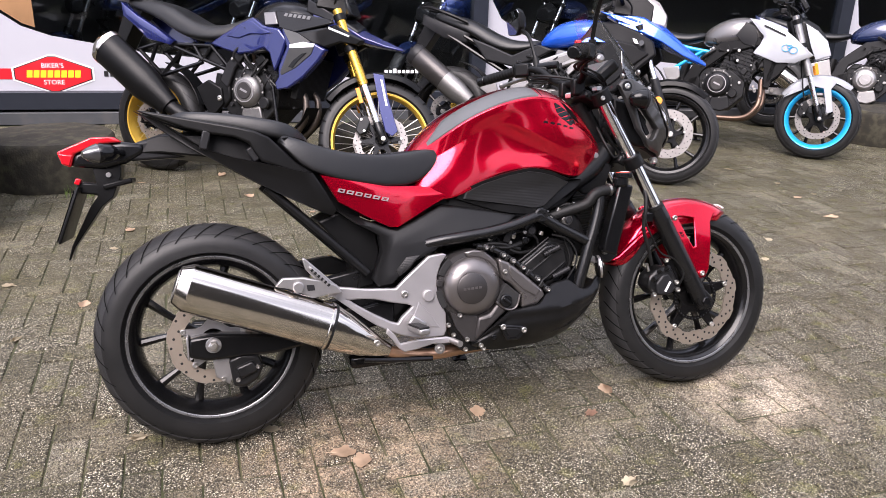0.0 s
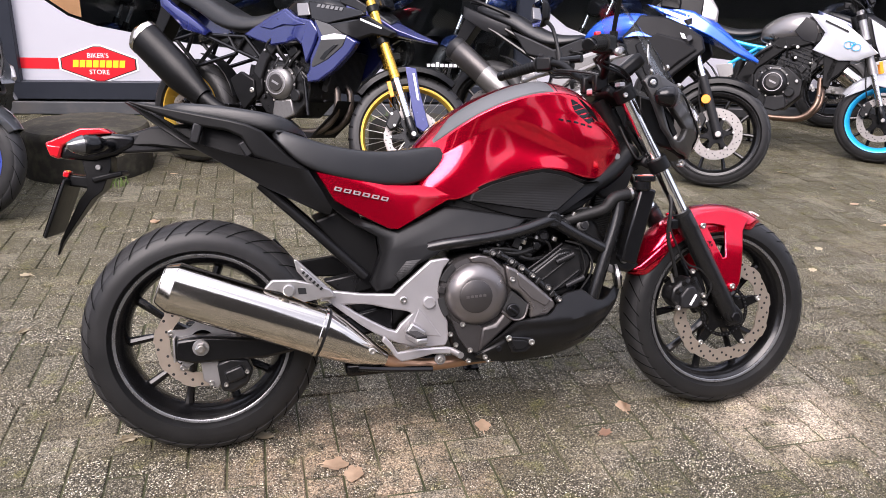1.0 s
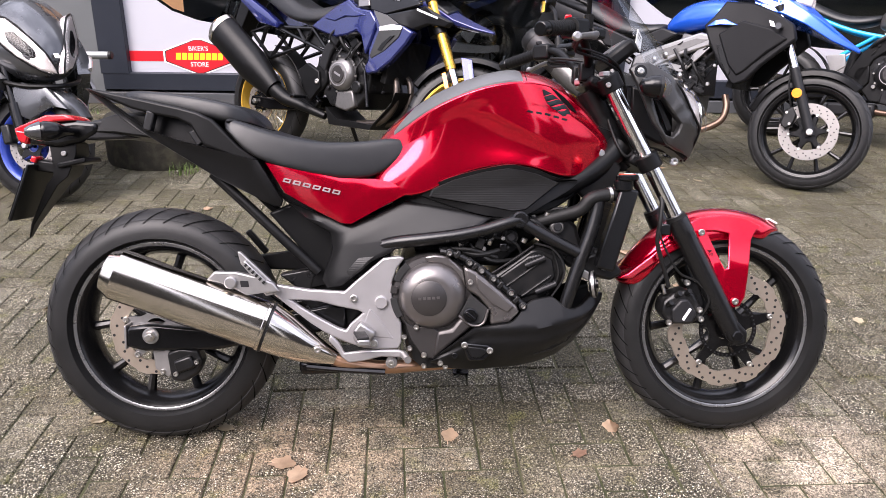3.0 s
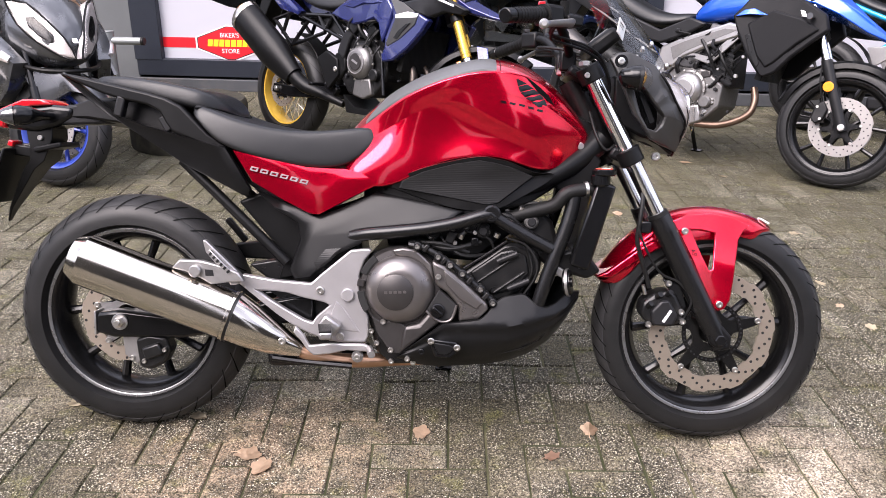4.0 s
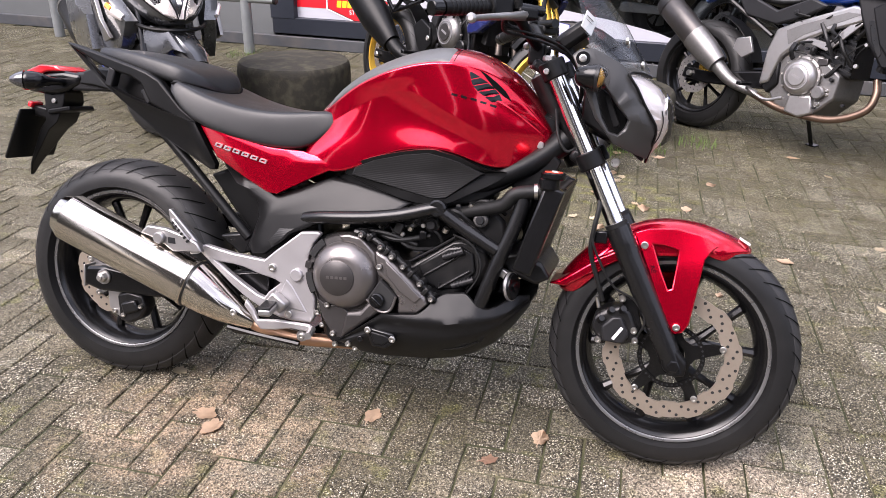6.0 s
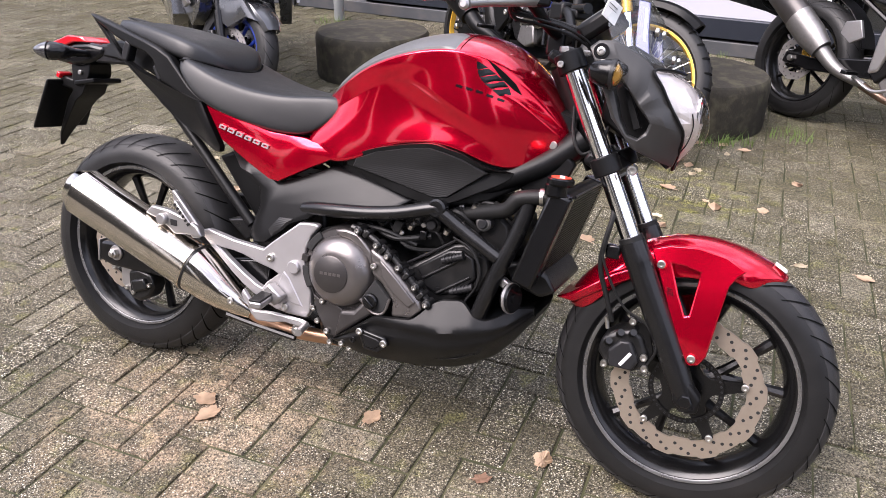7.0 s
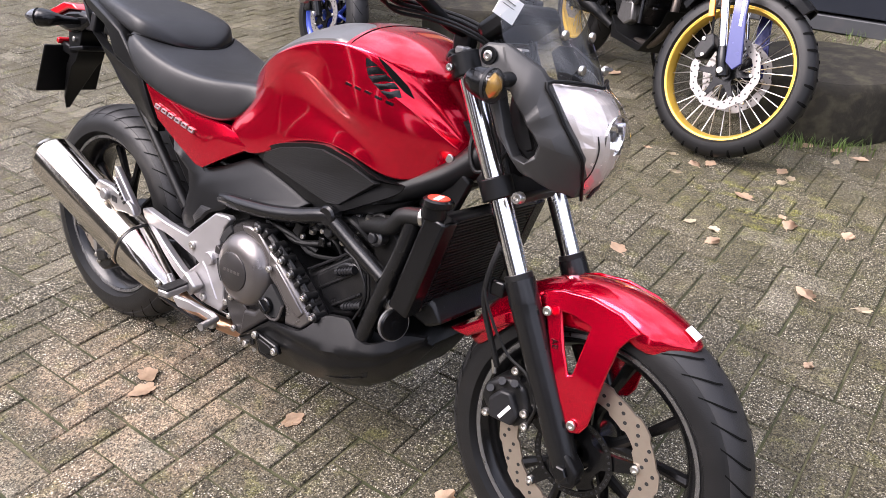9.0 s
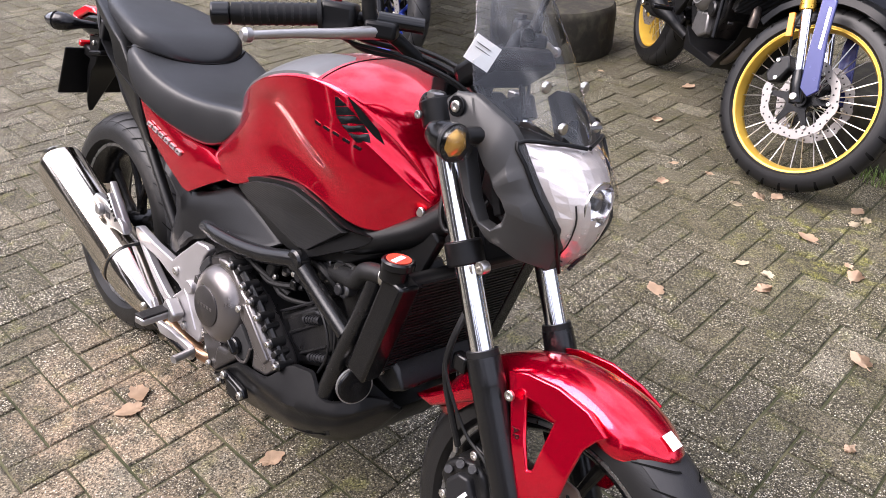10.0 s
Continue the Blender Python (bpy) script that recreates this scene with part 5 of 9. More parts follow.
    slot = [(1.452, 0.568), (1.480, 0.568), (1.512, 0.561), (1.511, 0.540), (1.506, 0.472), (1.498, 0.468), (1.478, 0.508)]
    for sg in (1, -1):
        af = lambda x, z, sg=sg: sg * (0.078 + (0.030 * min(1, max(0, (0.60 - z) / 0.12)))) + (0.008 if sg < 0 else 0)  # noqa: E731
        part("mudguard_stay", plate(arm, af, 0.008, [slot]), RED, md, "red mudguard stay", bevel=0.003)
        part("bolt", bolt((1.433, -sg * 0.100, 0.566), 0.009, 0.006, sign=-sg), BOLT, md)
        part("bolt", bolt((1.527, -sg * 0.110, 0.382), 0.009, 0.006, sign=-sg), BOLT, md)
    text_part("stay_lettering", "ABS", 0.017, (1.4600, -0.1015, 0.508), (0.36, -0.05, -0.93), (0.93, 0.0, 0.36), BLACKGL, md)
    part("reflective_sticker", box((1.6625, -0.006, 0.5870), (0.026, 0.022, 0.004), (0, 28, 0)), WHITE, md, "white square sticker")
    part("rear_flap", plate([(1.215, 0.44), (1.245, 0.455), (1.33, 0.52), (1.40, 0.56), (1.405, 0.535), (1.345, 0.495), (1.26, 0.437)], 0.078, 0.156), RED, md, bevel=0.006)

    # front caliper and its hoses
    ca = part("front_caliper", plate([(1.332, 0.350), (1.338, 0.384), (1.364, 0.404), (1.397, 0.414), (1.423, 0.404), (1.446, 0.356), (1.438, 0.332), (1.412, 0.319), (1.355, 0.321)], 0.106, 0.07), ENGINE, b, "black front brake caliper", bevel=0.010, seg=3)
    part("caliper_cover", plate([(1.362, 0.326), (1.356, 0.362), (1.378, 0.388), (1.402, 0.390), (1.424, 0.350), (1.414, 0.326)], 0.119, 0.02), GREYPL, ca, bevel=0.006, seg=3)
    for x, z in ((1.350, 0.372), (1.372, 0.396), (1.398, 0.402)):
        part("fin", rod((x, -0.102, z), (x + 0.006, -0.116, z + 0.010), 0.0075, 10), ENGINE, ca)
    part("lettering_bar", box((1.396, -0.1197, 0.350), (0.036, 0.0015, 0.007), (0, -58, 0)), WHITE, ca)
    bolts([(1.398, 0.105, 0.433), (1.433, 0.108, 0.360), (1.352, 0.107, 0.326), (1.438, 0.107, 0.335)], ca, 0.0085, 0.008)
    part("bleed_nipple", rod((1.345, -0.09, 0.40), (1.338, -0.09, 0.425), 0.005), BOLT, ca)
    part("caliper_bracket", plate([(1.385, 0.442), (1.43, 0.43), (1.45, 0.37), (1.44, 0.33), (1.42, 0.34), (1.425, 0.38)], 0.098, 0.012), BLACKGL, ca, bevel=0.003)
    part("brake_hose", tube([(1.352, -0.098, 0.42), (1.335, -0.108, 0.47), (1.312, -0.118, 0.54), (1.315, -0.125, 0.60), (1.320, -0.11, 0.66), (1.30, -0.06, 0.72), (1.22, -0.03, 0.86)], 0.0058, 8), RUBBER, b, "black brake hose")
    part("sensor_wire", tube([(1.44, -0.105, 0.34), (1.455, -0.118, 0.39), (1.425, -0.112, 0.435), (1.375, -0.112, 0.46), (1.335, -0.122, 0.52), (1.312, -0.126, 0.58), (1.325, -0.115, 0.65)], 0.003, 6), RUBBER, b, "thin sensor wire")

    # headlamp cowl: an open side frame on each side, chin, lamp and lens
    known = [(1.222, 0.984, 0.137), (1.239, 0.999, 0.136), (1.270, 1.002, 0.131), (1.303, 0.987, 0.123), (1.336, 0.971, 0.115), (1.349, 0.956, 0.110), (1.370, 0.926, 0.102), (1.390, 0.896, 0.092), (1.412, 0.862, 0.082), (1.424, 0.836, 0.073), (1.424, 0.800, 0.052), (1.412, 0.762, 0.050), (1.362, 0.780, 0.098), (1.330, 0.796, 0.116), (1.306, 0.828, 0.128), (1.286, 0.850, 0.132), (1.261, 0.905, 0.138), (1.240, 0.950, 0.138)]
    ho = [(1.276, 0.930), (1.297, 0.926), (1.334, 0.880), (1.362, 0.849), (1.356, 0.830), (1.342, 0.814), (1.322, 0.820), (1.304, 0.850)]
    crest = known + [(1.326, 0.939, 0.128), (1.352, 0.895, 0.124), (1.383, 0.852, 0.116), (1.283, 0.912, 0.135), (1.306, 0.908, 0.134), (1.334, 0.877, 0.129), (1.362, 0.849, 0.122), (1.341, 0.820, 0.121), (1.322, 0.826, 0.125), (1.390, 0.820, 0.094)]

    def cowl_w(x, z):
        wt = [1 / ((x - q[0]) ** 2 + (z - q[1]) ** 2 + 8e-5) ** 1.5 for q in crest]
        return sum(a * q[2] for a, q in zip(wt, crest)) / sum(wt)
    for sg in (1, -1):
        hub = (1.322, 0.866)

        def reach(poly, a):
            """Where a ray from the hub at angle a leaves the outline."""
            best = 0.0
            for p, q in zip(poly, poly[1:] + poly[:1]):
                ex, ez, dx, dz = q[0] - p[0], q[1] - p[1], math.cos(a), math.sin(a)
                det = ex * dz - ez * dx
                if abs(det) > 1e-9:
                    u = (dx * (p[1] - hub[1]) - dz * (p[0] - hub[0])) / det
                    s = (ex * (p[1] - hub[1]) - ez * (p[0] - hub[0])) / det
                    if -1e-6 <= u <= 1 + 1e-6 and s > best:
                        best = s
            return hub[0] + best * math.cos(a), hub[1] + best * math.sin(a)
        rim_line = [q[:2] for q in known]
        turns = sorted({round(math.atan2(z - hub[1], x - hub[0]), 4) for x, z in rim_line + ho})
        turns = [t for k, t in enumerate(turns) if k == 0 or t - turns[k - 1] > 0.02]
        turns = sorted(turns + [(p + q) / 2 for p, q in zip(turns, turns[1:]) if q - p > 0.25])
        rings = []
        for k, lift in ((1.0, -0.018), (1.0, -0.004), (0.94, 0.0), (0.55, 0.004), (0.08, 0.002), (0.0, -0.003), (-0.03, -0.024), (1.0, -0.018)):
            ring = []
            for t in turns:
                p, q = reach(rim_line, t), reach(ho, t)
                x, z = q[0] + (p[0] - q[0]) * k, q[1] + (p[1] - q[1]) * k
                ring.append((x, -sg * (cowl_w(x, z) + lift), z))
            rings.append(ring)
        cw = part("headlamp_cowl", loft(rings, True, False), COWL, b, "dark grey headlamp cowl", bevel=0.0012)
        part("inner_louvre", plate([(1.296, 0.915), (1.312, 0.905), (1.345, 0.835), (1.332, 0.828)], sg * 0.104 + (0.012 if sg < 0 else 0), 0.012), BLACKPL, cw, bevel=0.003)
        part("lens_seal", tube([(1.402, -sg * 0.004, 0.951), (1.378, -sg * 0.064, 0.956), (1.353, -sg * 0.112, 0.951), (1.373, -sg * 0.107, 0.922), (1.394, -sg * 0.097, 0.886), (1.417, -sg * 0.083, 0.852), (1.426, -sg * 0.072, 0.832), (1.422, -sg * 0.050, 0.796), (1.410, -sg * 0.012, 0.752)], 0.0034, 8, 3), BLACKPL, cw)
        part("screw", bolt((1.248, -sg * 0.139, 0.978), 0.009, 0.004, sign=-sg), BOLT, cw)
        part("screw_ring", disc((1.248, -sg * 0.138, 0.978), 0.016, 0.004), BLACKGL, cw)
        ib = part("front_indicator", tube([(1.236, -sg * 0.172, 0.938), (1.244, -sg * 0.173, 0.938), (1.262, -sg * 0.174, 0.937), (1.280, -sg * 0.175, 0.936), (1.290, -sg * 0.175, 0.935)], [0.006, 0.018, 0.025, 0.0275, 0.0275], 18, 4, flat=1.12), BLACKGL, b, "front indicator with an amber bulb behind clear glass")
        part("indicator_stem", tube([(1.272, -sg * 0.165, 0.938), (1.285, -sg * 0.14, 0.944), (1.302, -sg * 0.105, 0.948)], [0.014, 0.013, 0.016], 12, 4), BLACKPL, ib)
        part("lens", tube([(1.289, -sg * 0.175, 0.935), (1.301, -sg * 0.176, 0.934), (1.311, -sg * 0.177, 0.933), (1.315, -sg * 0.177, 0.933)], [0.028, 0.025, 0.017, 0.004], 18, 4, flat=1.12), LENS, ib, "clear lens")
        part("amber_bulb", tube([(1.288, -sg * 0.175, 0.935), (1.296, -sg * 0.176, 0.934), (1.301, -sg * 0.177, 0.933)], [0.024, 0.017, 0.007], 7, 3, flat=1.12), AMBERLENS, ib, "amber faceted bulb holder")
        part("lens_rim", tube([(1.284, -sg * 0.1745, 0.9355), (1.291, -sg * 0.175, 0.935)], [0.0283, 0.0287], 18, 1, flat=1.12), GREYPL, ib)
    part("cowl_inner", loft(halves([(1.25, [(0, 0.955), (0.05, 0.95), (0.05, 0.84), (0, 0.82)]), (1.32, [(0, 0.945), (0.06, 0.93), (0.06, 0.80), (0, 0.79)]), (1.36, [(0, 0.90), (0.06, 0.88), (0.055, 0.79), (0, 0.785)])])), BLACKPL, b, bevel=0.006)
    le = smooth_line([(1.352, 0.107, 0.948), (1.370, 0.101, 0.918), (1.392, 0.091, 0.880), (1.418, 0.072, 0.838), (1.418, 0.048, 0.796), (1.406, 0.014, 0.754)], 4)
    lc = smooth_line([(1.402, 0, 0.946), (1.438, 0, 0.922), (1.462, 0, 0.885), (1.468, 0, 0.840), (1.452, 0, 0.790), (1.416, 0, 0.750)], 4)

    def lens_sheet(back, shrink):
        rows = []
        for p, q in zip(le, lc):
            row = []
            for i in range(13):
                t = -1 + i / 6
                k = abs(t) ** 2.2
                m = q.lerp(p, k)
                row.append((m.x - back * (1 - 0.5 * k), t * p.y * shrink, m.z + (0.004 if back else 0)))
            rows.append(row)
        return loft(rows, False, False)

    hg = part("headlamp_glass", lens_sheet(0, 1.0), LENS, b, "clear faceted headlamp glass")
    hg.visible_shadow = False
    bm = lens_sheet(0.014, 0.96)
    jit = random.Random(8)
    for v in bm.verts:
        v.co.x += jit.uniform(-0.0012, 0.0008)
        v.co.z += jit.uniform(-0.0006, 0.0006)
    bmesh.ops.delete(bm, geom=[f for f in bm.faces if math.hypot(f.calc_center_median().y, f.calc_center_median().z - 0.874) < 0.030], context="FACES")
    rf = part("lamp_reflector", bm, REFLECTOR, b, "bright faceted headlamp reflector", smooth=False)
    bowl = part("lamp_bowl", lathe([(0.036, 0.020), (0.033, 0.008), (0.026, -0.004), (0.012, -0.010), (0.0001, -0.011)], (1.424, 0, 0.874), "x", 28, closed=False), CHROME, rf, "round mirror bowl behind the glass")
    part("bulb_cap", disc((1.432, 0, 0.874), 0.010, 0.022, "x", 16), STRIP, bowl)
    part("bowl_rim", lathe([(0.036, 0.018), (0.038, 0.018), (0.038, 0.021), (0.036, 0.021)], (1.424, 0, 0.874), "x", 28), CHROME, bowl)
    part("position_lamp", box((1.400, 0, 0.785), (0.02, 0.05, 0.018), (0, -40, 0)), CHROME, rf, bevel=0.004)
    for sg in (1, -1):
        part("reflector_line", tube([(1.434, -sg * 0.048, 0.876), (1.440, -sg * 0.046, 0.85), (1.434, -sg * 0.044, 0.815), (1.420, -sg * 0.040, 0.79)], 0.0014, 6), BLACKPL, rf, "thin dark line")
        for k in range(6):
            p = le[14 + k]
            part("reflector_notch", rod((p.x - 0.012, -sg * p.y * 0.90, p.z + 0.003), (p.x + 0.004, -sg * p.y * 0.62, p.z - 0.001), 0.0010, 6), GREYPL, rf)
    part("chin", plate([(1.322, 0.802), (1.37, 0.778), (1.400, 0.754), (1.408, 0.760), (1.39, 0.79), (1.34, 0.82)], 0.045, 0.09), GREYPL, b, bevel=0.006)

    # windscreen: a curved clear sheet bolted over the lamp
    prof = ((0.0, 1.404, 0.946, 0.010, 0.0), (0.12, 1.392, 0.974, 0.082, 0.060), (0.25, 1.366, 1.012, 0.120, 0.105), (0.4, 1.335, 1.060, 0.116, 0.092), (0.6, 1.290, 1.115, 0.100, 0.070), (0.8, 1.245, 1.170, 0.088, 0.050), (0.93, 1.216, 1.208, 0.072, 0.038), (1.0, 1.203, 1.224, 0.045, 0.02))
    rows = []
    for k in range(22):
        v = k / 21
        cx, cz, hw, back = (float(np.interp(v, [q[0] for q in prof], [q[i] for q in prof])) for i in (1, 2, 3, 4))
        rows.append([(cx - back * abs(u) ** 1.8, u * hw, cz - 0.012 * abs(u) ** 2 * (1 if 0.1 < v < 0.5 else 0.3)) for u in (-1 + i / 7 for i in range(15))])
    ws = part("windscreen", loft(rows, False, False), SCREEN, b, "clear curved windscreen")
    ws.visible_shadow = False
    edge = [r[0] for r in rows] + rows[-1][1:-1] + [r[-1] for r in rows[::-1]]
    part("screen_edge", tube(edge, 0.0015, 6, 1), LENS, ws)
    for x, y, z in ((1.331, -0.050, 1.024), (1.372, -0.044, 0.972), (1.331, 0.050, 1.024), (1.372, 0.044, 0.972)):
        part("screen_bolt", disc((x + 0.006, y, z + 0.004), 0.009, 0.008, "x", 14), BOLT, ws)
    part("lettering_bar", box((1.401, 0.008, 0.983), (0.0012, 0.030, 0.006), (0, -40, 0)), STRIP, ws)

    # cockpit: instrument, handlebar, grips, levers, switches, mirrors, cables
    ins = part("instrument", box((1.215, 0, 1.030), (0.085, 0.17, 0.04), (0, -38, 0)), BLACKPL, b, "black instrument housing with a grey display", bevel=0.012)
    part("display", box((1.203, 0, 1.047), (0.055, 0.13, 0.004), (0, -38, 0)), STRIP, ins, bevel=0.001)
    hb = part("handlebar", tube([(0.962, -0.37, 1.046), (1.048, -0.25, 1.068), (1.09, -0.17, 1.062), (1.125, -0.09, 1.012), (1.135, 0, 1.0), (1.125, 0.09, 1.012), (1.09, 0.17, 1.062), (1.048, 0.25, 1.068), (0.962, 0.37, 1.046)], 0.0115, 12), BLACKPL, b, "black handlebar")
    part("riser", box((1.13, -0.045, 0.985), (0.04, 0.03, 0.05)), BLACKPL, hb, bevel=0.006)
    part("riser", box((1.13, 0.045, 0.985), (0.04, 0.03, 0.05)), BLACKPL, hb, bevel=0.006)
    for sg in (1, -1):
        e0, e1 = Vector((0.972, -sg * 0.356, 1.049)), Vector((1.044, -sg * 0.256, 1.067))
        part("grip", tube([e0, e0.lerp(e1, 0.5), e1], [0.0165, 0.0165, 0.0165], 16, 6), BLACKPL, hb, "black rubber grip")
        for k in range(9):
            q = e0.lerp(e1, 0.12 + 0.095 * k)
            part("grip_ring", rod(q, q + (e1 - e0).normalized() * 0.004, 0.0175, 14), RUBBER, hb)
        part("bar_weight", rod(e0 - (e1 - e0).normalized() * 0.030, e0 - (e1 - e0).normalized() * 0.002, 0.0165, 18), BLACKGL, hb, bevel=0.003)
        part("grip_flange", rod(e1, e1 + (e1 - e0).normalized() * 0.006, 0.023, 18), RUBBER, hb)
        sb = part("switch_box", box((1.062, -sg * 0.228, 1.068), (0.05, 0.055, 0.046), (0, 0, -sg * 52)), BLACKPL, hb, bevel=0.008)
        part("switch", box((1.045, -sg * 0.225, 1.095), (0.016, 0.014, 0.010), (0, 0, 0)), REDLENS if sg > 0 else GREYPL, sb, bevel=0.002)
        part("lever", tube([(1.040, -sg * 0.365, 1.030), (1.065, -sg * 0.31, 1.040), (1.100, -sg * 0.25, 1.050), (1.118, -sg * 0.195, 1.058)], [0.0075, 0.008, 0.010, 0.013], 10, 5, flat=0.8), ALU if sg > 0 else ALU, hb, "bare aluminium lever")
        part("lever_ball", disc((1.038, -sg * 0.37, 1.030), 0.0105, 0.019, "y", 14, None, 0.45), ALU, hb)
        part("lever_perch", box((1.112, -sg * 0.185, 1.062), (0.05, 0.05, 0.026), (0, 0, -sg * 50)), BLACKPL, hb, bevel=0.006)
        part("master_cylinder", rod((1.10, -sg * 0.185, 1.075), (1.145, -sg * 0.13, 1.075), 0.012), BLACKGL, hb)
        ms = part("mirror_stem", tube([(1.10, -sg * 0.20, 1.075), (1.098, -sg * 0.215, 1.12), (1.095, -sg * 0.26, 1.19), (1.085, -sg * 0.33, 1.225)], 0.0065, 8), BLACKPL, b, "black mirror stem")
        part("mirror_boot", rod((1.10, -sg * 0.20, 1.072), (1.099, -sg * 0.208, 1.105), 0.011), RUBBER, ms)
        oc = [(-0.06, 0.03), (-0.045, 0.045), (0.045, 0.045), (0.065, 0.02), (0.045, -0.035), (-0.03, -0.045), (-0.058, -0.02)]
        rings = []
        for dx, k in ((0.03, 0.55), (0.015, 0.9), (0.0, 1.0), (-0.004, 0.98)):
            rings.append([(1.08 + dx, -sg * (0.345 + y * k), 1.242 + z * k) for y, z in oc])
        mr = part("mirror_head", loft(rings), BLACKPL, ms, "black mirror head", bevel=0.002)
        part("mirror_glass", loft([[(1.0745, -sg * (0.345 + y * 0.93), 1.242 + z * 0.93) for y, z in oc], [(1.0735, -sg * (0.345 + y * 0.92), 1.242 + z * 0.92) for y, z in oc]]), MIRROR, ms, smooth=False)
    for k, (dw, dz, r) in enumerate(((0.0, 0.0, 0.0045), (0.014, -0.012, 0.0035), (-0.016, 0.006, 0.0040), (0.030, -0.004, 0.0030))):
        for sg in (1, -1):
            part("cable", tube([(1.075 + 0.004 * k, -sg * (0.232 + dw), 1.052), (1.072, -sg * (0.172 + dw), 1.036 + dz), (1.102 + 0.5 * dw, -sg * (0.122 + dw), 1.030 + dz), (1.158 + 0.4 * dw, -sg * (0.086 + dw), 1.018 + dz), (1.212, -sg * (0.060 + 0.5 * dw), 0.992 + dz), (1.240, -sg * 0.03, 0.93), (1.24, 0.0, 0.88)], r, 8), RUBBER, b, "black control cable")
    part("wire_loop", tube([(1.19, -0.05, 0.86), (1.205, -0.085, 0.80), (1.23, -0.09, 0.765), (1.26, -0.07, 0.79), (1.27, -0.03, 0.84)], 0.004, 8), RUBBER, b)
    tag = part("price_tag", box((1.250, -0.105, 1.058), (0.044, 0.0015, 0.040), (0, 24, 58)), PAPER, b, "white printed paper tag")
    for k in range(4):
        part("tag_print", box((1.2520 - 0.0020 * k, -0.1065 + 0.0005 * k, 1.068 - 0.007 * k), (0.026, 0.0012, 0.0012), (0, 24, 58)), STRIP, tag)
    part("centre_filler", loft(halves([(1.05, [(0, 0.90), (0.09, 0.88), (0.09, 0.74), (0, 0.72)]), (1.2, [(0, 0.84), (0.05, 0.83), (0.05, 0.74), (0, 0.72)])])), ENGINE, b)
    # side stand on the left
    part("side_stand", tube([(0.78, 0.12, 0.27), (0.80, 0.21, 0.18), (0.815, 0.295, 0.090)], 0.011, 10), BLACKGL, b, "black side stand")
    part("stand_foot", box((0.82, 0.308, 0.083), (0.05, 0.05, 0.008), (14, 0, 0)), BLACKGL, b, bevel=0.003)


red_bike()


# ---- the row of parked bikes behind, all nosed out at the same slant and leaning on their stands ----
def parked(front, wheelbase, lean=10.0, heading=-41.0):
    a = radians(heading)
    return pose(front[0] - wheelbase * math.cos(a), front[1] - wheelbase * math.sin(a), 0, 0, 0, heading) @ pose(0, 0, 0, -lean, 0, 0)


def steer(b, before, wb, R, top, angle):
    """Turns all that was added to a bike since `before` to its left about the steering axis."""
    foot = Vector((wb, 0, R))
    axis = (Vector(top) - foot).normalized()
    turn = Matrix.Translation(foot) @ Matrix.Rotation(radians(angle), 4, axis) @ Matrix.Translation(-foot)
    for o in b.children:
        if o not in before:
            o.matrix_basis = turn


def both(name, make, mat, b, label="", bevel=0.0, sub=0):
    """The same part on the right (1) and the left (-1)."""
    for sg in (1, -1):
        part(name, make(sg), mat, b, label, bevel=bevel, sub=sub)


def slab(outline, w, thick, holes=()):
    """For both(): a plate on the right, mirrored for the left."""
    def make(sg):
        bm = plate(outline, w, thick, holes)
        if sg < 0:
            for v in bm.verts:
                v.co.y = -v.co.y
        return bm
    return make


def swell(outline, w, bulge, thick=0.03):
    return lambda sg: shell([(x, z, w(x, z) if callable(w) else w) for x, z in outline], bulge, thick, (1.0, 0.97, 0.8, 0.45), sg)


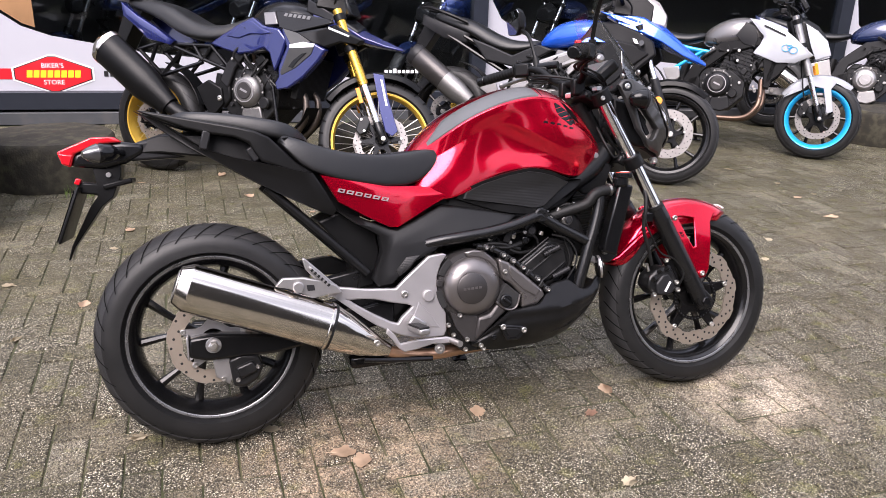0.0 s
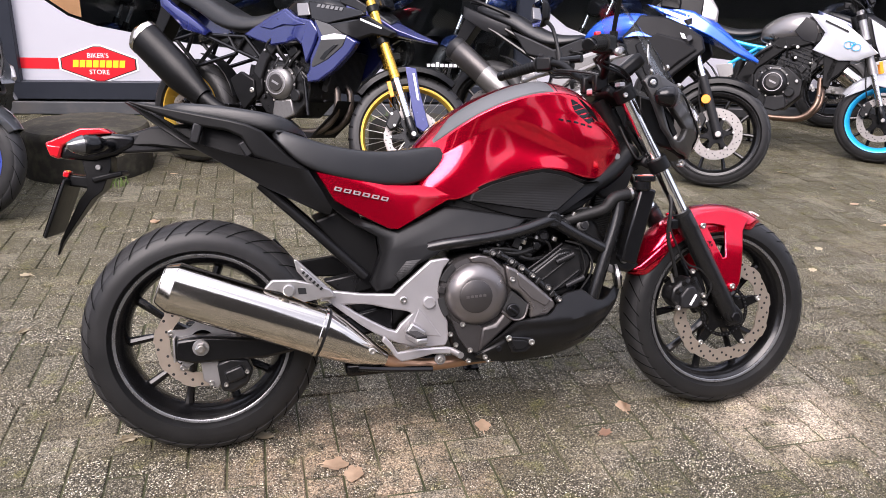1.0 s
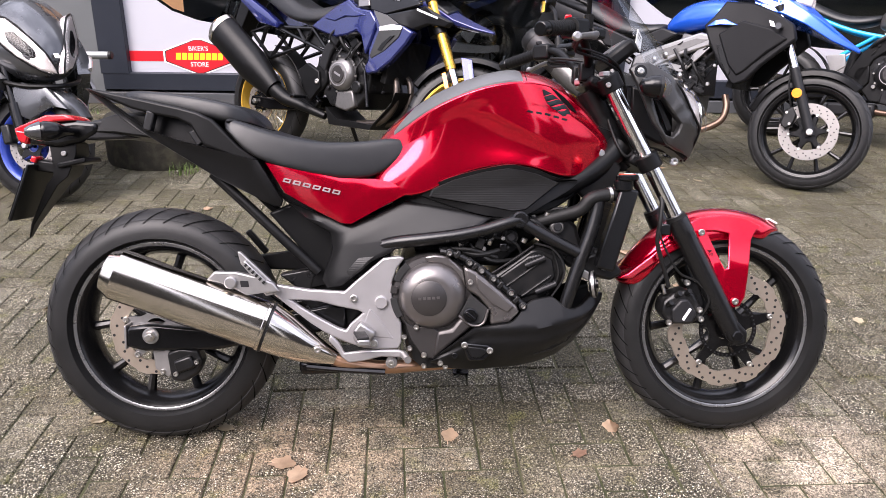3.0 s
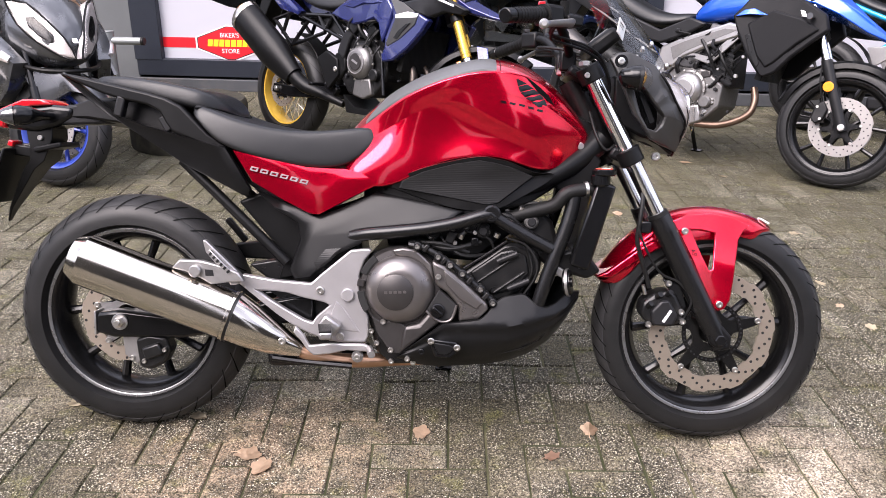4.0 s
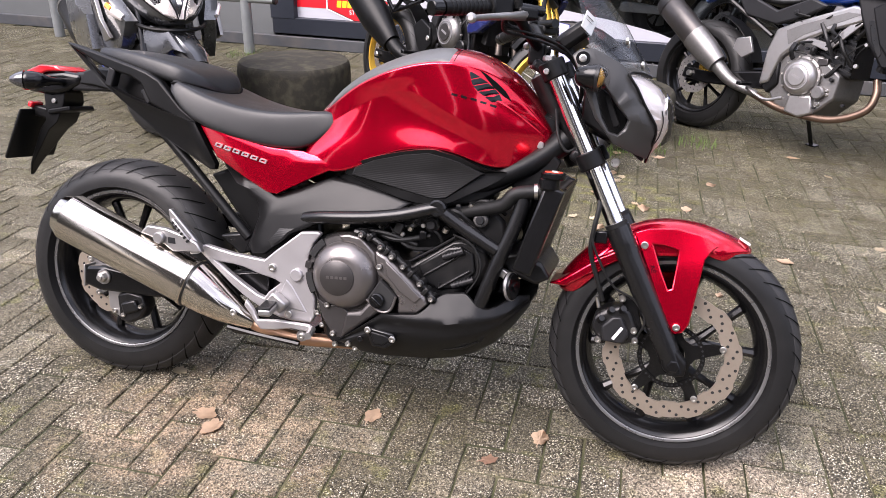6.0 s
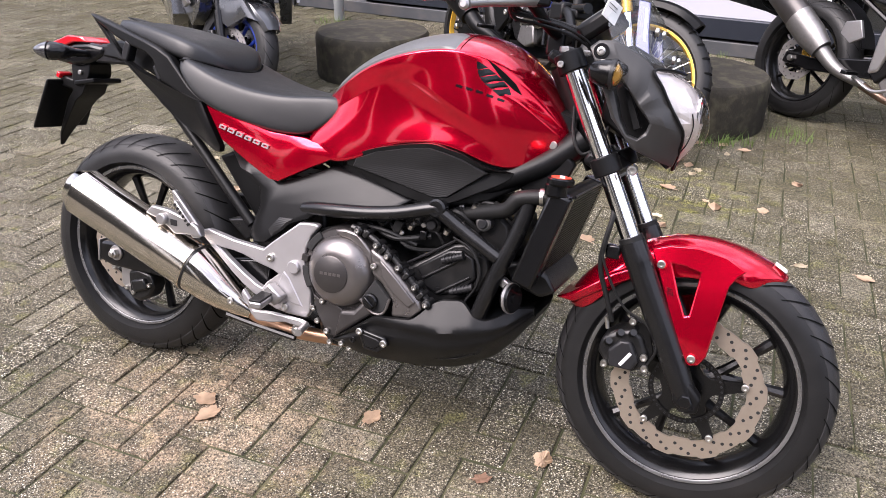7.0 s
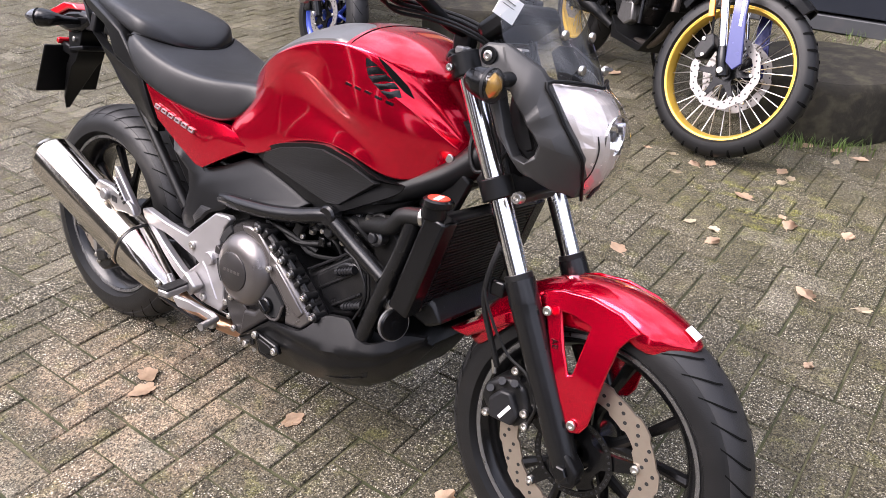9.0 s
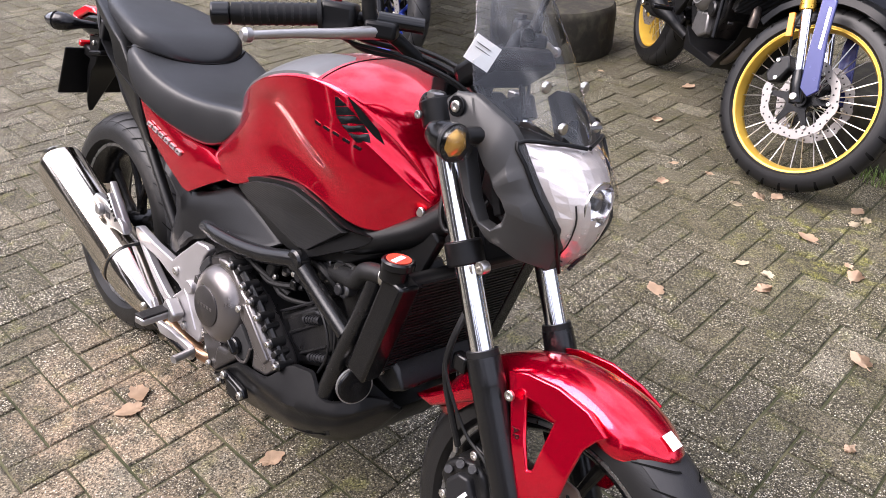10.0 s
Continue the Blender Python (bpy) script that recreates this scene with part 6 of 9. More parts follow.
def front_end(b, wb, R, top, tube_mat, low_mat, upside, w=0.1, r=0.022):
    """Two fork legs from the yoke down to the axle. upside: the thick tubes are above."""
    axle = Vector((wb + 0.01, 0, R))
    t = Vector(top)
    d = (axle - t).normalized()
    for sg in (1, -1):
        o = Vector((0, -sg * w, 0))
        m = t.lerp(axle, 0.52)
        if upside:
            part("fork_tube", tube([t + o - d * 0.03, m + o, m + o + d * 0.012], [0.027, 0.027, 0.029], 16, 2), tube_mat, b)
            part("fork_stanchion", rod(m + o, axle + o - d * 0.08, 0.0205, 14), CHROME, b)
            part("fork_foot", tube([axle + o - d * 0.10, axle + o - d * 0.05, axle + o + d * 0.02], [0.022, 0.028, 0.026], 12, 3), low_mat, b)
        else:
            part("fork_stanchion", rod(t + o - d * 0.03, m + o, 0.0205, 14), CHROME, b)
            part("fork_tube", tube([m + o - d * 0.02, m + o + d * 0.03, axle + o + d * 0.02], [0.027, 0.028, 0.026], 14, 3), tube_mat, b)
        part("yoke", rod(t + o + d * 0.0, t + o + d * 0.035, 0.034, 14), BLACKPL, b)
        part("yoke", rod(t + o + d * 0.18, t + o + d * 0.215, 0.034, 14), BLACKPL, b)
        part("axle_bolt", disc((axle.x, -sg * (w + 0.022), axle.z), 0.014, 0.02), BOLT, b)
        ca = part("brake_caliper", plate([(wb - 0.15, R + 0.03), (wb - 0.135, R + 0.10), (wb - 0.10, R + 0.125), (wb - 0.07, R + 0.08), (wb - 0.085, R + 0.02), (wb - 0.12, R + 0.0)], sg * 0.115 if sg > 0 else -0.06, 0.055), ENGINE, b, bevel=0.008)
        for q in ((-0.125, 0.09), (-0.10, 0.03)):
            part("bolt", bolt((wb + q[0], -sg * 0.116, R + q[1]), 0.008, 0.006, sign=-sg), BOLT, ca)
        part("brake_hose", tube([(wb - 0.11, -sg * 0.10, R + 0.12), (wb - 0.14, -sg * 0.12, R + 0.22), (wb - 0.16, -sg * 0.10, R + 0.34), (t.x + 0.05, -sg * 0.06, t.z - 0.1)], 0.005, 6), RUBBER, b)
    part("yoke_bridge", box((t.x + 0.01, 0, t.z), (0.07, 0.2, 0.03), (0, 25, 0)), BLACKPL, b, bevel=0.006)
    part("yoke_bridge", box((t.x + d.x * 0.2, 0, t.z + d.z * 0.2), (0.07, 0.2, 0.035), (0, 25, 0)), BLACKPL, b, bevel=0.006)
    part("steering_head", rod((t.x - 0.03, 0, t.z), (t.x + d.x * 0.2 - 0.03, 0, t.z + d.z * 0.2), 0.04, 14), ENGINE, b)


def cockpit(b, c, wide=0.4, rise=0.06, guards=False, mirror=True):
    x, z = c
    hb = part("handlebar", tube([(x - 0.12, -wide, z + rise), (x - 0.05, -wide * 0.6, z + rise + 0.01), (x, -0.12, z), (x, 0.12, z), (x - 0.05, wide * 0.6, z + rise + 0.01), (x - 0.12, wide, z + rise)], 0.012, 10), BLACKPL, b, "black handlebar")
    for sg in (1, -1):
        g0, g1 = Vector((x - 0.12, -sg * wide, z + rise)), Vector((x - 0.065, -sg * wide * 0.68, z + rise + 0.01))
        part("grip", rod(g0, g1, 0.0175, 14), RUBBER, hb)
        part("switch_box", box((x - 0.055, -sg * wide * 0.6, z + rise + 0.01), (0.05, 0.05, 0.045)), BLACKPL, hb, bevel=0.008)
        part("lever", tube([(x - 0.06, -sg * wide * 0.95, z + rise - 0.01), (x - 0.0, -sg * wide * 0.8, z + rise), (x + 0.01, -sg * wide * 0.55, z + rise)], 0.007, 8, flat=0.7), BLACKGL, hb)
        if guards:
            part("hand_guard", tube([(x - 0.12, -sg * (wide + 0.02), z + rise), (x + 0.03, -sg * (wide - 0.01), z + rise), (x + 0.07, -sg * wide * 0.7, z + rise + 0.01), (x + 0.04, -sg * wide * 0.45, z + rise)], [0.02, 0.045, 0.05, 0.03], 10, 4, flat=0.35), BLACKPL, hb)
        if mirror:
            part("mirror_stem", tube([(x - 0.02, -sg * wide * 0.55, z + rise + 0.01), (x + 0.01, -sg * wide * 0.65, z + rise + 0.12), (x, -sg * (wide * 0.9), z + rise + 0.19)], 0.006, 8), BLACKPL, hb)
            mh = part("mirror_head", loft([[(x + dx, -sg * (wide * 0.98 + yy * k), z + rise + 0.22 + zz * k) for yy, zz in ((-0.07, 0.0), (-0.055, 0.04), (0.05, 0.04), (0.07, 0.01), (0.045, -0.04), (-0.05, -0.04))] for dx, k in ((0.03, 0.5), (0.012, 0.92), (-0.004, 1.0))]), BLACKPL, hb, bevel=0.003)
    part("dash", box((x + 0.08, 0, z + 0.07), (0.04, 0.15, 0.09), (0, -35, 0)), BLACKGL, b, bevel=0.01)
    for k in range(3):
        part("cable", tube([(x - 0.03, -0.2 + 0.03 * k, z + rise), (x + 0.06, -0.14, z - 0.02), (x + 0.05, -0.05, z - 0.12), (x + 0.02, 0, z - 0.2)], 0.005, 6), RUBBER, b)


BROWNPIPE = material("brown_tinted_pipe", (0.17, 0.115, 0.085), 0.36, 0.85, 0.35, 18)
PIPE = material("smoked_steel_pipe", (0.12, 0.10, 0.085), 0.35, 0.9, 0.3, 18)


def engine_lump(b, cx, cz, mat_case, mat_cover, header, v_twin=False, seed=1, pipe=None):
    """Crankcase with round clutch cover, cylinders, covers, bolts, pipes and hoses."""
    rnd = random.Random(seed)
    en = part("engine_case", plate([(cx - 0.16, cz + 0.06), (cx - 0.10, cz + 0.13), (cx + 0.08, cz + 0.12), (cx + 0.20, cz + 0.04), (cx + 0.20, cz - 0.08), (cx + 0.10, cz - 0.19), (cx - 0.10, cz - 0.19), (cx - 0.18, cz - 0.10)], 0.13, 0.27), mat_case, b, "cast engine case", bevel=0.012)
    c = (cx, 0, cz)
    part("clutch_cover", lathe([(0.0001, -0.19), (0.06, -0.19), (0.072, -0.185), (0.088, -0.172), (0.094, -0.16), (0.098, -0.13)], c, "y", 36, closed=False), mat_cover, en, "round clutch cover")
    part("cover_centre", lathe([(0.0001, -0.195), (0.045, -0.195), (0.05, -0.19)], c, "y", 30, closed=False), CASE if mat_cover is not ALU else ALU, en)
    part("cover_mark", box((cx, -0.1955, cz), (0.05, 0.002, 0.012), (0, 20, 0)), SILVERPL, en)
    part("cover_rim", lathe([(0.062, -0.1905), (0.067, -0.1905), (0.067, -0.186), (0.062, -0.186)], c, "y", 36), SILVERPL, en)
    part("cover_ring", lathe([(0.096, -0.150), (0.108, -0.146), (0.108, -0.12), (0.096, -0.12)], c, "y", 36), mat_case, en)
    for k in range(10):
        a = 2 * math.pi * k / 10
        part("bolt", bolt((cx + 0.105 * math.cos(a), -0.147, cz + 0.105 * math.sin(a)), 0.007, 0.008), BOLT, en)
    part("lower_case", plate([(cx - 0.03, cz - 0.10), (cx + 0.09, cz - 0.08), (cx + 0.12, cz - 0.17), (cx + 0.05, cz - 0.205), (cx - 0.04, cz - 0.19)], 0.155, 0.06), mat_cover, en, bevel=0.01)
    part("pump_cover", disc((cx + 0.12, -0.14, cz - 0.06), 0.035, 0.05, "y", 20), mat_case, en)
    part("sprocket_cover", plate([(cx - 0.22, cz + 0.03), (cx - 0.14, cz + 0.06), (cx - 0.12, cz - 0.06), (cx - 0.17, cz - 0.12), (cx - 0.23, cz - 0.06)], 0.15, 0.05), BLACKPL, en, bevel=0.01)
    cyl = part("cylinder", plate([(cx - 0.02, cz + 0.10), (cx + 0.06, cz + 0.30), (cx + 0.22, cz + 0.26), (cx + 0.24, cz + 0.03)], 0.11, 0.22), ENGINE, b, "black cylinder", bevel=0.01)
    for k in range(7):
        u = k / 6
        part("fin", plate([(cx + 0.0 + 0.05 * u, cz + 0.12 + 0.16 * u), (cx + 0.0 + 0.05 * u, cz + 0.132 + 0.16 * u), (cx + 0.245 - 0.02 * u, cz + 0.062 + 0.18 * u), (cx + 0.245 - 0.02 * u, cz + 0.05 + 0.18 * u)], 0.122, 0.02), ENGINE, cyl)
    part("head", plate([(cx + 0.03, cz + 0.28), (cx + 0.06, cz + 0.38), (cx + 0.20, cz + 0.36), (cx + 0.23, cz + 0.24)], 0.12, 0.24), mat_case, cyl, bevel=0.012)
    for k in range(24):
        x, z = cx + rnd.uniform(-0.08, 0.34), cz + rnd.uniform(0.10, 0.36)
        dx, dz = rnd.uniform(-0.12, 0.12), rnd.uniform(-0.16, 0.06)
        y = -rnd.uniform(0.10, 0.17)
        part("hose", tube([(x, y, z), (x + dx * 0.5 + rnd.uniform(-0.03, 0.03), y - 0.02, z + dz * 0.5), (x + dx, y + 0.03, z + dz)], rnd.choice((0.004, 0.006, 0.01, 0.013)), 7), RUBBER if rnd.random() < 0.75 else GREYPL, en)
    for k in range(26):
        x, z = cx + rnd.uniform(-0.12, 0.34), cz + rnd.uniform(-0.15, 0.34)
        if (x - cx) ** 2 + (z - cz) ** 2 < 0.014:
            continue
        part("fitting", disc((x, -rnd.uniform(0.13, 0.165), z), rnd.uniform(0.006, 0.014), 0.02, "y", 8), BOLT if rnd.random() < 0.6 else GREYPL, en)
    for k in range(6):
        x, z = cx + rnd.uniform(0.0, 0.33), cz + rnd.uniform(0.05, 0.34)
        part("housing", box((x, -rnd.uniform(0.09, 0.15), z), (rnd.uniform(0.03, 0.07), 0.04, rnd.uniform(0.03, 0.06)), (0, rnd.uniform(-40, 40), 0)), rnd.choice((ENGINE, BLACKPL, CASE)), en, bevel=0.006)
    part("header_pipe", tube([(p[0], -p[1], p[2]) for p in header], 0.02, 12), pipe or BROWNPIPE, b, "heat-tinted exhaust header")
    return en


def rear_end(b, R, sec, rim_mats, spokes, wires, arm_mat, disc_mat=None, rim_w=0.115):
    rw = wheel("rear_wheel", b, (0, 0, R), R, sec, 0.228, rim_w, rim_mats, spokes, wires, 18, n=48)
    brake_disc(rw, (0, -0.085, R), 0.115, 0.075, 0.005, 5, disc_mat, holes=24)
    both("swingarm", slab([(-0.06, R - 0.03), (-0.05, R + 0.03), (0.12, R + 0.03), (0.50, R + 0.10), (0.56, R + 0.06), (0.52, R - 0.0), (0.12, R - 0.04)], 0.125, 0.04), arm_mat, b, bevel=0.008)
    part("swingarm_bridge", box((0.46, 0, R + 0.05), (0.10, 0.2, 0.07)), arm_mat, b, bevel=0.01)
    part("axle_nut", disc((0.0, -0.135, R), 0.018, 0.025, "y", 6), BOLT, b)
    part("chain_guard", plate([(0.0, R + 0.06), (0.35, R + 0.14), (0.38, R + 0.11), (0.02, R + 0.04)], -0.08, 0.03), BLACKPL, b, bevel=0.004)
    part("rear_hugger", loft([[(1.12 * R * math.cos(a) + 0.0, y, R + 1.12 * R * math.sin(a)) for y in (-0.06, -0.03, 0.03, 0.06)] + [(1.14 * R * math.cos(a), y, R + 1.14 * R * math.sin(a)) for y in (0.06, 0.03, -0.03, -0.06)] for a in (radians(20 + 12 * k) for k in range(6))]), BLACKPL, b, bevel=0.003)
    part("shock", tube([(0.42, 0, R + 0.05), (0.46, 0, R + 0.32)], 0.035, 12, 1), ENGINE, b)


def silencer(b, a0, a1, r, mats, shield=False):
    p, q = Vector(a0), Vector(a1)
    d = (q - p).normalized()
    s = Vector((0, 1, 0)) - d * d.y
    s.normalize()
    u = d.cross(s)

    def ring(c, k, kk=1.25):
        return [c + s * r * k * math.cos(t) + u * r * k * kk * math.sin(t) for t in (2 * math.pi * i / 20 for i in range(20))]

    sl = part("silencer", loft([ring(p, 0.86), ring(p + d * 0.015, 1.0), ring(p.lerp(q, 0.6), 1.0), ring(p.lerp(q, 0.68), 0.93), ring(q, 0.6)]), mats[0], b, "upswept silencer")
    part("end_cap", loft([ring(p - d * 0.035, 0.55), ring(p - d * 0.03, 0.8), ring(p - d * 0.004, 1.03), ring(p + d * 0.03, 1.03)]), mats[1], sl)
    part("outlet", disc(p - d * 0.036, r * 0.4, 0.004, "x", 16), HOLE, sl)
    if shield:
        part("heat_shield", loft([ring(p.lerp(q, 0.55) + Vector((0, -0.008, 0)), 1.02), ring(p.lerp(q, 0.8) + Vector((0, -0.008, 0)), 1.0), ring(q + Vector((0, -0.01, 0)), 0.75)]), mats[2], sl)
    return sl


def mudguard(b, wb, R, a0, a1, mat, hw=0.065, gap=0.03, label=""):
    rings = []
    for k in range(13):
        a = radians(a0 + (a1 - a0) * k / 12)
        r = R + gap
        t = 1 - 0.4 * max(0, abs(k - 6) - 4) / 2
        rings.append([(wb + rr * math.cos(a), y * t, R + rr * math.sin(a)) for y, rr in ((-hw, r - 0.045), (-hw * 0.9, r - 0.015), (-hw * 0.4, r), (hw * 0.4, r), (hw * 0.9, r - 0.015), (hw, r - 0.045), (hw * 0.9, r - 0.045), (hw * 0.35, r - 0.008), (-hw * 0.35, r - 0.008), (-hw * 0.9, r - 0.045))])
    return part("front_mudguard", loft(rings), mat, b, label, bevel=0.002)


def stand(b, x):
    part("side_stand", tube([(x, 0.12, 0.30), (x + 0.03, 0.18, 0.16), (x + 0.05, 0.235, 0.045)], 0.012, 8), BLACKGL, b)
    part("stand_foot", box((x + 0.055, 0.24, 0.047), (0.06, 0.05, 0.008), (10, 0, 0)), BLACKGL, b, bevel=0.002)


def adventure_navy():
    wb, R = 1.57, 0.3475
    b = empty("motorcycle", parked((0.99, 2.30), wb), "deep blue adventure motorcycle with gold spoked wheels", "motorcycle", "parked motorcycles")
    rear_end(b, 0.321, 0.15, (GOLDRIM, GOLDRIM, BLACKGL), 0, 36, BLACKGL)
    before = set(b.children)
    fw = wheel("front_wheel", b, (wb, 0, R), R, 0.092, 0.278, 0.07, (GOLDRIM, GOLDRIM, BLACKGL), 0, 36, 30, n=64, label="gold spoked front wheel", knobs=True)
    for sg in (1, -1):
        brake_disc(fw, (wb, -sg * 0.062, R), 0.150, 0.116, 0.005, 6, PALEDISC, 10)
    mudguard(b, wb, R, 60, 150, BLACKPL, 0.07, 0.05, "black front mudguard")
    front_end(b, wb, R, (1.245, 0, 1.0), GOLD, BLACKGL, True, 0.105)
    both("fork_guard", slab([(1.475, 0.70), (1.535, 0.70), (1.575, 0.58), (1.655, 0.40), (1.63, 0.365), (1.585, 0.385), (1.555, 0.46)], 0.138, 0.012), NAVY, b, "deep blue fork guard", 0.004)
    both("guard_bar", slab([(1.52, 0.67), (1.532, 0.67), (1.58, 0.53), (1.568, 0.53)], 0.1395, 0.004), WHITE, b)
    both("fork_reflector", slab([(1.39, 0.60), (1.41, 0.61), (1.445, 0.53), (1.425, 0.52)], 0.132, 0.012), AMBER, b, "amber fork reflector", 0.002)
    part("reflector_arm", rod((1.41, -0.12, 0.56), (1.47, -0.10, 0.58), 0.008), BLACKPL, b)
    cockpit(b, (1.15, 1.13), 0.42, 0.06, True)
    steer(b, before, wb, R, (1.245, 0, 1.0), 32)
    en = engine_lump(b, 0.76, 0.56, ENGINE, DULL, [(1.02, 0.06, 0.62), (1.10, 0.07, 0.55), (1.11, 0.08, 0.42), (1.02, 0.09, 0.32), (0.85, 0.08, 0.29)], seed=5, pipe=PIPE)
    part("header_pipe", tube([(1.02, 0.02, 0.62), (1.12, 0.03, 0.55), (1.13, 0.02, 0.42), (1.04, 0.0, 0.32), (0.85, 0.0, 0.29)], 0.02, 10), PIPE, b)
    part("skid_plate", plate([(0.62, 0.36), (0.72, 0.30), (1.0, 0.30), (1.13, 0.44), (1.15, 0.50), (1.12, 0.42), (0.98, 0.27), (0.66, 0.26)], 0.13, 0.26), BLACKPL, b, bevel=0.006)
    part("radiator", box((1.10, 0, 0.66), (0.04, 0.32, 0.24), (0, 12, 0)), RADFIN, b, bevel=0.004)
    # frame and open subframe
    for sg in (1, -1):
        part("main_frame", plate([(0.56, 0.60), (0.60, 0.70), (0.66, 0.78), (0.74, 0.78), (0.66, 0.68), (0.62, 0.56)], 0.155 if sg > 0 else -0.115, 0.04), GREYPL, b, "grey frame spar", bevel=0.008)
        s = -sg * 0.115
        for p, q in (((0.14, 0.79), (0.58, 0.67)), ((0.14, 0.79), (0.46, 0.80)), ((0.33, 0.80), (0.40, 0.71)), ((0.46, 0.80), (0.40, 0.71)), ((0.46, 0.80), (0.60, 0.68)), ((-0.10, 0.74), (0.16, 0.82)), ((-0.08, 0.74), (0.10, 0.60)), ((0.10, 0.60), (0.40, 0.70)), ((0.10, 0.60), (0.24, 0.76)), ((0.0, 0.66), (0.05, 0.79))):
            part("subframe_tube", rod((p[0], s, p[1]), (q[0], s, q[1]), 0.012, 8), BLACKGL, b)
        part("frame_panel", plate([(0.34, 0.79), (0.44, 0.80), (0.55, 0.69), (0.41, 0.72)], 0.10 if sg > 0 else -0.085, 0.015), GREYPL, b)
    both("heel_plate", slab([(0.40, 0.55), (0.48, 0.60), (0.58, 0.56), (0.60, 0.47), (0.52, 0.38), (0.47, 0.44)], 0.165, 0.03), BLACKPL, b, "", 0.006)
    part("frame_bolt", bolt((0.575, -0.166, 0.50), 0.016, 0.008), BOLT, b)
    # bodywork
    cowl_side = lambda x, z: 0.150 + 0.062 * max(0, min(1, (x - 0.5) / 0.4)) - 0.25 * max(0, z - 0.93)  # noqa: E731
    both("side_cowl", slab([(0.469, 0.812), (0.571, 0.871), (0.687, 0.932), (0.785, 0.977), (0.872, 0.932), (0.988, 0.920), (1.040, 0.866), (1.024, 0.798), (0.991, 0.717), (0.972, 0.680), (0.936, 0.778), (0.892, 0.807), (0.819, 0.782), (0.702, 0.762), (0.578, 0.784)], cowl_side, 0.05), NAVY, b, "deep blue side cowl", 0.010)
    both("cowl_crease", slab([(0.60, 0.860), (0.700, 0.918), (0.790, 0.955), (0.870, 0.915), (0.960, 0.895), (0.880, 0.880), (0.790, 0.880), (0.700, 0.850)], lambda x, z: cowl_side(x, z) + 0.006, 0.02), NAVY, b, "", 0.006)
    both("shroud", slab([(1.010, 0.923), (1.120, 0.895), (1.214, 0.860), (1.294, 0.826), (1.255, 0.762), (1.171, 0.666), (1.082, 0.599), (1.002, 0.580), (0.986, 0.620), (1.008, 0.658), (1.006, 0.716), (1.050, 0.824)], lambda x, z: 0.222 - 0.10 * max(0, x - 1.15), 0.05), NAVY, b, "deep blue radiator shroud", 0.010)
    both("shroud_inset", slab([(1.075, 0.818), (1.229, 0.845), (1.211, 0.796), (1.125, 0.719), (1.034, 0.668), (1.022, 0.680)], lambda x, z: 0.2255 - 0.10 * max(0, x - 1.15), 0.010), COWL, b, "grey decal", 0.001)
    both("decal_bar", slab([(1.074, 0.837), (1.159, 0.857), (1.231, 0.852), (1.223, 0.833), (1.075, 0.818)], lambda x, z: 0.2275 - 0.10 * max(0, x - 1.15), 0.008), WHITE, b, "", 0.001)
    both("decal_print", slab([(1.075, 0.715), (1.105, 0.755), (1.160, 0.795), (1.185, 0.800), (1.135, 0.752), (1.105, 0.712)], 0.2280, 0.008), BLACKGL, b, "", 0.001)
    both("decal_wedge", slab([(1.025, 0.921), (1.122, 0.901), (1.205, 0.860), (1.081, 0.839)], lambda x, z: 0.2270 - 0.10 * max(0, x - 1.15), 0.008), STRIP, b, "", 0.001)
    both("silver_panel", slab([(0.865, 1.005), (0.938, 1.012), (0.978, 0.945), (0.897, 0.933)], lambda x, z: 0.214 - 0.35 * max(0, z - 0.93), 0.02), SILVER, b, "silver tank panel", 0.004)
    both("tank_side", slab([(0.930, 1.022), (1.116, 1.009), (1.303, 0.990), (1.320, 0.968), (1.094, 0.904), (0.984, 0.925)], lambda x, z: 0.210 - 0.40 * max(0, z - 0.93), 0.03), BLACKGL, b, "gloss black tank side", 0.008)
    for k in range(6):
        x0 = 1.000 + 0.030 * k
        both("letter_bar", slab([(x0, 0.992 - 0.002 * k), (x0 + 0.004, 1.010 - 0.002 * k), (x0 + 0.025, 1.008 - 0.002 * k), (x0 + 0.021, 0.990 - 0.002 * k)], lambda x, z: 0.2115 - 0.40 * max(0, z - 0.93), 0.004), STRIP, b)
    both("shroud_cover", slab([(1.101, 0.904), (1.240, 0.935), (1.327, 0.968), (1.376, 0.936), (1.470, 0.898), (1.443, 0.866), (1.360, 0.873), (1.280, 0.836), (1.201, 0.858)], lambda x, z: 0.224 - 0.42 * max(0, x - 1.20), 0.04), BLACKGL, b, "gloss black upper cover", 0.010)
    both("beak_bar", slab([(1.290, 0.950), (1.400, 0.915), (1.398, 0.905), (1.290, 0.938)], lambda x, z: 0.188 - 0.42 * (x - 1.29), 0.01), WHITE, b, "", 0.001)
    both("tail_cowl", swell([(-0.22, 1.02), (-0.20, 0.94), (-0.10, 0.88), (0.0, 0.81), (0.17, 0.785), (0.20, 0.81), (0.06, 0.88), (-0.10, 0.95)], 0.14, 0.008), NAVY, b, "deep blue tail cowl")
    st = []
    for x, zt, w, zl in ((0.70, 1.02, 0.10, 0.92), (0.80, 1.07, 0.14, 0.90), (0.90, 1.095, 0.17, 0.88), (1.02, 1.09, 0.18, 0.88), (1.12, 1.06, 0.15, 0.88), (1.20, 1.02, 0.10, 0.90)):
        st.append((x, [(0, zt), (w * 0.5, zt - 0.005), (w * 0.85, zt - 0.04), (w, (zt + zl) / 2), (w, zl), (w * 0.5, zl - 0.02)]))
    part("fuel_tank", loft(halves(st)), BLACKGL, b, "gloss black fuel tank", sub=2)
    st = []
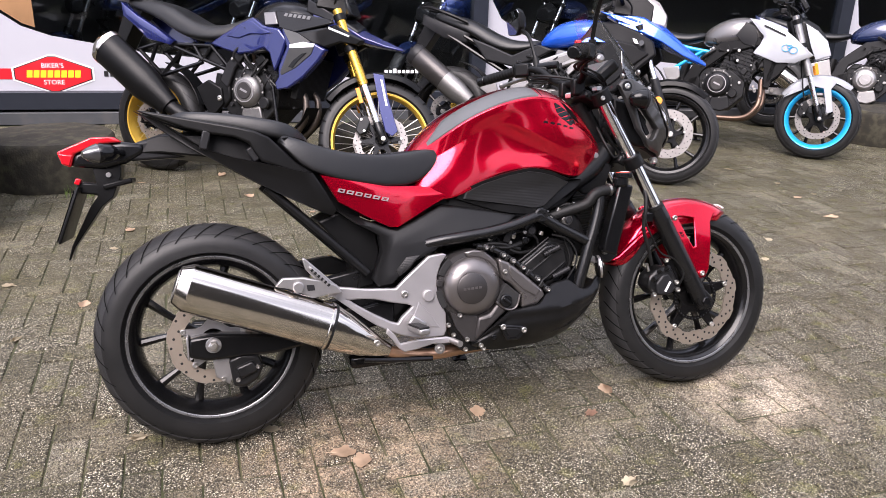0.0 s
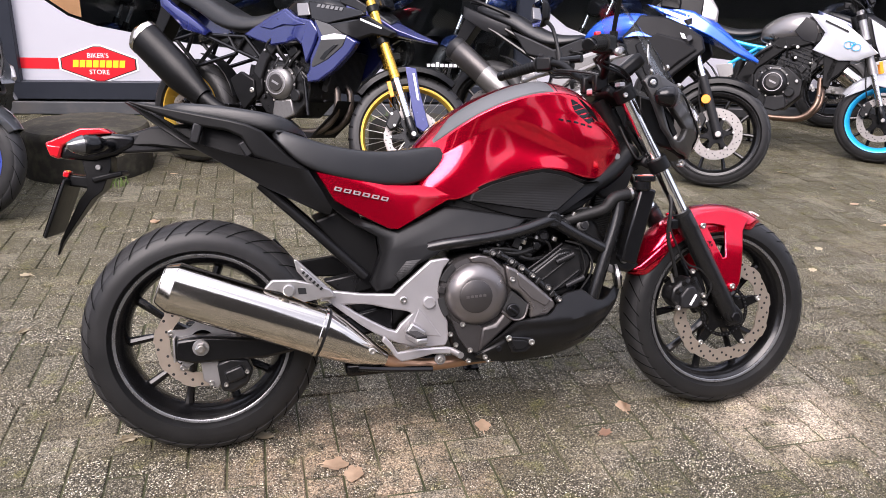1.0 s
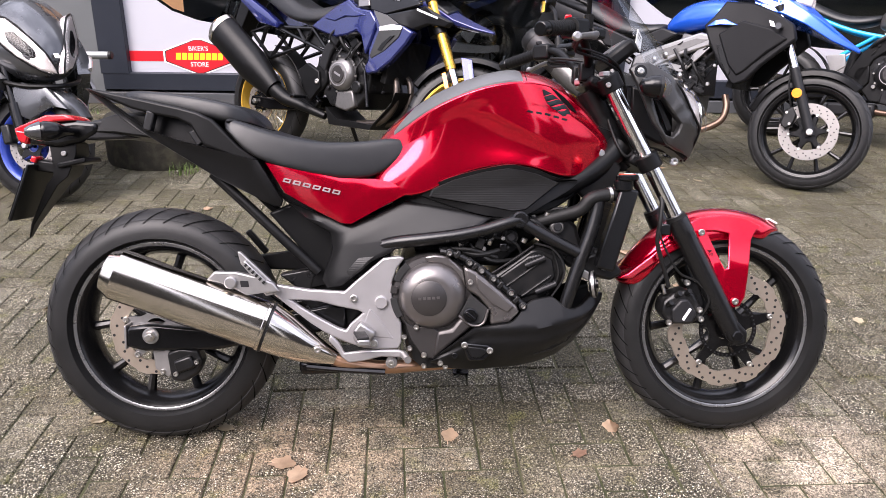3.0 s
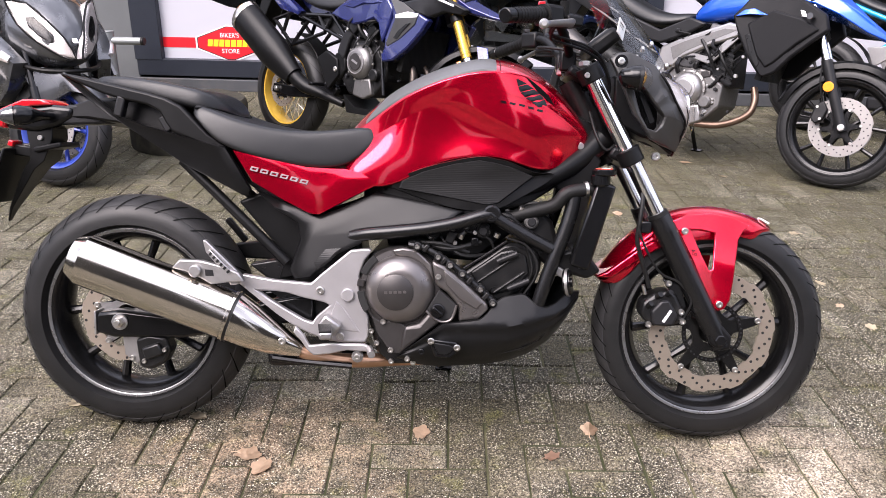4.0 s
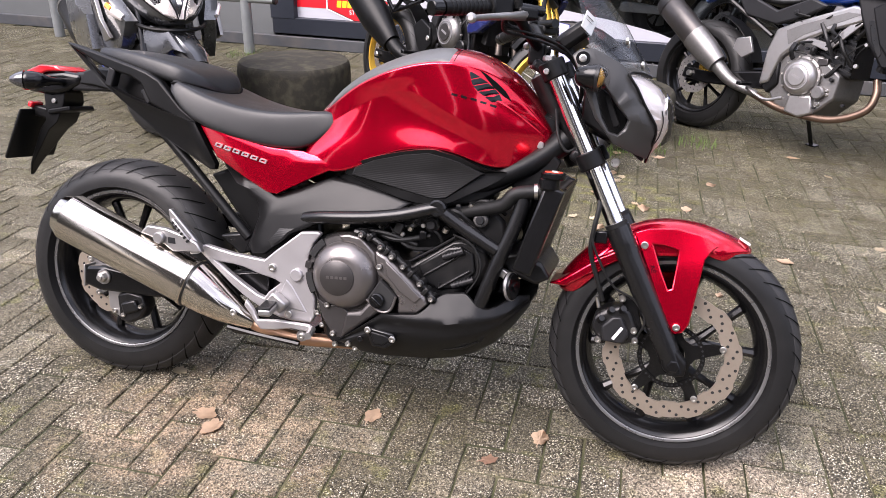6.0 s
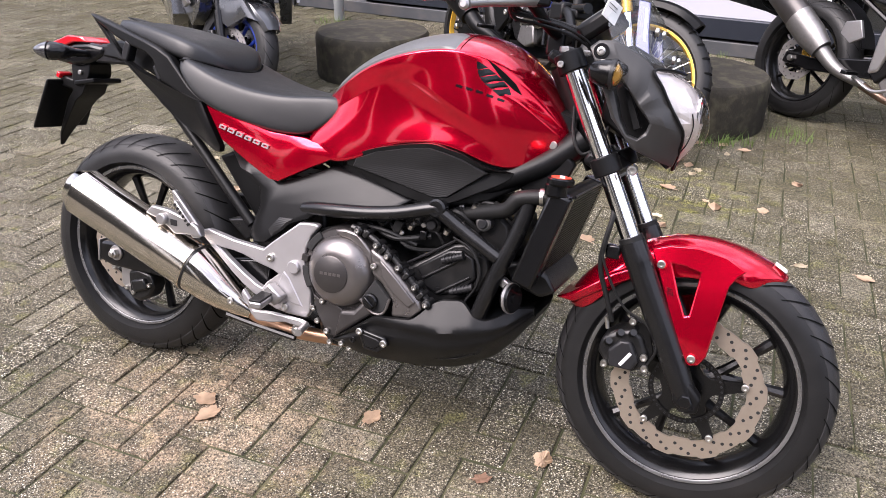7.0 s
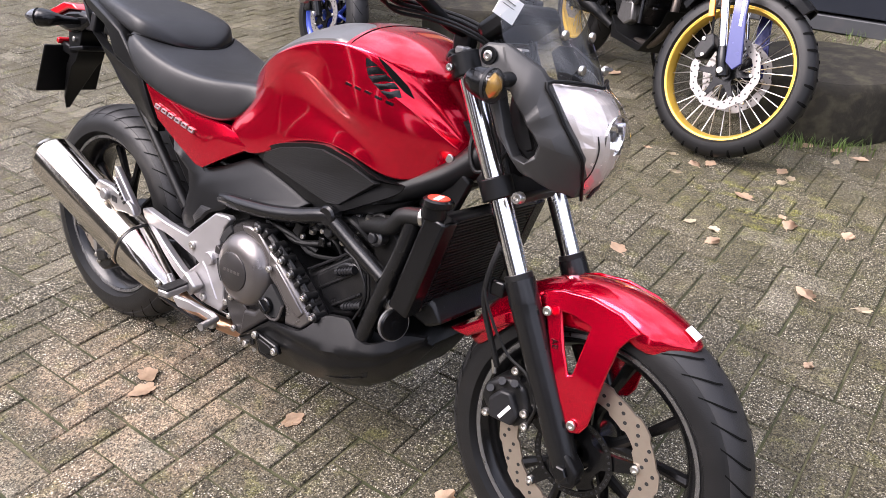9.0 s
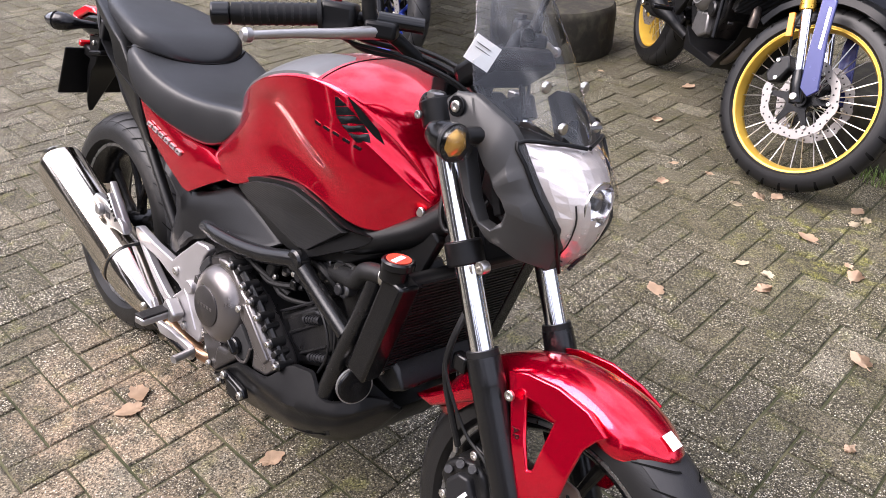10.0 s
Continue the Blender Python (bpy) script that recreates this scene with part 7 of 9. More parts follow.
    for x, zt, w, zl in ((-0.26, 1.06, 0.08, 1.02), (-0.10, 1.06, 0.12, 0.98), (0.08, 1.04, 0.13, 0.93), (0.20, 0.99, 0.14, 0.86), (0.34, 0.93, 0.15, 0.83), (0.48, 0.92, 0.14, 0.83), (0.62, 0.96, 0.11, 0.87), (0.74, 1.02, 0.07, 0.95)):
        st.append((x, [(0, zt), (w * 0.5, zt), (w * 0.88, zt - 0.015), (w, zl + 0.02), (w * 0.95, zl), (w * 0.4, zl - 0.01)]))
    part("seat", loft(halves(st)), SEAT, b, "black stepped seat", sub=2)
    part("rear_rack", plate([(-0.32, 1.06), (-0.12, 1.07), (-0.10, 1.05), (-0.30, 1.03)], 0.11, 0.22), BLACKPL, b, bevel=0.008)
    st = [(1.14, [(0, 1.10), (0.10, 1.07), (0.11, 1.00), (0, 0.97)]), (1.28, [(0, 1.03), (0.10, 1.00), (0.11, 0.95), (0, 0.90)]), (1.45, [(0, 0.945), (0.085, 0.915), (0.07, 0.885), (0, 0.875)]), (1.58, [(0, 0.90), (0.05, 0.88), (0.045, 0.868), (0, 0.86)]), (1.67, [(0, 0.872), (0.015, 0.866), (0.012, 0.858), (0, 0.855)])]
    part("beak", loft(halves(st)), NAVY, b, "deep blue beak", bevel=0.004)
    part("beak_top", loft(halves([(1.10, [(0, 1.13), (0.11, 1.10), (0.115, 1.03), (0, 1.02)]), (1.26, [(0, 1.06), (0.10, 1.03), (0.105, 0.985), (0, 0.98)]), (1.42, [(0, 0.975), (0.08, 0.945), (0.08, 0.925), (0, 0.92)])])), BLACKGL, b, bevel=0.006)
    part("headlamp", box((1.30, 0, 1.09), (0.06, 0.12, 0.16), (0, -25, 0)), BLACKGL, b, bevel=0.01)
    part("nose", loft(halves([(1.16, [(0, 1.22), (0.09, 1.20), (0.12, 1.06), (0, 1.02)]), (1.27, [(0, 1.17), (0.07, 1.15), (0.09, 1.05), (0, 1.0)]), (1.33, [(0, 1.12), (0.05, 1.10), (0.06, 1.02), (0, 1.0)])])), BLACKPL, b, bevel=0.008)
    part("windscreen", loft([[(1.20 - 0.08 * abs(u) ** 2 - 0.10 * v, u * 0.12, 1.18 + 0.2 * v) for u in np.linspace(-1, 1, 9)] for v in (0, 0.5, 1.0)], False, False), SMOKE, b, "smoked windscreen").visible_shadow = False
    sl = silencer(b, (-0.25, -0.225, 0.740), (0.22, -0.180, 0.415), 0.088, (BLACKPL, STEEL))
    part("mid_pipe", tube([(0.16, -0.18, 0.455), (0.30, -0.165, 0.375), (0.42, -0.14, 0.345), (0.60, -0.10, 0.30)], [0.05, 0.045, 0.032, 0.022], 12), BLACKPL, b)
    both("engine_bar", lambda sg: rod((0.93, -sg * 0.15, 0.60), (0.98, -sg * 0.16, 0.40), 0.01), BLACKGL, b)
    part("footpeg", box((0.48, -0.22, 0.40), (0.035, 0.10, 0.02)), BLACKGL, b, bevel=0.004)
    part("rear_mudguard", plate([(-0.40, 0.62), (-0.26, 1.0), (-0.12, 0.98), (-0.20, 0.88), (-0.34, 0.62)], 0.06, 0.12), BLACKPL, b, bevel=0.006)
    stand(b, 0.58)
    return b


def adventure_blue():
    wb, R = 1.53, 0.318
    b = empty("motorcycle", parked((2.917, 2.330), wb), "bright blue and grey adventure touring motorcycle on its side stand", "motorcycle", "parked motorcycles")
    rear_end(b, 0.318, 0.15, (RIM, RIM, RIM), 5, False, BLACKGL, PALEDISC)
    before = set(b.children)
    fw = wheel("front_wheel", b, (wb, 0, R), R, 0.11, 0.252, 0.075, (RIM, RIM, RIM), 5, False, 22, n=56, label="black cast front wheel")
    for sg in (1, -1):
        brake_disc(fw, (wb, -sg * 0.058, R), 0.155, 0.10, 0.005, 6, PALEDISC, 1, holes=48)
    part("wheel_nut", disc((wb + 0.01, -0.125, R), 0.018, 0.012), BOLT, b)
    mudguard(b, wb, R, 52, 165, BLACKPL, 0.068, 0.035, "black plastic front mudguard")
    front_end(b, wb, R, (1.25, 0, 0.97), GREYPL, GREYPL, False, 0.1)
    both("fork_reflector", lambda sg: disc((1.435, -sg * 0.128, 0.515), 0.027, 0.012, "y", 20), AMBER, b, "round amber reflector")
    cockpit(b, (1.13, 1.10), 0.40, 0.05, False)
    steer(b, before, wb, R, (1.25, 0, 0.97), 10)
    engine_lump(b, 0.70, 0.42, DULL, ALU, [(1.05, 0.05, 0.47), (1.075, 0.07, 0.40), (1.06, 0.09, 0.32), (0.96, 0.11, 0.255), (0.84, 0.12, 0.23), (0.62, 0.12, 0.235), (0.45, 0.13, 0.28)], True, 9)
    both("frame_beam", slab([(0.476, 0.520), (0.500, 0.640), (0.618, 0.700), (0.879, 0.806), (0.984, 0.790), (0.984, 0.749), (0.789, 0.668), (0.645, 0.590), (0.565, 0.501), (0.533, 0.360), (0.480, 0.340)], 0.165, 0.05), ALU, b, "silver alloy frame beam", 0.012)
    both("beam_groove", slab([(0.560, 0.640), (0.640, 0.682), (0.860, 0.770), (0.940, 0.770), (0.800, 0.700), (0.660, 0.630), (0.590, 0.570)], 0.1665, 0.006), DULL, b, "", 0.002)
    both("frame_brace", slab([(0.654, 0.602), (0.699, 0.622), (0.792, 0.612), (0.908, 0.737), (0.949, 0.726), (0.826, 0.585), (0.800, 0.570)], 0.158, 0.02), ALU, b, "", 0.004)
    shroud_w = lambda x, z: 0.216 - 0.55 * max(0, z - 0.86) - 0.25 * max(0, x - 1.30)  # noqa: E731
    both("shroud", slab([(0.908, 0.839), (0.945, 0.890), (0.986, 0.985), (1.139, 0.985), (1.267, 0.940), (1.380, 0.880), (1.410, 0.800), (1.340, 0.730), (1.262, 0.650), (1.195, 0.560), (1.150, 0.535), (1.107, 0.541), (1.025, 0.634), (0.950, 0.754)], shroud_w, 0.05), SHROUD, b, "dark grey radiator shroud", 0.012)
    both("shroud_fold", slab([(1.000, 0.800), (1.120, 0.880), (1.270, 0.850), (1.370, 0.800), (1.280, 0.720), (1.180, 0.610), (1.140, 0.580), (1.080, 0.640)], lambda x, z: shroud_w(x, z) + 0.010, 0.02), SHROUD, b, "", 0.010)
    both("vent", slab([(1.000, 0.740), (1.025, 0.750), (1.105, 0.600), (1.095, 0.575), (1.040, 0.650)], lambda x, z: shroud_w(x, z) + 0.004, 0.012), ENGINE, b, "", 0.003)
    both("vent_window", slab([(0.925, 0.834), (1.000, 0.850), (1.100, 0.852), (1.017, 0.884), (0.966, 0.872)], lambda x, z: shroud_w(x, z) + 0.004, 0.01), BLUE, b, "", 0.003)
    both("beak_side", slab([(1.014, 1.050), (1.208, 1.022), (1.381, 0.980), (1.489, 0.923), (1.580, 0.864), (1.656, 0.772), (1.575, 0.805), (1.433, 0.874), (1.272, 0.944), (1.108, 1.008)], lambda x, z: max(0.015, 0.150 - 0.26 * max(0, x - 1.14)), 0.03), BLUE, b, "metallic blue beak side", 0.006)
    both("emblem_bar", slab([(1.255, 0.890), (1.280, 0.885), (1.300, 0.855), (1.275, 0.858)], lambda x, z: shroud_w(x, z) + 0.010, 0.008), WHITE, b, "", 0.001)
    st = []
    for x, zt, w, zl in ((0.62, 0.86, 0.09, 0.80), (0.70, 0.95, 0.13, 0.81), (0.80, 0.995, 0.16, 0.82), (0.93, 1.015, 0.175, 0.85), (1.05, 1.0, 0.17, 0.87), (1.16, 0.97, 0.13, 0.86)):
        st.append((x, [(0, zt), (w * 0.5, zt - 0.005), (w * 0.85, zt - 0.035), (w, (zt + zl) / 2), (w * 1.0, zl), (w * 0.5, zl - 0.02)]))
    part("fuel_tank", loft(halves(st)), BLUE, b, "metallic blue fuel tank", sub=2)
    st = []
    for x, zt, w, zl in ((-0.18, 1.0, 0.09, 0.95), (0.0, 0.985, 0.125, 0.90), (0.15, 0.955, 0.135, 0.86), (0.25, 0.90, 0.14, 0.80), (0.40, 0.845, 0.15, 0.755), (0.52, 0.835, 0.13, 0.765), (0.64, 0.86, 0.09, 0.81)):
        st.append((x, [(0, zt), (w * 0.5, zt), (w * 0.88, zt - 0.015), (w, zl + 0.02), (w * 0.95, zl), (w * 0.4, zl - 0.01)]))
    part("seat", loft(halves(st)), SEAT, b, "black stepped seat", sub=2)
    both("side_panel", slab([(0.160, 0.830), (0.300, 0.790), (0.465, 0.735), (0.640, 0.818), (0.740, 0.790), (0.620, 0.715), (0.481, 0.660), (0.280, 0.690)], 0.150, 0.04), GREYPL, b, "dark grey side panel", 0.010)
    both("tail_panel", swell([(-0.22, 0.97), (0.0, 0.90), (0.14, 0.86), (0.12, 0.80), (-0.05, 0.82), (-0.22, 0.90)], 0.125, 0.006), GREYPL, b)
    both("grab_rail", lambda sg: tube([(0.12, -sg * 0.13, 0.93), (0.0, -sg * 0.16, 0.97), (-0.15, -sg * 0.15, 1.01), (-0.26, -sg * 0.06, 1.02)], 0.012, 8), BLACKPL, b)
    both("subframe_tube", lambda sg: rod((0.46, -sg * 0.12, 0.60), (-0.02, -sg * 0.12, 0.84), 0.014, 8), BLACKGL, b)
    both("subframe_tube", lambda sg: rod((0.46, -sg * 0.12, 0.68), (0.10, -sg * 0.12, 0.84), 0.014, 8), BLACKGL, b)
    st = [(1.14, [(0, 1.12), (0.11, 1.05), (0.15, 0.96), (0, 0.90)]), (1.30, [(0, 1.07), (0.105, 1.02), (0.13, 0.935), (0, 0.88)]), (1.42, [(0, 0.99), (0.085, 0.955), (0.10, 0.89), (0, 0.85)]), (1.56, [(0, 0.88), (0.05, 0.855), (0.055, 0.815), (0, 0.80)]), (1.70, [(0, 0.785), (0.014, 0.778), (0.012, 0.765), (0, 0.76)])]
    part("beak", loft(halves(st)), BLUE, b, "metallic blue beak", bevel=0.005)
    both("beak_stripe", slab([(1.150, 1.020), (1.300, 0.985), (1.440, 0.920), (1.560, 0.840), (1.540, 0.835), (1.420, 0.900), (1.290, 0.955), (1.150, 1.000)], lambda x, z: max(0.018, 0.1525 - 0.26 * max(0, x - 1.14)), 0.02), WHITE, b, "pale stripe", 0.002)
    part("headlamp", loft(halves([(1.24, [(0, 1.20), (0.07, 1.17), (0.08, 1.03), (0, 1.0)]), (1.36, [(0, 1.14), (0.055, 1.11), (0.065, 1.0), (0, 0.97)]), (1.42, [(0, 1.06), (0.03, 1.05), (0.04, 0.99), (0, 0.965)])])), REFLECTOR, b, "tall stacked headlamp", bevel=0.006)
    part("nose", loft(halves([(1.10, [(0, 1.24), (0.10, 1.20), (0.15, 1.04), (0, 1.0)]), (1.24, [(0, 1.20), (0.075, 1.18), (0.10, 1.03), (0, 1.0)]), (1.34, [(0, 1.13), (0.06, 1.11), (0.078, 1.0), (0, 0.98)])])), BLACKPL, b, bevel=0.008)
    part("windscreen", loft([[(1.19 - 0.09 * abs(u) ** 2 - 0.14 * v, u * 0.14, 1.18 + 0.24 * v) for u in np.linspace(-1, 1, 9)] for v in (0, 0.5, 1.0)], False, False), SMOKE, b, "smoked windscreen").visible_shadow = False
    both("indicator", lambda sg: tube([(1.30, -sg * 0.12, 0.87), (1.32, -sg * 0.19, 0.86), (1.32, -sg * 0.25, 0.86)], [0.010, 0.012, 0.017], 10, 4), SMOKED, b, "clear-lens indicator")
    silencer(b, (-0.22, -0.20, 0.69), (0.20, -0.165, 0.40), 0.062, (CASE, GREYPL, DULL), True)
    part("mid_pipe", tube([(0.16, -0.165, 0.42), (0.28, -0.15, 0.335), (0.38, -0.14, 0.30), (0.47, -0.13, 0.28)], [0.045, 0.036, 0.026, 0.02], 10), DULL, b)
    part("hanger", plate([(0.28, 0.56), (0.36, 0.58), (0.40, 0.50), (0.34, 0.46), (0.27, 0.50)], 0.17, 0.02), ALU, b, bevel=0.004)
    part("rear_caliper", box((0.09, -0.10, 0.36), (0.09, 0.04, 0.05)), GOLD, b, bevel=0.008)
    part("footpeg", box((0.43, -0.22, 0.33), (0.035, 0.10, 0.02)), BLACKGL, b, bevel=0.004)
    part("brake_pedal", tube([(0.42, -0.17, 0.31), (0.55, -0.18, 0.27), (0.66, -0.19, 0.30)], 0.009, 8), ALU, b)
    part("rear_mudguard", plate([(-0.36, 0.60), (-0.22, 0.94), (-0.08, 0.92), (-0.14, 0.86), (-0.30, 0.60)], 0.055, 0.11), BLACKPL, b, bevel=0.006)
    part("radiator", box((1.12, 0, 0.64), (0.04, 0.32, 0.26), (0, 12, 0)), RADFIN, b, bevel=0.004)
    stand(b, 0.62)
    return b


def naked_white():
    wb, R = 1.465, 0.300
    b = empty("motorcycle", parked((4.50, 2.74), wb), "white and silver naked motorcycle with a bright cyan front wheel", "motorcycle", "parked motorcycles")
    rear_end(b, 0.316, 0.18, (RIM, RIM, RIM), 5, False, BLACKGL, STEEL, 0.14)
    fw = wheel("front_wheel", b, (wb, 0, R), R, 0.12, 0.228, 0.09, (CYAN, CYAN, RIM), 5, False, 22, n=56, label="cyan-rimmed front wheel")
    for sg in (1, -1):
        brake_disc(fw, (wb, -sg * 0.062, R), 0.155, 0.112, 0.005, 5, PALEDISC, 1, holes=42)
    mudguard(b, wb, R, 50, 150, WHITEPT, 0.066, 0.025, "white front mudguard")
    both("mudguard_stay", slab([(1.20, 0.43), (1.24, 0.47), (1.32, 0.585), (1.46, 0.61), (1.56, 0.585), (1.52, 0.52), (1.56, 0.36), (1.52, 0.34), (1.47, 0.52), (1.36, 0.54), (1.33, 0.50)], 0.095, 0.02), WHITEPT, b, "", 0.004)
    front_end(b, wb, R, (1.205, 0, 1.0), ALU, BLACKGL, True, 0.1)
    both("fork_reflector", slab([(1.375, 0.69), (1.395, 0.70), (1.42, 0.62), (1.40, 0.61)], 0.135, 0.012), AMBER, b, "amber fork reflector", 0.002)
    engine_lump(b, 0.72, 0.49, ENGINE, GREYPL, [(1.03, 0.10, 0.55), (1.04, 0.12, 0.42), (1.02, 0.14, 0.33), (0.94, 0.14, 0.255), (0.76, 0.12, 0.24), (0.6, 0.1, 0.25)], seed=14)
    part("header_pipe", tube([(1.03, -0.04, 0.55), (1.06, -0.05, 0.42), (1.04, -0.07, 0.33), (0.95, -0.08, 0.25), (0.76, -0.08, 0.235)], 0.02, 10), BROWNPIPE, b)
    st = []
    for x, zt, w, zl in ((0.56, 0.88, 0.07, 0.80), (0.63, 0.94, 0.11, 0.79), (0.72, 0.99, 0.14, 0.79), (0.83, 1.015, 0.155, 0.82), (0.95, 1.0, 0.15, 0.83), (1.05, 0.97, 0.11, 0.84)):
        st.append((x, [(0, zt), (w * 0.5, zt - 0.005), (w * 0.85, zt - 0.035), (w, (zt + zl) / 2), (w, zl), (w * 0.5, zl - 0.02)]))
    part("fuel_tank", loft(halves(st)), SILVER, b, "silver fuel tank", sub=2)
    both("tank_panel", swell([(0.86, 0.96), (0.93, 0.93), (0.96, 0.85), (0.95, 0.78), (0.86, 0.80), (0.80, 0.86)], 0.152, 0.006), GREYPL, b)
    both("shroud", swell([(0.88, 0.985), (0.98, 0.975), (1.10, 0.945), (1.22, 0.86), (1.36, 0.745), (1.24, 0.685), (1.12, 0.675), (0.94, 0.735), (0.98, 0.80), (1.0, 0.86)], 0.165, 0.01, 0.04), WHITEPT, b, "white tank shroud")
    for dx, dz, rr in ((0.0, 0.0, 0.030), (0.050, -0.012, 0.030), (0.025, 0.010, 0.016)):
        both("shroud_print", lambda sg, dx=dx, dz=dz, rr=rr: tube([(1.165 + dx + rr * math.cos(a), -sg * 0.182, 0.785 + dz + 0.8 * rr * math.sin(a)) for a in (2 * math.pi * k / 12 for k in range(13))], 0.0022, 6, 1), CYAN, b, "thin cyan ring print")
    both("letter_bar", slab([(0.99, 0.945), (1.15, 0.88), (1.15, 0.868), (0.99, 0.933)], 0.184, 0.01), GREYPL, b)
    both("radiator_side", slab([(1.02, 0.72), (1.10, 0.68), (1.20, 0.68), (1.14, 0.58), (1.05, 0.50)], 0.15, 0.04), BLACKPL, b, "", 0.006)
    part("radiator", box((1.09, 0, 0.62), (0.04, 0.30, 0.26), (0, 10, 0)), RADFIN, b, bevel=0.004)
    both("subframe", lambda sg: tube([(0.66, -sg * 0.12, 0.72), (0.40, -sg * 0.11, 0.76), (0.10, -sg * 0.09, 0.86)], 0.016, 10), CYAN, b, "cyan tubular subframe")
    both("subframe", lambda sg: tube([(0.58, -sg * 0.12, 0.73), (0.40, -sg * 0.12, 0.60), (0.36, -sg * 0.12, 0.56)], 0.014, 10), CYAN, b)
    both("main_frame", slab([(0.44, 0.46), (0.52, 0.62), (0.70, 0.80), (0.98, 0.86), (1.0, 0.80), (0.76, 0.72), (0.60, 0.58), (0.54, 0.42)], 0.15, 0.04), BLACKPL, b, "", 0.01)
    both("hanger", slab([(0.30, 0.58), (0.42, 0.60), (0.44, 0.52), (0.36, 0.46)], 0.16, 0.02), ALU, b, "", 0.004)
    st = []
    for x, zt, w, zl in ((-0.10, 1.0, 0.06, 0.95), (0.05, 0.975, 0.10, 0.91), (0.18, 0.92, 0.12, 0.85), (0.34, 0.855, 0.13, 0.79), (0.48, 0.86, 0.12, 0.79), (0.60, 0.885, 0.07, 0.84)):
        st.append((x, [(0, zt), (w * 0.5, zt), (w * 0.88, zt - 0.015), (w, zl + 0.02), (w * 0.95, zl), (w * 0.4, zl - 0.01)]))
    part("seat", loft(halves(st)), SEAT, b, "black seat", sub=2)
    both("tail_cowl", swell([(-0.20, 1.0), (0.0, 0.93), (0.14, 0.86), (0.10, 0.82), (-0.05, 0.86), (-0.20, 0.94)], 0.10, 0.006), SILVER, b)
    part("headlamp", loft(halves([(1.24, [(0, 1.04), (0.08, 1.0), (0.09, 0.80), (0, 0.74)]), (1.36, [(0, 0.98), (0.07, 0.95), (0.075, 0.78), (0, 0.73)]), (1.43, [(0, 0.90), (0.04, 0.88), (0.045, 0.77), (0, 0.74)])])), GREYPL, b, "stacked headlamp in a dark shell", bevel=0.008)
    both("headlamp_side", swell([(1.27, 0.98), (1.36, 0.93), (1.44, 0.86), (1.48, 0.76), (1.38, 0.72), (1.33, 0.82)], 0.098, 0.004, 0.02), WHITEPT, b, "white headlamp side")
    part("fly_screen", loft([[(1.29 - 0.05 * abs(u) ** 2 - 0.08 * v, u * 0.09, 1.02 + 0.10 * v) for u in np.linspace(-1, 1, 7)] for v in (0, 1.0)], False, False), SMOKE, b)
    part("silencer_box", box((0.52, -0.08, 0.24), (0.30, 0.16, 0.09), (0, -4, 0)), GREYPL, b, bevel=0.02)
    part("rear_mudguard", plate([(-0.34, 0.60), (-0.18, 0.94), (-0.06, 0.92), (-0.12, 0.86), (-0.28, 0.60)], 0.05, 0.10), BLACKPL, b, bevel=0.006)
    cockpit(b, (1.16, 1.05), 0.38, 0.04, False)
    stand(b, 0.55)
    return b


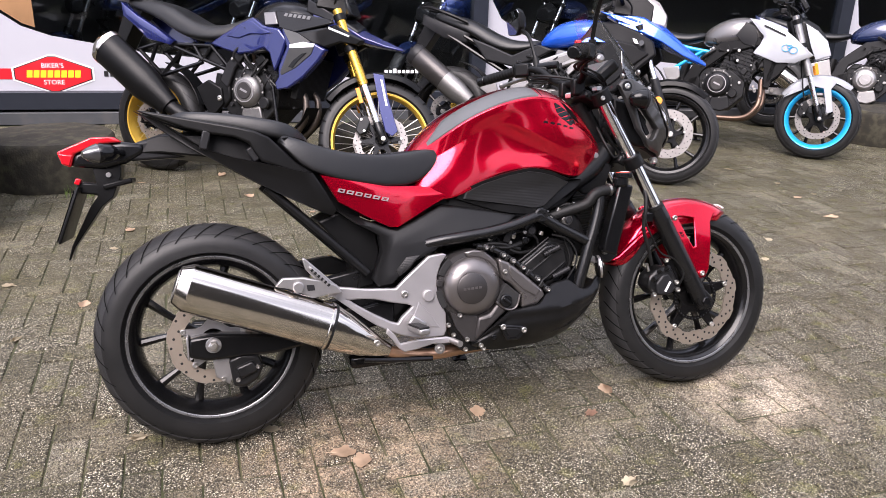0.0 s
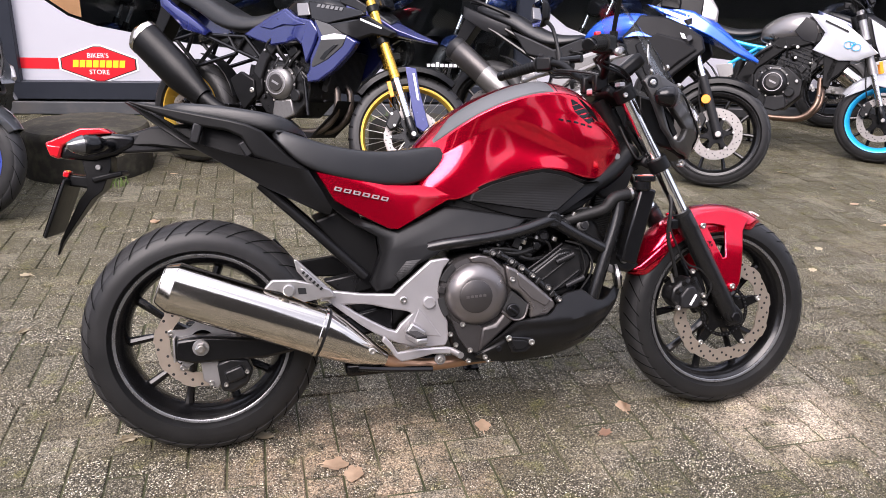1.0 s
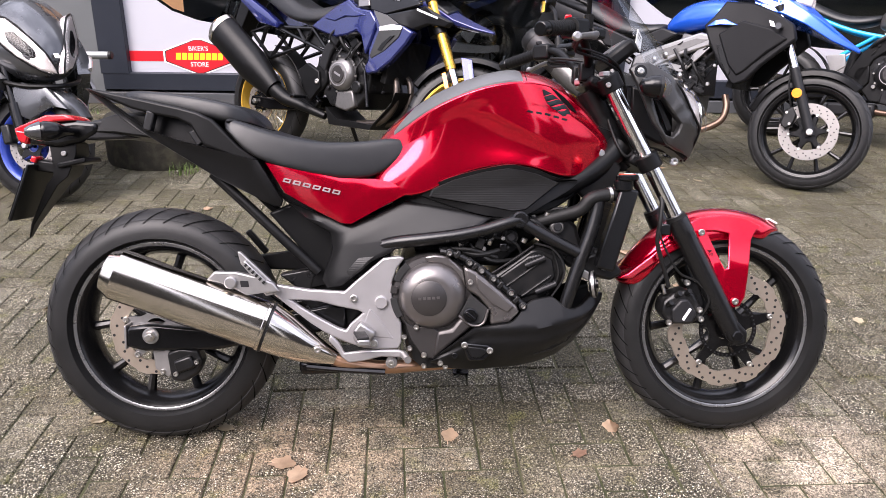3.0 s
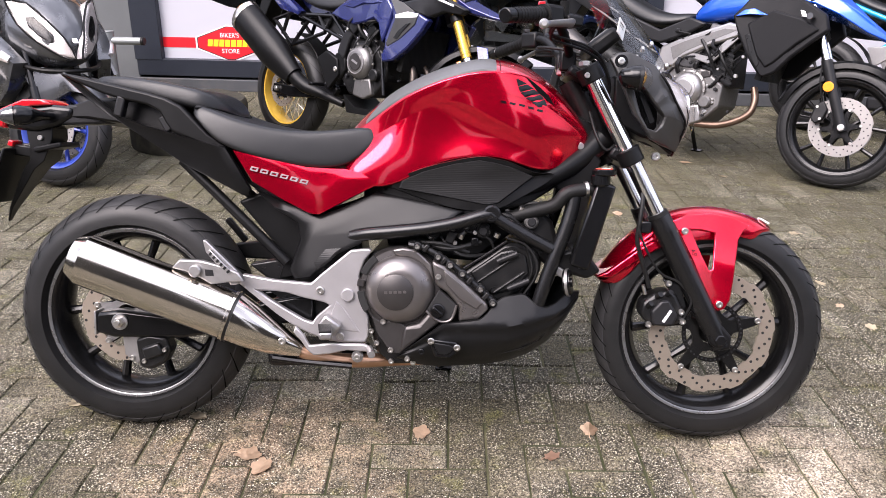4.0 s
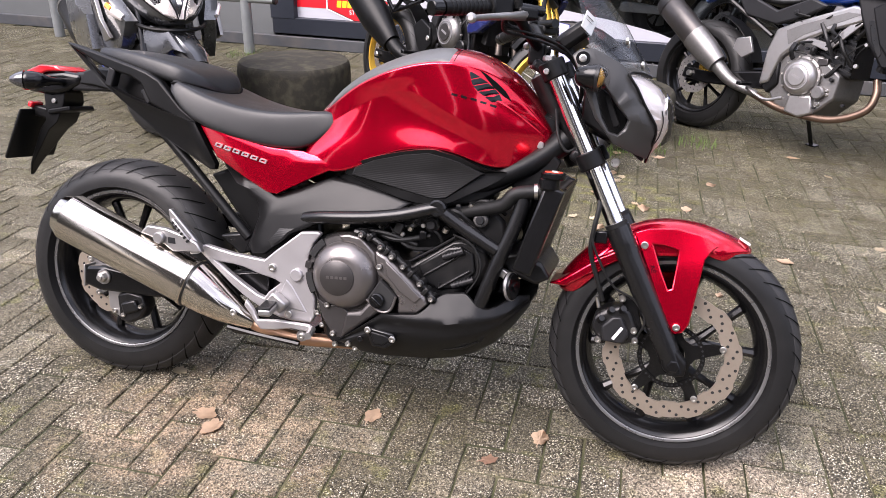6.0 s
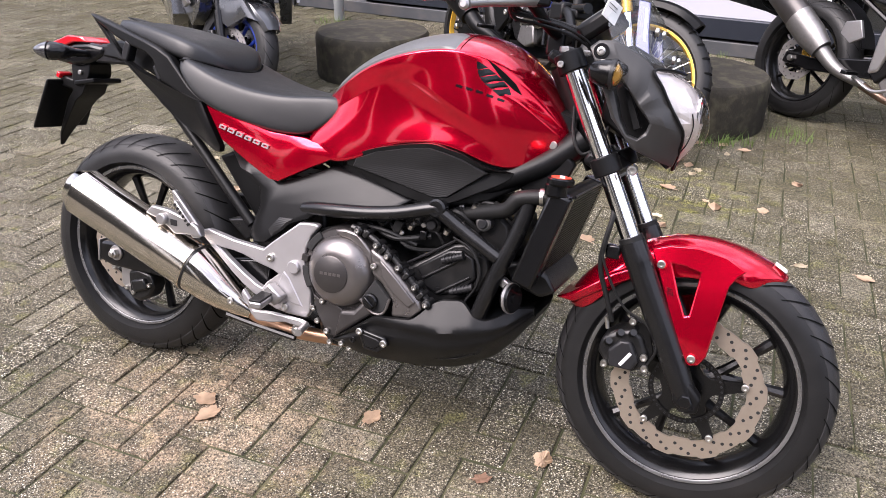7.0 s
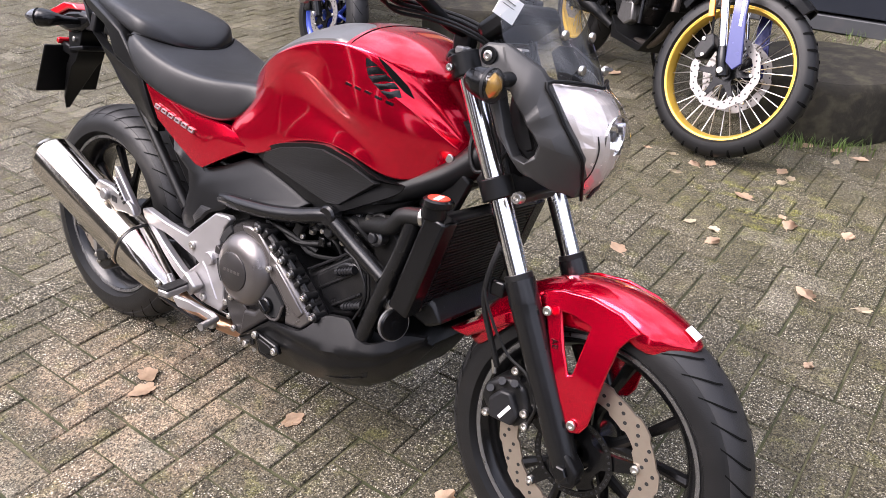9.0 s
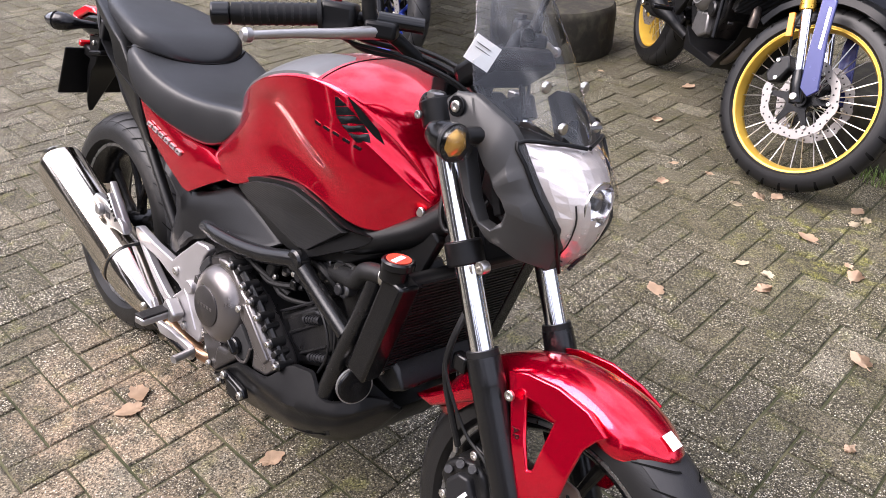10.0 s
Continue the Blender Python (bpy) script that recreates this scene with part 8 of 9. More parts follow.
def naked_navy(front, label):
    wb, R = 1.46, 0.300
    b = empty("motorcycle", parked(front, wb), label, "motorcycle", "parked motorcycles")
    rear_end(b, 0.316, 0.18, (RIM, RIM, RIM), 5, False, ALU, STEEL, 0.14)
    fw = wheel("front_wheel", b, (wb, 0, R), R, 0.12, 0.228, 0.09, (RIM, LIP, RIM), 5, False, 22, n=48)
    for sg in (1, -1):
        brake_disc(fw, (wb, -sg * 0.062, R), 0.155, 0.112, 0.005, 5, PALEDISC, 1, holes=30)
    mudguard(b, wb, R, 50, 150, DARKNAVY, 0.066, 0.025)
    front_end(b, wb, R, (1.19, 0, 0.98), BLACKGL, BLACKGL, False, 0.1)
    engine_lump(b, 0.72, 0.47, ENGINE, ALU, [(1.03, 0.10, 0.55), (1.04, 0.12, 0.42), (0.98, 0.13, 0.28), (0.76, 0.12, 0.22), (0.5, 0.12, 0.24)], seed=21)
    st = []
    for x, zt, w, zl in ((0.56, 0.86, 0.07, 0.79), (0.66, 0.95, 0.12, 0.79), (0.80, 1.0, 0.15, 0.80), (0.94, 0.99, 0.15, 0.82), (1.06, 0.94, 0.11, 0.82)):
        st.append((x, [(0, zt), (w * 0.5, zt - 0.005), (w * 0.85, zt - 0.035), (w, (zt + zl) / 2), (w, zl), (w * 0.5, zl - 0.02)]))
    part("fuel_tank", loft(halves(st)), DARKNAVY, b, "navy fuel tank", sub=2)
    st = []
    for x, zt, w, zl in ((-0.18, 0.98, 0.07, 0.93), (0.05, 0.93, 0.12, 0.86), (0.25, 0.86, 0.13, 0.79), (0.45, 0.84, 0.12, 0.78), (0.58, 0.87, 0.07, 0.82)):
        st.append((x, [(0, zt), (w * 0.5, zt), (w * 0.88, zt - 0.015), (w, zl + 0.02), (w * 0.95, zl), (w * 0.4, zl - 0.01)]))
    part("seat", loft(halves(st)), SEAT, b, "black seat", sub=2)
    both("tail_cowl", swell([(-0.24, 0.96), (0.0, 0.88), (0.22, 0.80), (0.40, 0.76), (0.30, 0.72), (0.0, 0.80), (-0.22, 0.90)], 0.115, 0.008), DARKNAVY, b, "navy tail cowl")
    both("main_frame", slab([(0.44, 0.44), (0.50, 0.62), (0.68, 0.78), (0.98, 0.84), (1.0, 0.78), (0.76, 0.70), (0.58, 0.58), (0.54, 0.42)], 0.15, 0.04), GREYPL, b, "", 0.01)
    both("hanger", slab([(0.24, 0.56), (0.42, 0.62), (0.46, 0.48), (0.36, 0.40)], 0.16, 0.02), ALU, b, "", 0.004)
    part("headlamp", loft(halves([(1.26, [(0, 0.98), (0.09, 0.94), (0.09, 0.82), (0, 0.78)]), (1.36, [(0, 0.93), (0.07, 0.90), (0.07, 0.82), (0, 0.79)])])), GREYPL, b, bevel=0.01)
    silencer(b, (-0.12, -0.19, 0.56), (0.30, -0.16, 0.30), 0.055, (STEEL, BLACKPL))
    cockpit(b, (1.14, 1.03), 0.38, 0.04, False)
    stand(b, 0.55)
    return b


def scooter_grey():
    wb, R = 1.58, 0.29
    b = empty("scooter", parked((-1.20, 2.27), wb, 3.0, -45.0), "dark grey maxi scooter with twin headlamps and blue wheel rims", "scooter", "parked motorcycles")
    before = set(b.children)
    fw = wheel("front_wheel", b, (wb, 0, R), R, 0.12, 0.200, 0.085, (BLUERIM, BLUERIM, BLUERIM), 5, False, 22, n=56, label="blue-rimmed front wheel")
    for sg in (1, -1):
        brake_disc(fw, (wb, -sg * 0.06, R), 0.13, 0.09, 0.005, 5, PALEDISC, 1, holes=36)
    for sg in (1, -1):
        part("fork_stanchion", rod((1.36, -sg * 0.10, 0.80), (1.50, -sg * 0.10, 0.45), 0.02, 14), BLACKGL, b)
        part("fork_tube", tube([(1.485, -sg * 0.10, 0.49), (1.53, -sg * 0.10, 0.38), (1.585, -sg * 0.10, 0.28)], [0.028, 0.029, 0.026], 12, 3), BLACKGL, b)
        part("brake_caliper", box((1.46, -sg * 0.085, 0.33), (0.05, 0.05, 0.10), (0, -20, 0)), ENGINE, b, bevel=0.01)
        part("axle_bolt", disc((1.585, -sg * 0.13, 0.29), 0.014, 0.02), BOLT, b)
    mudguard(b, wb, R, 35, 150, GUNMETAL, 0.085, 0.03, "grey front mudguard")
    both("mudguard_side", swell([(1.42, 0.54), (1.52, 0.60), (1.66, 0.59), (1.78, 0.50), (1.70, 0.50), (1.58, 0.42), (1.50, 0.44)], 0.10, 0.008, 0.03), GUNMETAL, b)
    steer(b, before, wb, R, (1.36, 0, 0.80), 34)
    rw = wheel("rear_wheel", b, (0, 0, R), R, 0.16, 0.200, 0.11, (BLUERIM, BLUERIM, BLUERIM), 5, False, 18, n=48)
    # front fairing: a wedge with two lamps, chin and side wings
    before = set(b.children)
    st = [(1.20, [(0, 1.18), (0.16, 1.14), (0.27, 0.98), (0.30, 0.80), (0.24, 0.66), (0, 0.62)]), (1.42, [(0, 1.10), (0.15, 1.06), (0.25, 0.94), (0.27, 0.82), (0.20, 0.70), (0, 0.66)]), (1.58, [(0, 0.99), (0.12, 0.97), (0.19, 0.89), (0.20, 0.80), (0.14, 0.72), (0, 0.68)]), (1.70, [(0, 0.87), (0.05, 0.86), (0.09, 0.82), (0.09, 0.77), (0.06, 0.73), (0, 0.71)])]
    part("front_fairing", loft(halves(st)), GUNMETAL, b, "dark grey front fairing", sub=1)
    for sg in (1, -1):
        lp = [(1.42, -sg * 0.255, 1.02), (1.52, -sg * 0.175, 1.01), (1.61, -sg * 0.105, 0.93), (1.70, -sg * 0.055, 0.85), (1.735, -sg * 0.018, 0.755), (1.69, -sg * 0.085, 0.765), (1.60, -sg * 0.175, 0.83), (1.50, -sg * 0.235, 0.91)]
        c = Vector((0, 0, 0))
        for p in lp:
            c += Vector(p) / len(lp)
        out = Vector((0.75, -sg * 0.62, 0.2)).normalized()
        part("headlamp", loft([[Vector(p) - out * 0.04 for p in lp], [Vector(p) + out * 0.0 for p in lp], [c + (Vector(p) - c) * 0.9 + out * 0.010 for p in lp]]), REFLECTOR, b, "angular headlamp", bevel=0.004)
        part("lamp_inner", loft([[c + (Vector(p) - c) * 0.55 + out * 0.006 for p in lp], [c + (Vector(p) - c) * 0.45 + out * 0.016 for p in lp]]), BLACKGL, b, bevel=0.004)
        part("headlamp_glass", loft([[c + (Vector(p) - c) * 1.02 + out * 0.004 for p in lp], [c + (Vector(p) - c) * 0.95 + out * 0.02 for p in lp]]), LENS, b)
        part("lamp_frame", tube([*lp, lp[0]], 0.006, 6, 2), BLACKPL, b)
        part("indicator", tube([(1.30, -sg * 0.36, 0.80), (1.40, -sg * 0.345, 0.77), (1.50, -sg * 0.30, 0.735)], [0.012, 0.034, 0.02], 10, 5, flat=0.6), REFLECTOR, b, "clear front indicator")
        part("indicator_bulb", tube([(1.36, -sg * 0.362, 0.785), (1.42, -sg * 0.346, 0.768)], 0.018, 8, 1), AMBER, b)
        part("side_wing", shell([(1.52, 0.72, 0.29), (1.42, 0.80, 0.34), (1.30, 0.86, 0.37), (1.12, 1.0, 0.36), (0.98, 1.06, 0.33), (1.0, 0.92, 0.36), (1.12, 0.74, 0.38), (1.20, 0.56, 0.37), (1.32, 0.48, 0.34), (1.44, 0.58, 0.31)], 0.02, 0.08, (1.0, 0.97, 0.8, 0.45), sg), GUNMETAL, b, "dark grey side fairing")
        part("wing_fin", shell([(1.42, 0.62, 0.372), (1.30, 0.70, 0.395), (1.16, 0.86, 0.405), (1.12, 0.86, 0.40), (1.20, 0.70, 0.40), (1.30, 0.58, 0.385)], 0.006, 0.02, (1.0, 0.9, 0.5), sg), SILVER, b, "pale edged fin")
        part("wing_slot", shell([(1.22, 0.64, 0.39), (1.12, 0.78, 0.405), (1.06, 0.86, 0.40), (1.08, 0.74, 0.40), (1.16, 0.60, 0.39)], 0.002, 0.02, (1.0, 0.9, 0.5), sg), BLACKPL, b)
        part("body_side", shell([(1.10, 0.62, 0.30), (0.80, 0.64, 0.30), (0.45, 0.78, 0.28), (0.10, 0.88, 0.25), (-0.25, 0.95, 0.18), (-0.22, 0.80, 0.22), (0.10, 0.62, 0.27), (0.30, 0.42, 0.28), (0.70, 0.30, 0.28), (1.05, 0.32, 0.29), (1.20, 0.44, 0.30)], 0.02, 0.10, (1.0, 0.97, 0.8, 0.5), sg), GUNMETAL, b, "dark grey body side")
        part("mirror", tube([(1.22, -sg * 0.22, 1.16), (1.26, -sg * 0.32, 1.24), (1.25, -sg * 0.40, 1.28)], [0.012, 0.012, 0.05], 10, 4, flat=0.5), BLACKPL, b)
    part("fairing_emblem", box((1.705, 0, 0.84), (0.004, 0.03, 0.03), (0, -48, 0)), CHROME, b, bevel=0.001)
    face = Matrix.Translation((0, 0.08, -0.085)) @ Matrix.Diagonal((1, 0.85, 1, 1))
    part("windscreen", loft([[(1.38 - 0.10 * abs(u) ** 2 - 0.24 * v, u * (0.20 - 0.04 * v), 1.10 + 0.40 * v) for u in np.linspace(-1, 1, 9)] for v in (0, 0.5, 1.0)], False, False), SMOKE, b, "smoked windscreen").visible_shadow = False
    for o in b.children:
        if o not in before and not o.name.startswith("body_side"):
            o.matrix_basis = face
    part("chin_dark", loft(halves([(1.24, [(0, 0.66), (0.22, 0.66), (0.22, 0.46), (0, 0.42)]), (1.34, [(0, 0.66), (0.20, 0.68), (0.20, 0.52), (0, 0.50)])])), ENGINE, b, bevel=0.01)
    part("horn", disc((1.40, 0.03, 0.62), 0.05, 0.03, "x", 20), BLACKGL, b)
    part("nose_lip", tube([(1.46, -0.25, 0.71), (1.60, -0.16, 0.69), (1.69, 0, 0.69), (1.60, 0.16, 0.69), (1.46, 0.25, 0.71)], 0.012, 8), BLACKPL, b).matrix_basis = face
    st = []
    for x, zt, w, zl in ((-0.24, 1.0, 0.10, 0.93), (0.0, 1.0, 0.17, 0.90), (0.22, 0.97, 0.19, 0.86), (0.32, 0.86, 0.19, 0.78), (0.60, 0.80, 0.18, 0.72), (0.80, 0.82, 0.12, 0.74)):
        st.append((x, [(0, zt), (w * 0.5, zt), (w * 0.88, zt - 0.015), (w, zl + 0.02), (w * 0.95, zl), (w * 0.4, zl - 0.01)]))
    part("seat", loft(halves(st)), SEAT, b, "black two-step seat", sub=2)
    part("tunnel", loft(halves([(0.3, [(0, 0.7), (0.2, 0.66), (0.2, 0.25), (0, 0.22)]), (1.25, [(0, 0.7), (0.2, 0.66), (0.2, 0.3), (0, 0.26)])])), BLACKPL, b, bevel=0.02)
    part("engine_unit", box((0.22, 0.05, 0.34), (0.5, 0.22, 0.2), (0, -5, 0)), ENGINE, b, bevel=0.03)
    silencer(b, (-0.22, -0.22, 0.50), (0.40, -0.20, 0.30), 0.07, (BLACKPL, STEEL))
    part("handlebar", tube([(1.04, -0.36, 1.14), (1.12, -0.2, 1.15), (1.16, 0, 1.13), (1.12, 0.2, 1.15), (1.04, 0.36, 1.14)], 0.016, 10), BLACKPL, b)
    part("centre_stand", tube([(0.45, 0.14, 0.30), (0.40, 0.18, 0.14), (0.38, 0.20, 0.02)], 0.013, 8), BLACKGL, b)
    return b


adventure_navy()
adventure_blue()
naked_white()
naked_navy((6.15, 2.95), "navy blue naked motorcycle parked last in the row")
scooter_grey()
# bikes on show inside, seen dimly through the glass
for q, (at, head) in enumerate((((1.6, 6.4), -150.0), ((3.1, 6.2), -140.0), ((4.6, 6.3), -150.0), ((0.2, 6.8), -150.0))):
    inside = naked_navy((0, 0), "dark motorcycle on show inside the shop") if q == 0 else copy_thing(inside, Matrix.Identity(4))
    inside.matrix_world = pose(at[0], at[1], 0.012, 0, 0, head) @ pose(0, 0, 0, -8, 0, 0)


# ---- the shop front, seen behind the row of bikes: x along the front, y into the shop ----
SHOP = pose(0, 4.86, 0, 0, 0, -6)
FRAME = material("anthracite_window_frame", (0.022, 0.026, 0.036), 0.4, 0.3, 0.1, 12)
PLINTH = material("dark_plinth", (0.05, 0.053, 0.058), 0.6, 0, 0.25, 6, 0.2, 120, dirt=0.4)
FILM = material("white_window_film", (0.43, 0.43, 0.47), 0.45, 0, 0.03, 3)
REDFILM = material("red_window_film", (0.62, 0.012, 0.02), 0.4, 0, 0.04, 5)
YELLOWFILM = material("yellow_print", (0.85, 0.62, 0.02), 0.4, 0, 0.03, 5)
BLACKFILM = material("black_print", (0.015, 0.015, 0.015), 0.4)
WALLGREY = material("grey_wall_panel", (0.10, 0.106, 0.108), 0.6, 0, 0.15, 4, 0.2, 60)
GALV = material("galvanised_steel", (0.27, 0.285, 0.285), 0.5, 0.6, 0.25, 14, 0.15, 200)
CONCRETE = material("weathered_concrete", (0.022, 0.019, 0.012), 0.9, 0, 0.8, 16, 1.0, 90, dirt=0.9, dirt_col=(0.060, 0.056, 0.034))
WOODPIC = material("brown_printed_film", (0.30, 0.16, 0.07), 0.5, 0, 0.5, 4)
INWALL = material("shop_inner_wall", (0.16, 0.15, 0.14), 0.8, 0, 0.2, 1.5)
INFLOOR = material("shop_floor", (0.10, 0.095, 0.09), 0.5, 0, 0.2, 2)
GLASS = clear("window_glass", (0.80, 0.84, 0.86), 0.01, 0.05)


def placed(name, bm, mat, m, label="", category="", kind="", group="", bevel=0.0, smooth=True, parent=None):
    ob = part(name, bm, mat, parent, "", smooth, bevel)
    if parent is None:
        ob.matrix_world = m
    return tagged(ob, label, category, group, kind)


def shop_front():
    s = SHOP
    placed("plinth", box((2.5, 0.05, 0.05), (19.0, 0.16, 0.10)), PLINTH, s, "dark plinth under the shop windows", "plinth", "structure", bevel=0.006)
    # three wide window bays, split by posts; the first begins beside the grey wall
    left = -1.75
    posts = [left + 0.06, 2.48, 6.06, 10.5]
    fr = placed("window_frame", box((4.4, 0.03, 0.19), (12.4, 0.10, 0.14)), FRAME, s, "dark anthracite shop window frame", "window frame", "structure", bevel=0.004)
    placed("top_rail", box((4.4, 0.03, 2.55), (12.4, 0.10, 0.16)), FRAME, s, parent=fr, bevel=0.004)
    for x in posts:
        placed("mullion", box((x, 0.03, 1.36), (0.13 if x > left + 0.1 else 0.24, 0.11, 2.22)), FRAME, s, parent=fr, bevel=0.004)
    for k, (a, b) in enumerate(zip(posts, posts[1:])):
        w = placed("window_%d" % (k + 1), box(((a + b) / 2, 0.045, 1.36), (b - a - 0.10, 0.008, 2.2)), GLASS, s, "large clear shop window pane", "window", "structure", smooth=False)
        w.visible_shadow = False
    # film on the first pane: white field under a wave, red band, lozenge sign
    y = 0.034
    wave = [(1.75, 0.262), (1.55, 0.33), (1.2, 0.40), (0.66, 0.48), (0.1, 0.53), (-0.255, 0.565), (-0.63, 0.63), (-0.97, 0.69), (-1.17, 0.76), (-1.34, 0.88), (-1.45, 1.06), (-1.58, 1.36)]
    fm = placed("window_film", plate([(-1.58, 0.262), *wave], -y, 0.002), FILM, s, "white wave-shaped film across a shop window", "window film", "structure", smooth=False)
    for shift, edge in ((4.02, 2.55), (7.60, 6.13)):
        field = [(x + shift, z) for x, z in wave if x + shift > edge + 0.02 and x + shift < edge + 3.40]
        top = 1.36 if shift > 5 else 1.10
        placed("window_film", plate([(edge, 0.262), (field[0][0], 0.262), *field, (edge, top)] if field[0][1] > 0.27 else [(edge, 0.262), *field, (edge, top)], -y, 0.002), FILM, s, "white wave-shaped film across a shop window", "window film", "structure", smooth=False)
    placed("red_band", plate([(-1.58, 0.352), (-1.10, 0.352), (-1.10, 0.436), (-1.58, 0.436)], -y + 0.002, 0.002), REDFILM, s, parent=fm, smooth=False)
    placed("brown_picture", plate([(-1.56, 1.36), (-1.44, 1.08), (-1.33, 0.90), (-1.16, 0.78), (-1.07, 0.75), (-1.07, 2.4), (-1.56, 2.4)], -y - 0.0025, 0.001), WOODPIC, s, parent=fm, smooth=False)
    def lozenge(cx, cz, a, h, c):
        return [(cx - a, cz + c), (cx - a, cz - c), (cx - a * 0.1, cz - h), (cx + a * 0.1, cz - h), (cx + a, cz - c), (cx + a, cz + c), (cx + a * 0.1, cz + h), (cx - a * 0.1, cz + h)]
    sg = placed("shop_sign", plate(lozenge(-0.98, 0.395, 0.302, 0.149, 0.050), -y + 0.004, 0.003), WHITE, s, "red lozenge shop sign with yellow band on white film", "sign", smooth=False)
    placed("sign_edge", plate(lozenge(-0.98, 0.395, 0.287, 0.137, 0.042), -y + 0.006, 0.002), BLACKFILM, s, parent=sg, smooth=False)
    placed("sign_field", plate(lozenge(-0.98, 0.395, 0.278, 0.131, 0.038), -y + 0.008, 0.002), REDFILM, s, parent=sg, smooth=False)
    for i in range(8):
        x = -1.178 + 0.0505 * i
        placed("yellow_letter_bar", plate([(x, 0.368), (x + 0.041, 0.368), (x + 0.049, 0.424), (x + 0.008, 0.424)], -y + 0.010, 0.002), YELLOWFILM, s, parent=sg, smooth=False)
    for words, z in (("BIKER'S", 0.459), ("STORE", 0.330)):
        ob = text_part("lettering", words, 0.052, (-0.98, y - 0.012, z), (1, 0, 0), (0, 0, 1), WHITE, sg)
    for i in range(7):
        x = -0.605 + 0.045 * i
        placed("dark_letter_bar", plate([(x, 0.375), (x + 0.032, 0.375), (x + 0.032, 0.405 + (0.015 if i in (0, 3) else 0)), (x, 0.405 + (0.015 if i in (0, 3) else 0))], -y + 0.004, 0.002), BLACKFILM, s, parent=fm, smooth=False)
    # white letters beside the film
    for i in range(8):
        x = 1.66 + 0.038 * i
        placed("white_letter_bar", plate([(x, 0.41), (x + 0.028, 0.41), (x + 0.028, 0.436 + (0.012 if i in (2, 7) else 0)), (x, 0.436 + (0.012 if i in (2, 7) else 0))], -y + 0.002, 0.002), WHITE, s, parent=fm, smooth=False)
    # grey wall to the side of the windows, its rail on posts, and what closes the shop
    placed("wall_west", box((-6.9, 0.16, 1.6), (10.2, 0.3, 3.2)), WALLGREY, s, "grey panelled wall beside the windows", "wall", "structure", bevel=0.01)
    placed("wall_above", box((4.4, 0.16, 3.2), (12.5, 0.3, 1.2)), WALLGREY, s, "grey wall above the shop windows", "wall", "structure")
    placed("wall_above", box((-6.9, 0.16, 3.5), (10.1, 0.3, 0.6)), WALLGREY, s, "grey upper wall", "wall", "structure")
    for x in (-3.35, -2.6):
        placed("wall_joint", box((x, 0.004, 1.6), (0.02, 0.01, 3.1)), PLINTH, s, "dark joint between wall panels", "joint", "structure")
    placed("shop_floor", box((4.4, 3.6, -0.02), (12.6, 7.0, 0.05)), INFLOOR, s, "dark shop floor behind glass", "floor", "structure")
    placed("shop_wall", box((4.4, 7.1, 1.6), (12.6, 0.2, 3.2)), INWALL, s, "dim inner wall of the shop", "wall", "structure")
    placed("shop_wall", box((-1.95, 3.6, 1.6), (0.2, 7.0, 3.2)), INWALL, s, "dim inner wall of the shop", "wall", "structure")
    placed("shop_wall", box((10.75, 3.6, 1.6), (0.2, 7.0, 3.2)), INWALL, s, "dim inner wall of the shop", "wall", "structure")
    placed("shop_ceiling", box((4.4, 3.6, 2.85), (12.6, 7.0, 0.1)), INWALL, s, "plain shop ceiling", "ceiling", "structure")


def rail():
    r = empty("guard_rail", SHOP @ pose(-1.83, -0.38, 0), "galvanised steel tube guard rail beside the wall", "guard rail")
    for x in (-2.06, 0.0):
        p = part("post", rod((x, 0, 0), (x, 0, 0.52), 0.045, 20), GALV, r, bevel=0.004)
        part("post_cap", disc((x, 0, 0.52), 0.047, 0.012, "z", 20), GALV, p)
    part("rail", tube([(-3.5, 0, 0.45), (-1.5, 0, 0.45), (0.28, 0, 0.45)], 0.03, 16), GALV, r)
    part("rail_cap", disc((0.285, 0, 0.45), 0.033, 0.03, "x", 16), RUBBER, r)


def planter(x, y, rad, h, label):
    bm = lathe([(0.0001, 0), (rad * 0.985, 0), (rad, 0.02), (rad, h - 0.05), (rad * 0.985, h - 0.015), (rad * 0.95, h), (rad * 0.6, h + 0.006), (0.0001, h + 0.008)], (0, 0, 0), "z", 64, closed=False)
    for v in bm.verts:
        k = 1 + 0.012 * noise.noise(v.co * 4.0)
        v.co.x *= k
        v.co.y *= k
        v.co.z += 0.006 * noise.noise(v.co * 6.0 + Vector((3, 1, 0))) if v.co.z > 0.05 else 0
    ob = part("concrete_block", bm, CONCRETE)
    ob.location = (x, y, 0)
    return tagged(ob, label, "concrete block", "round concrete blocks")


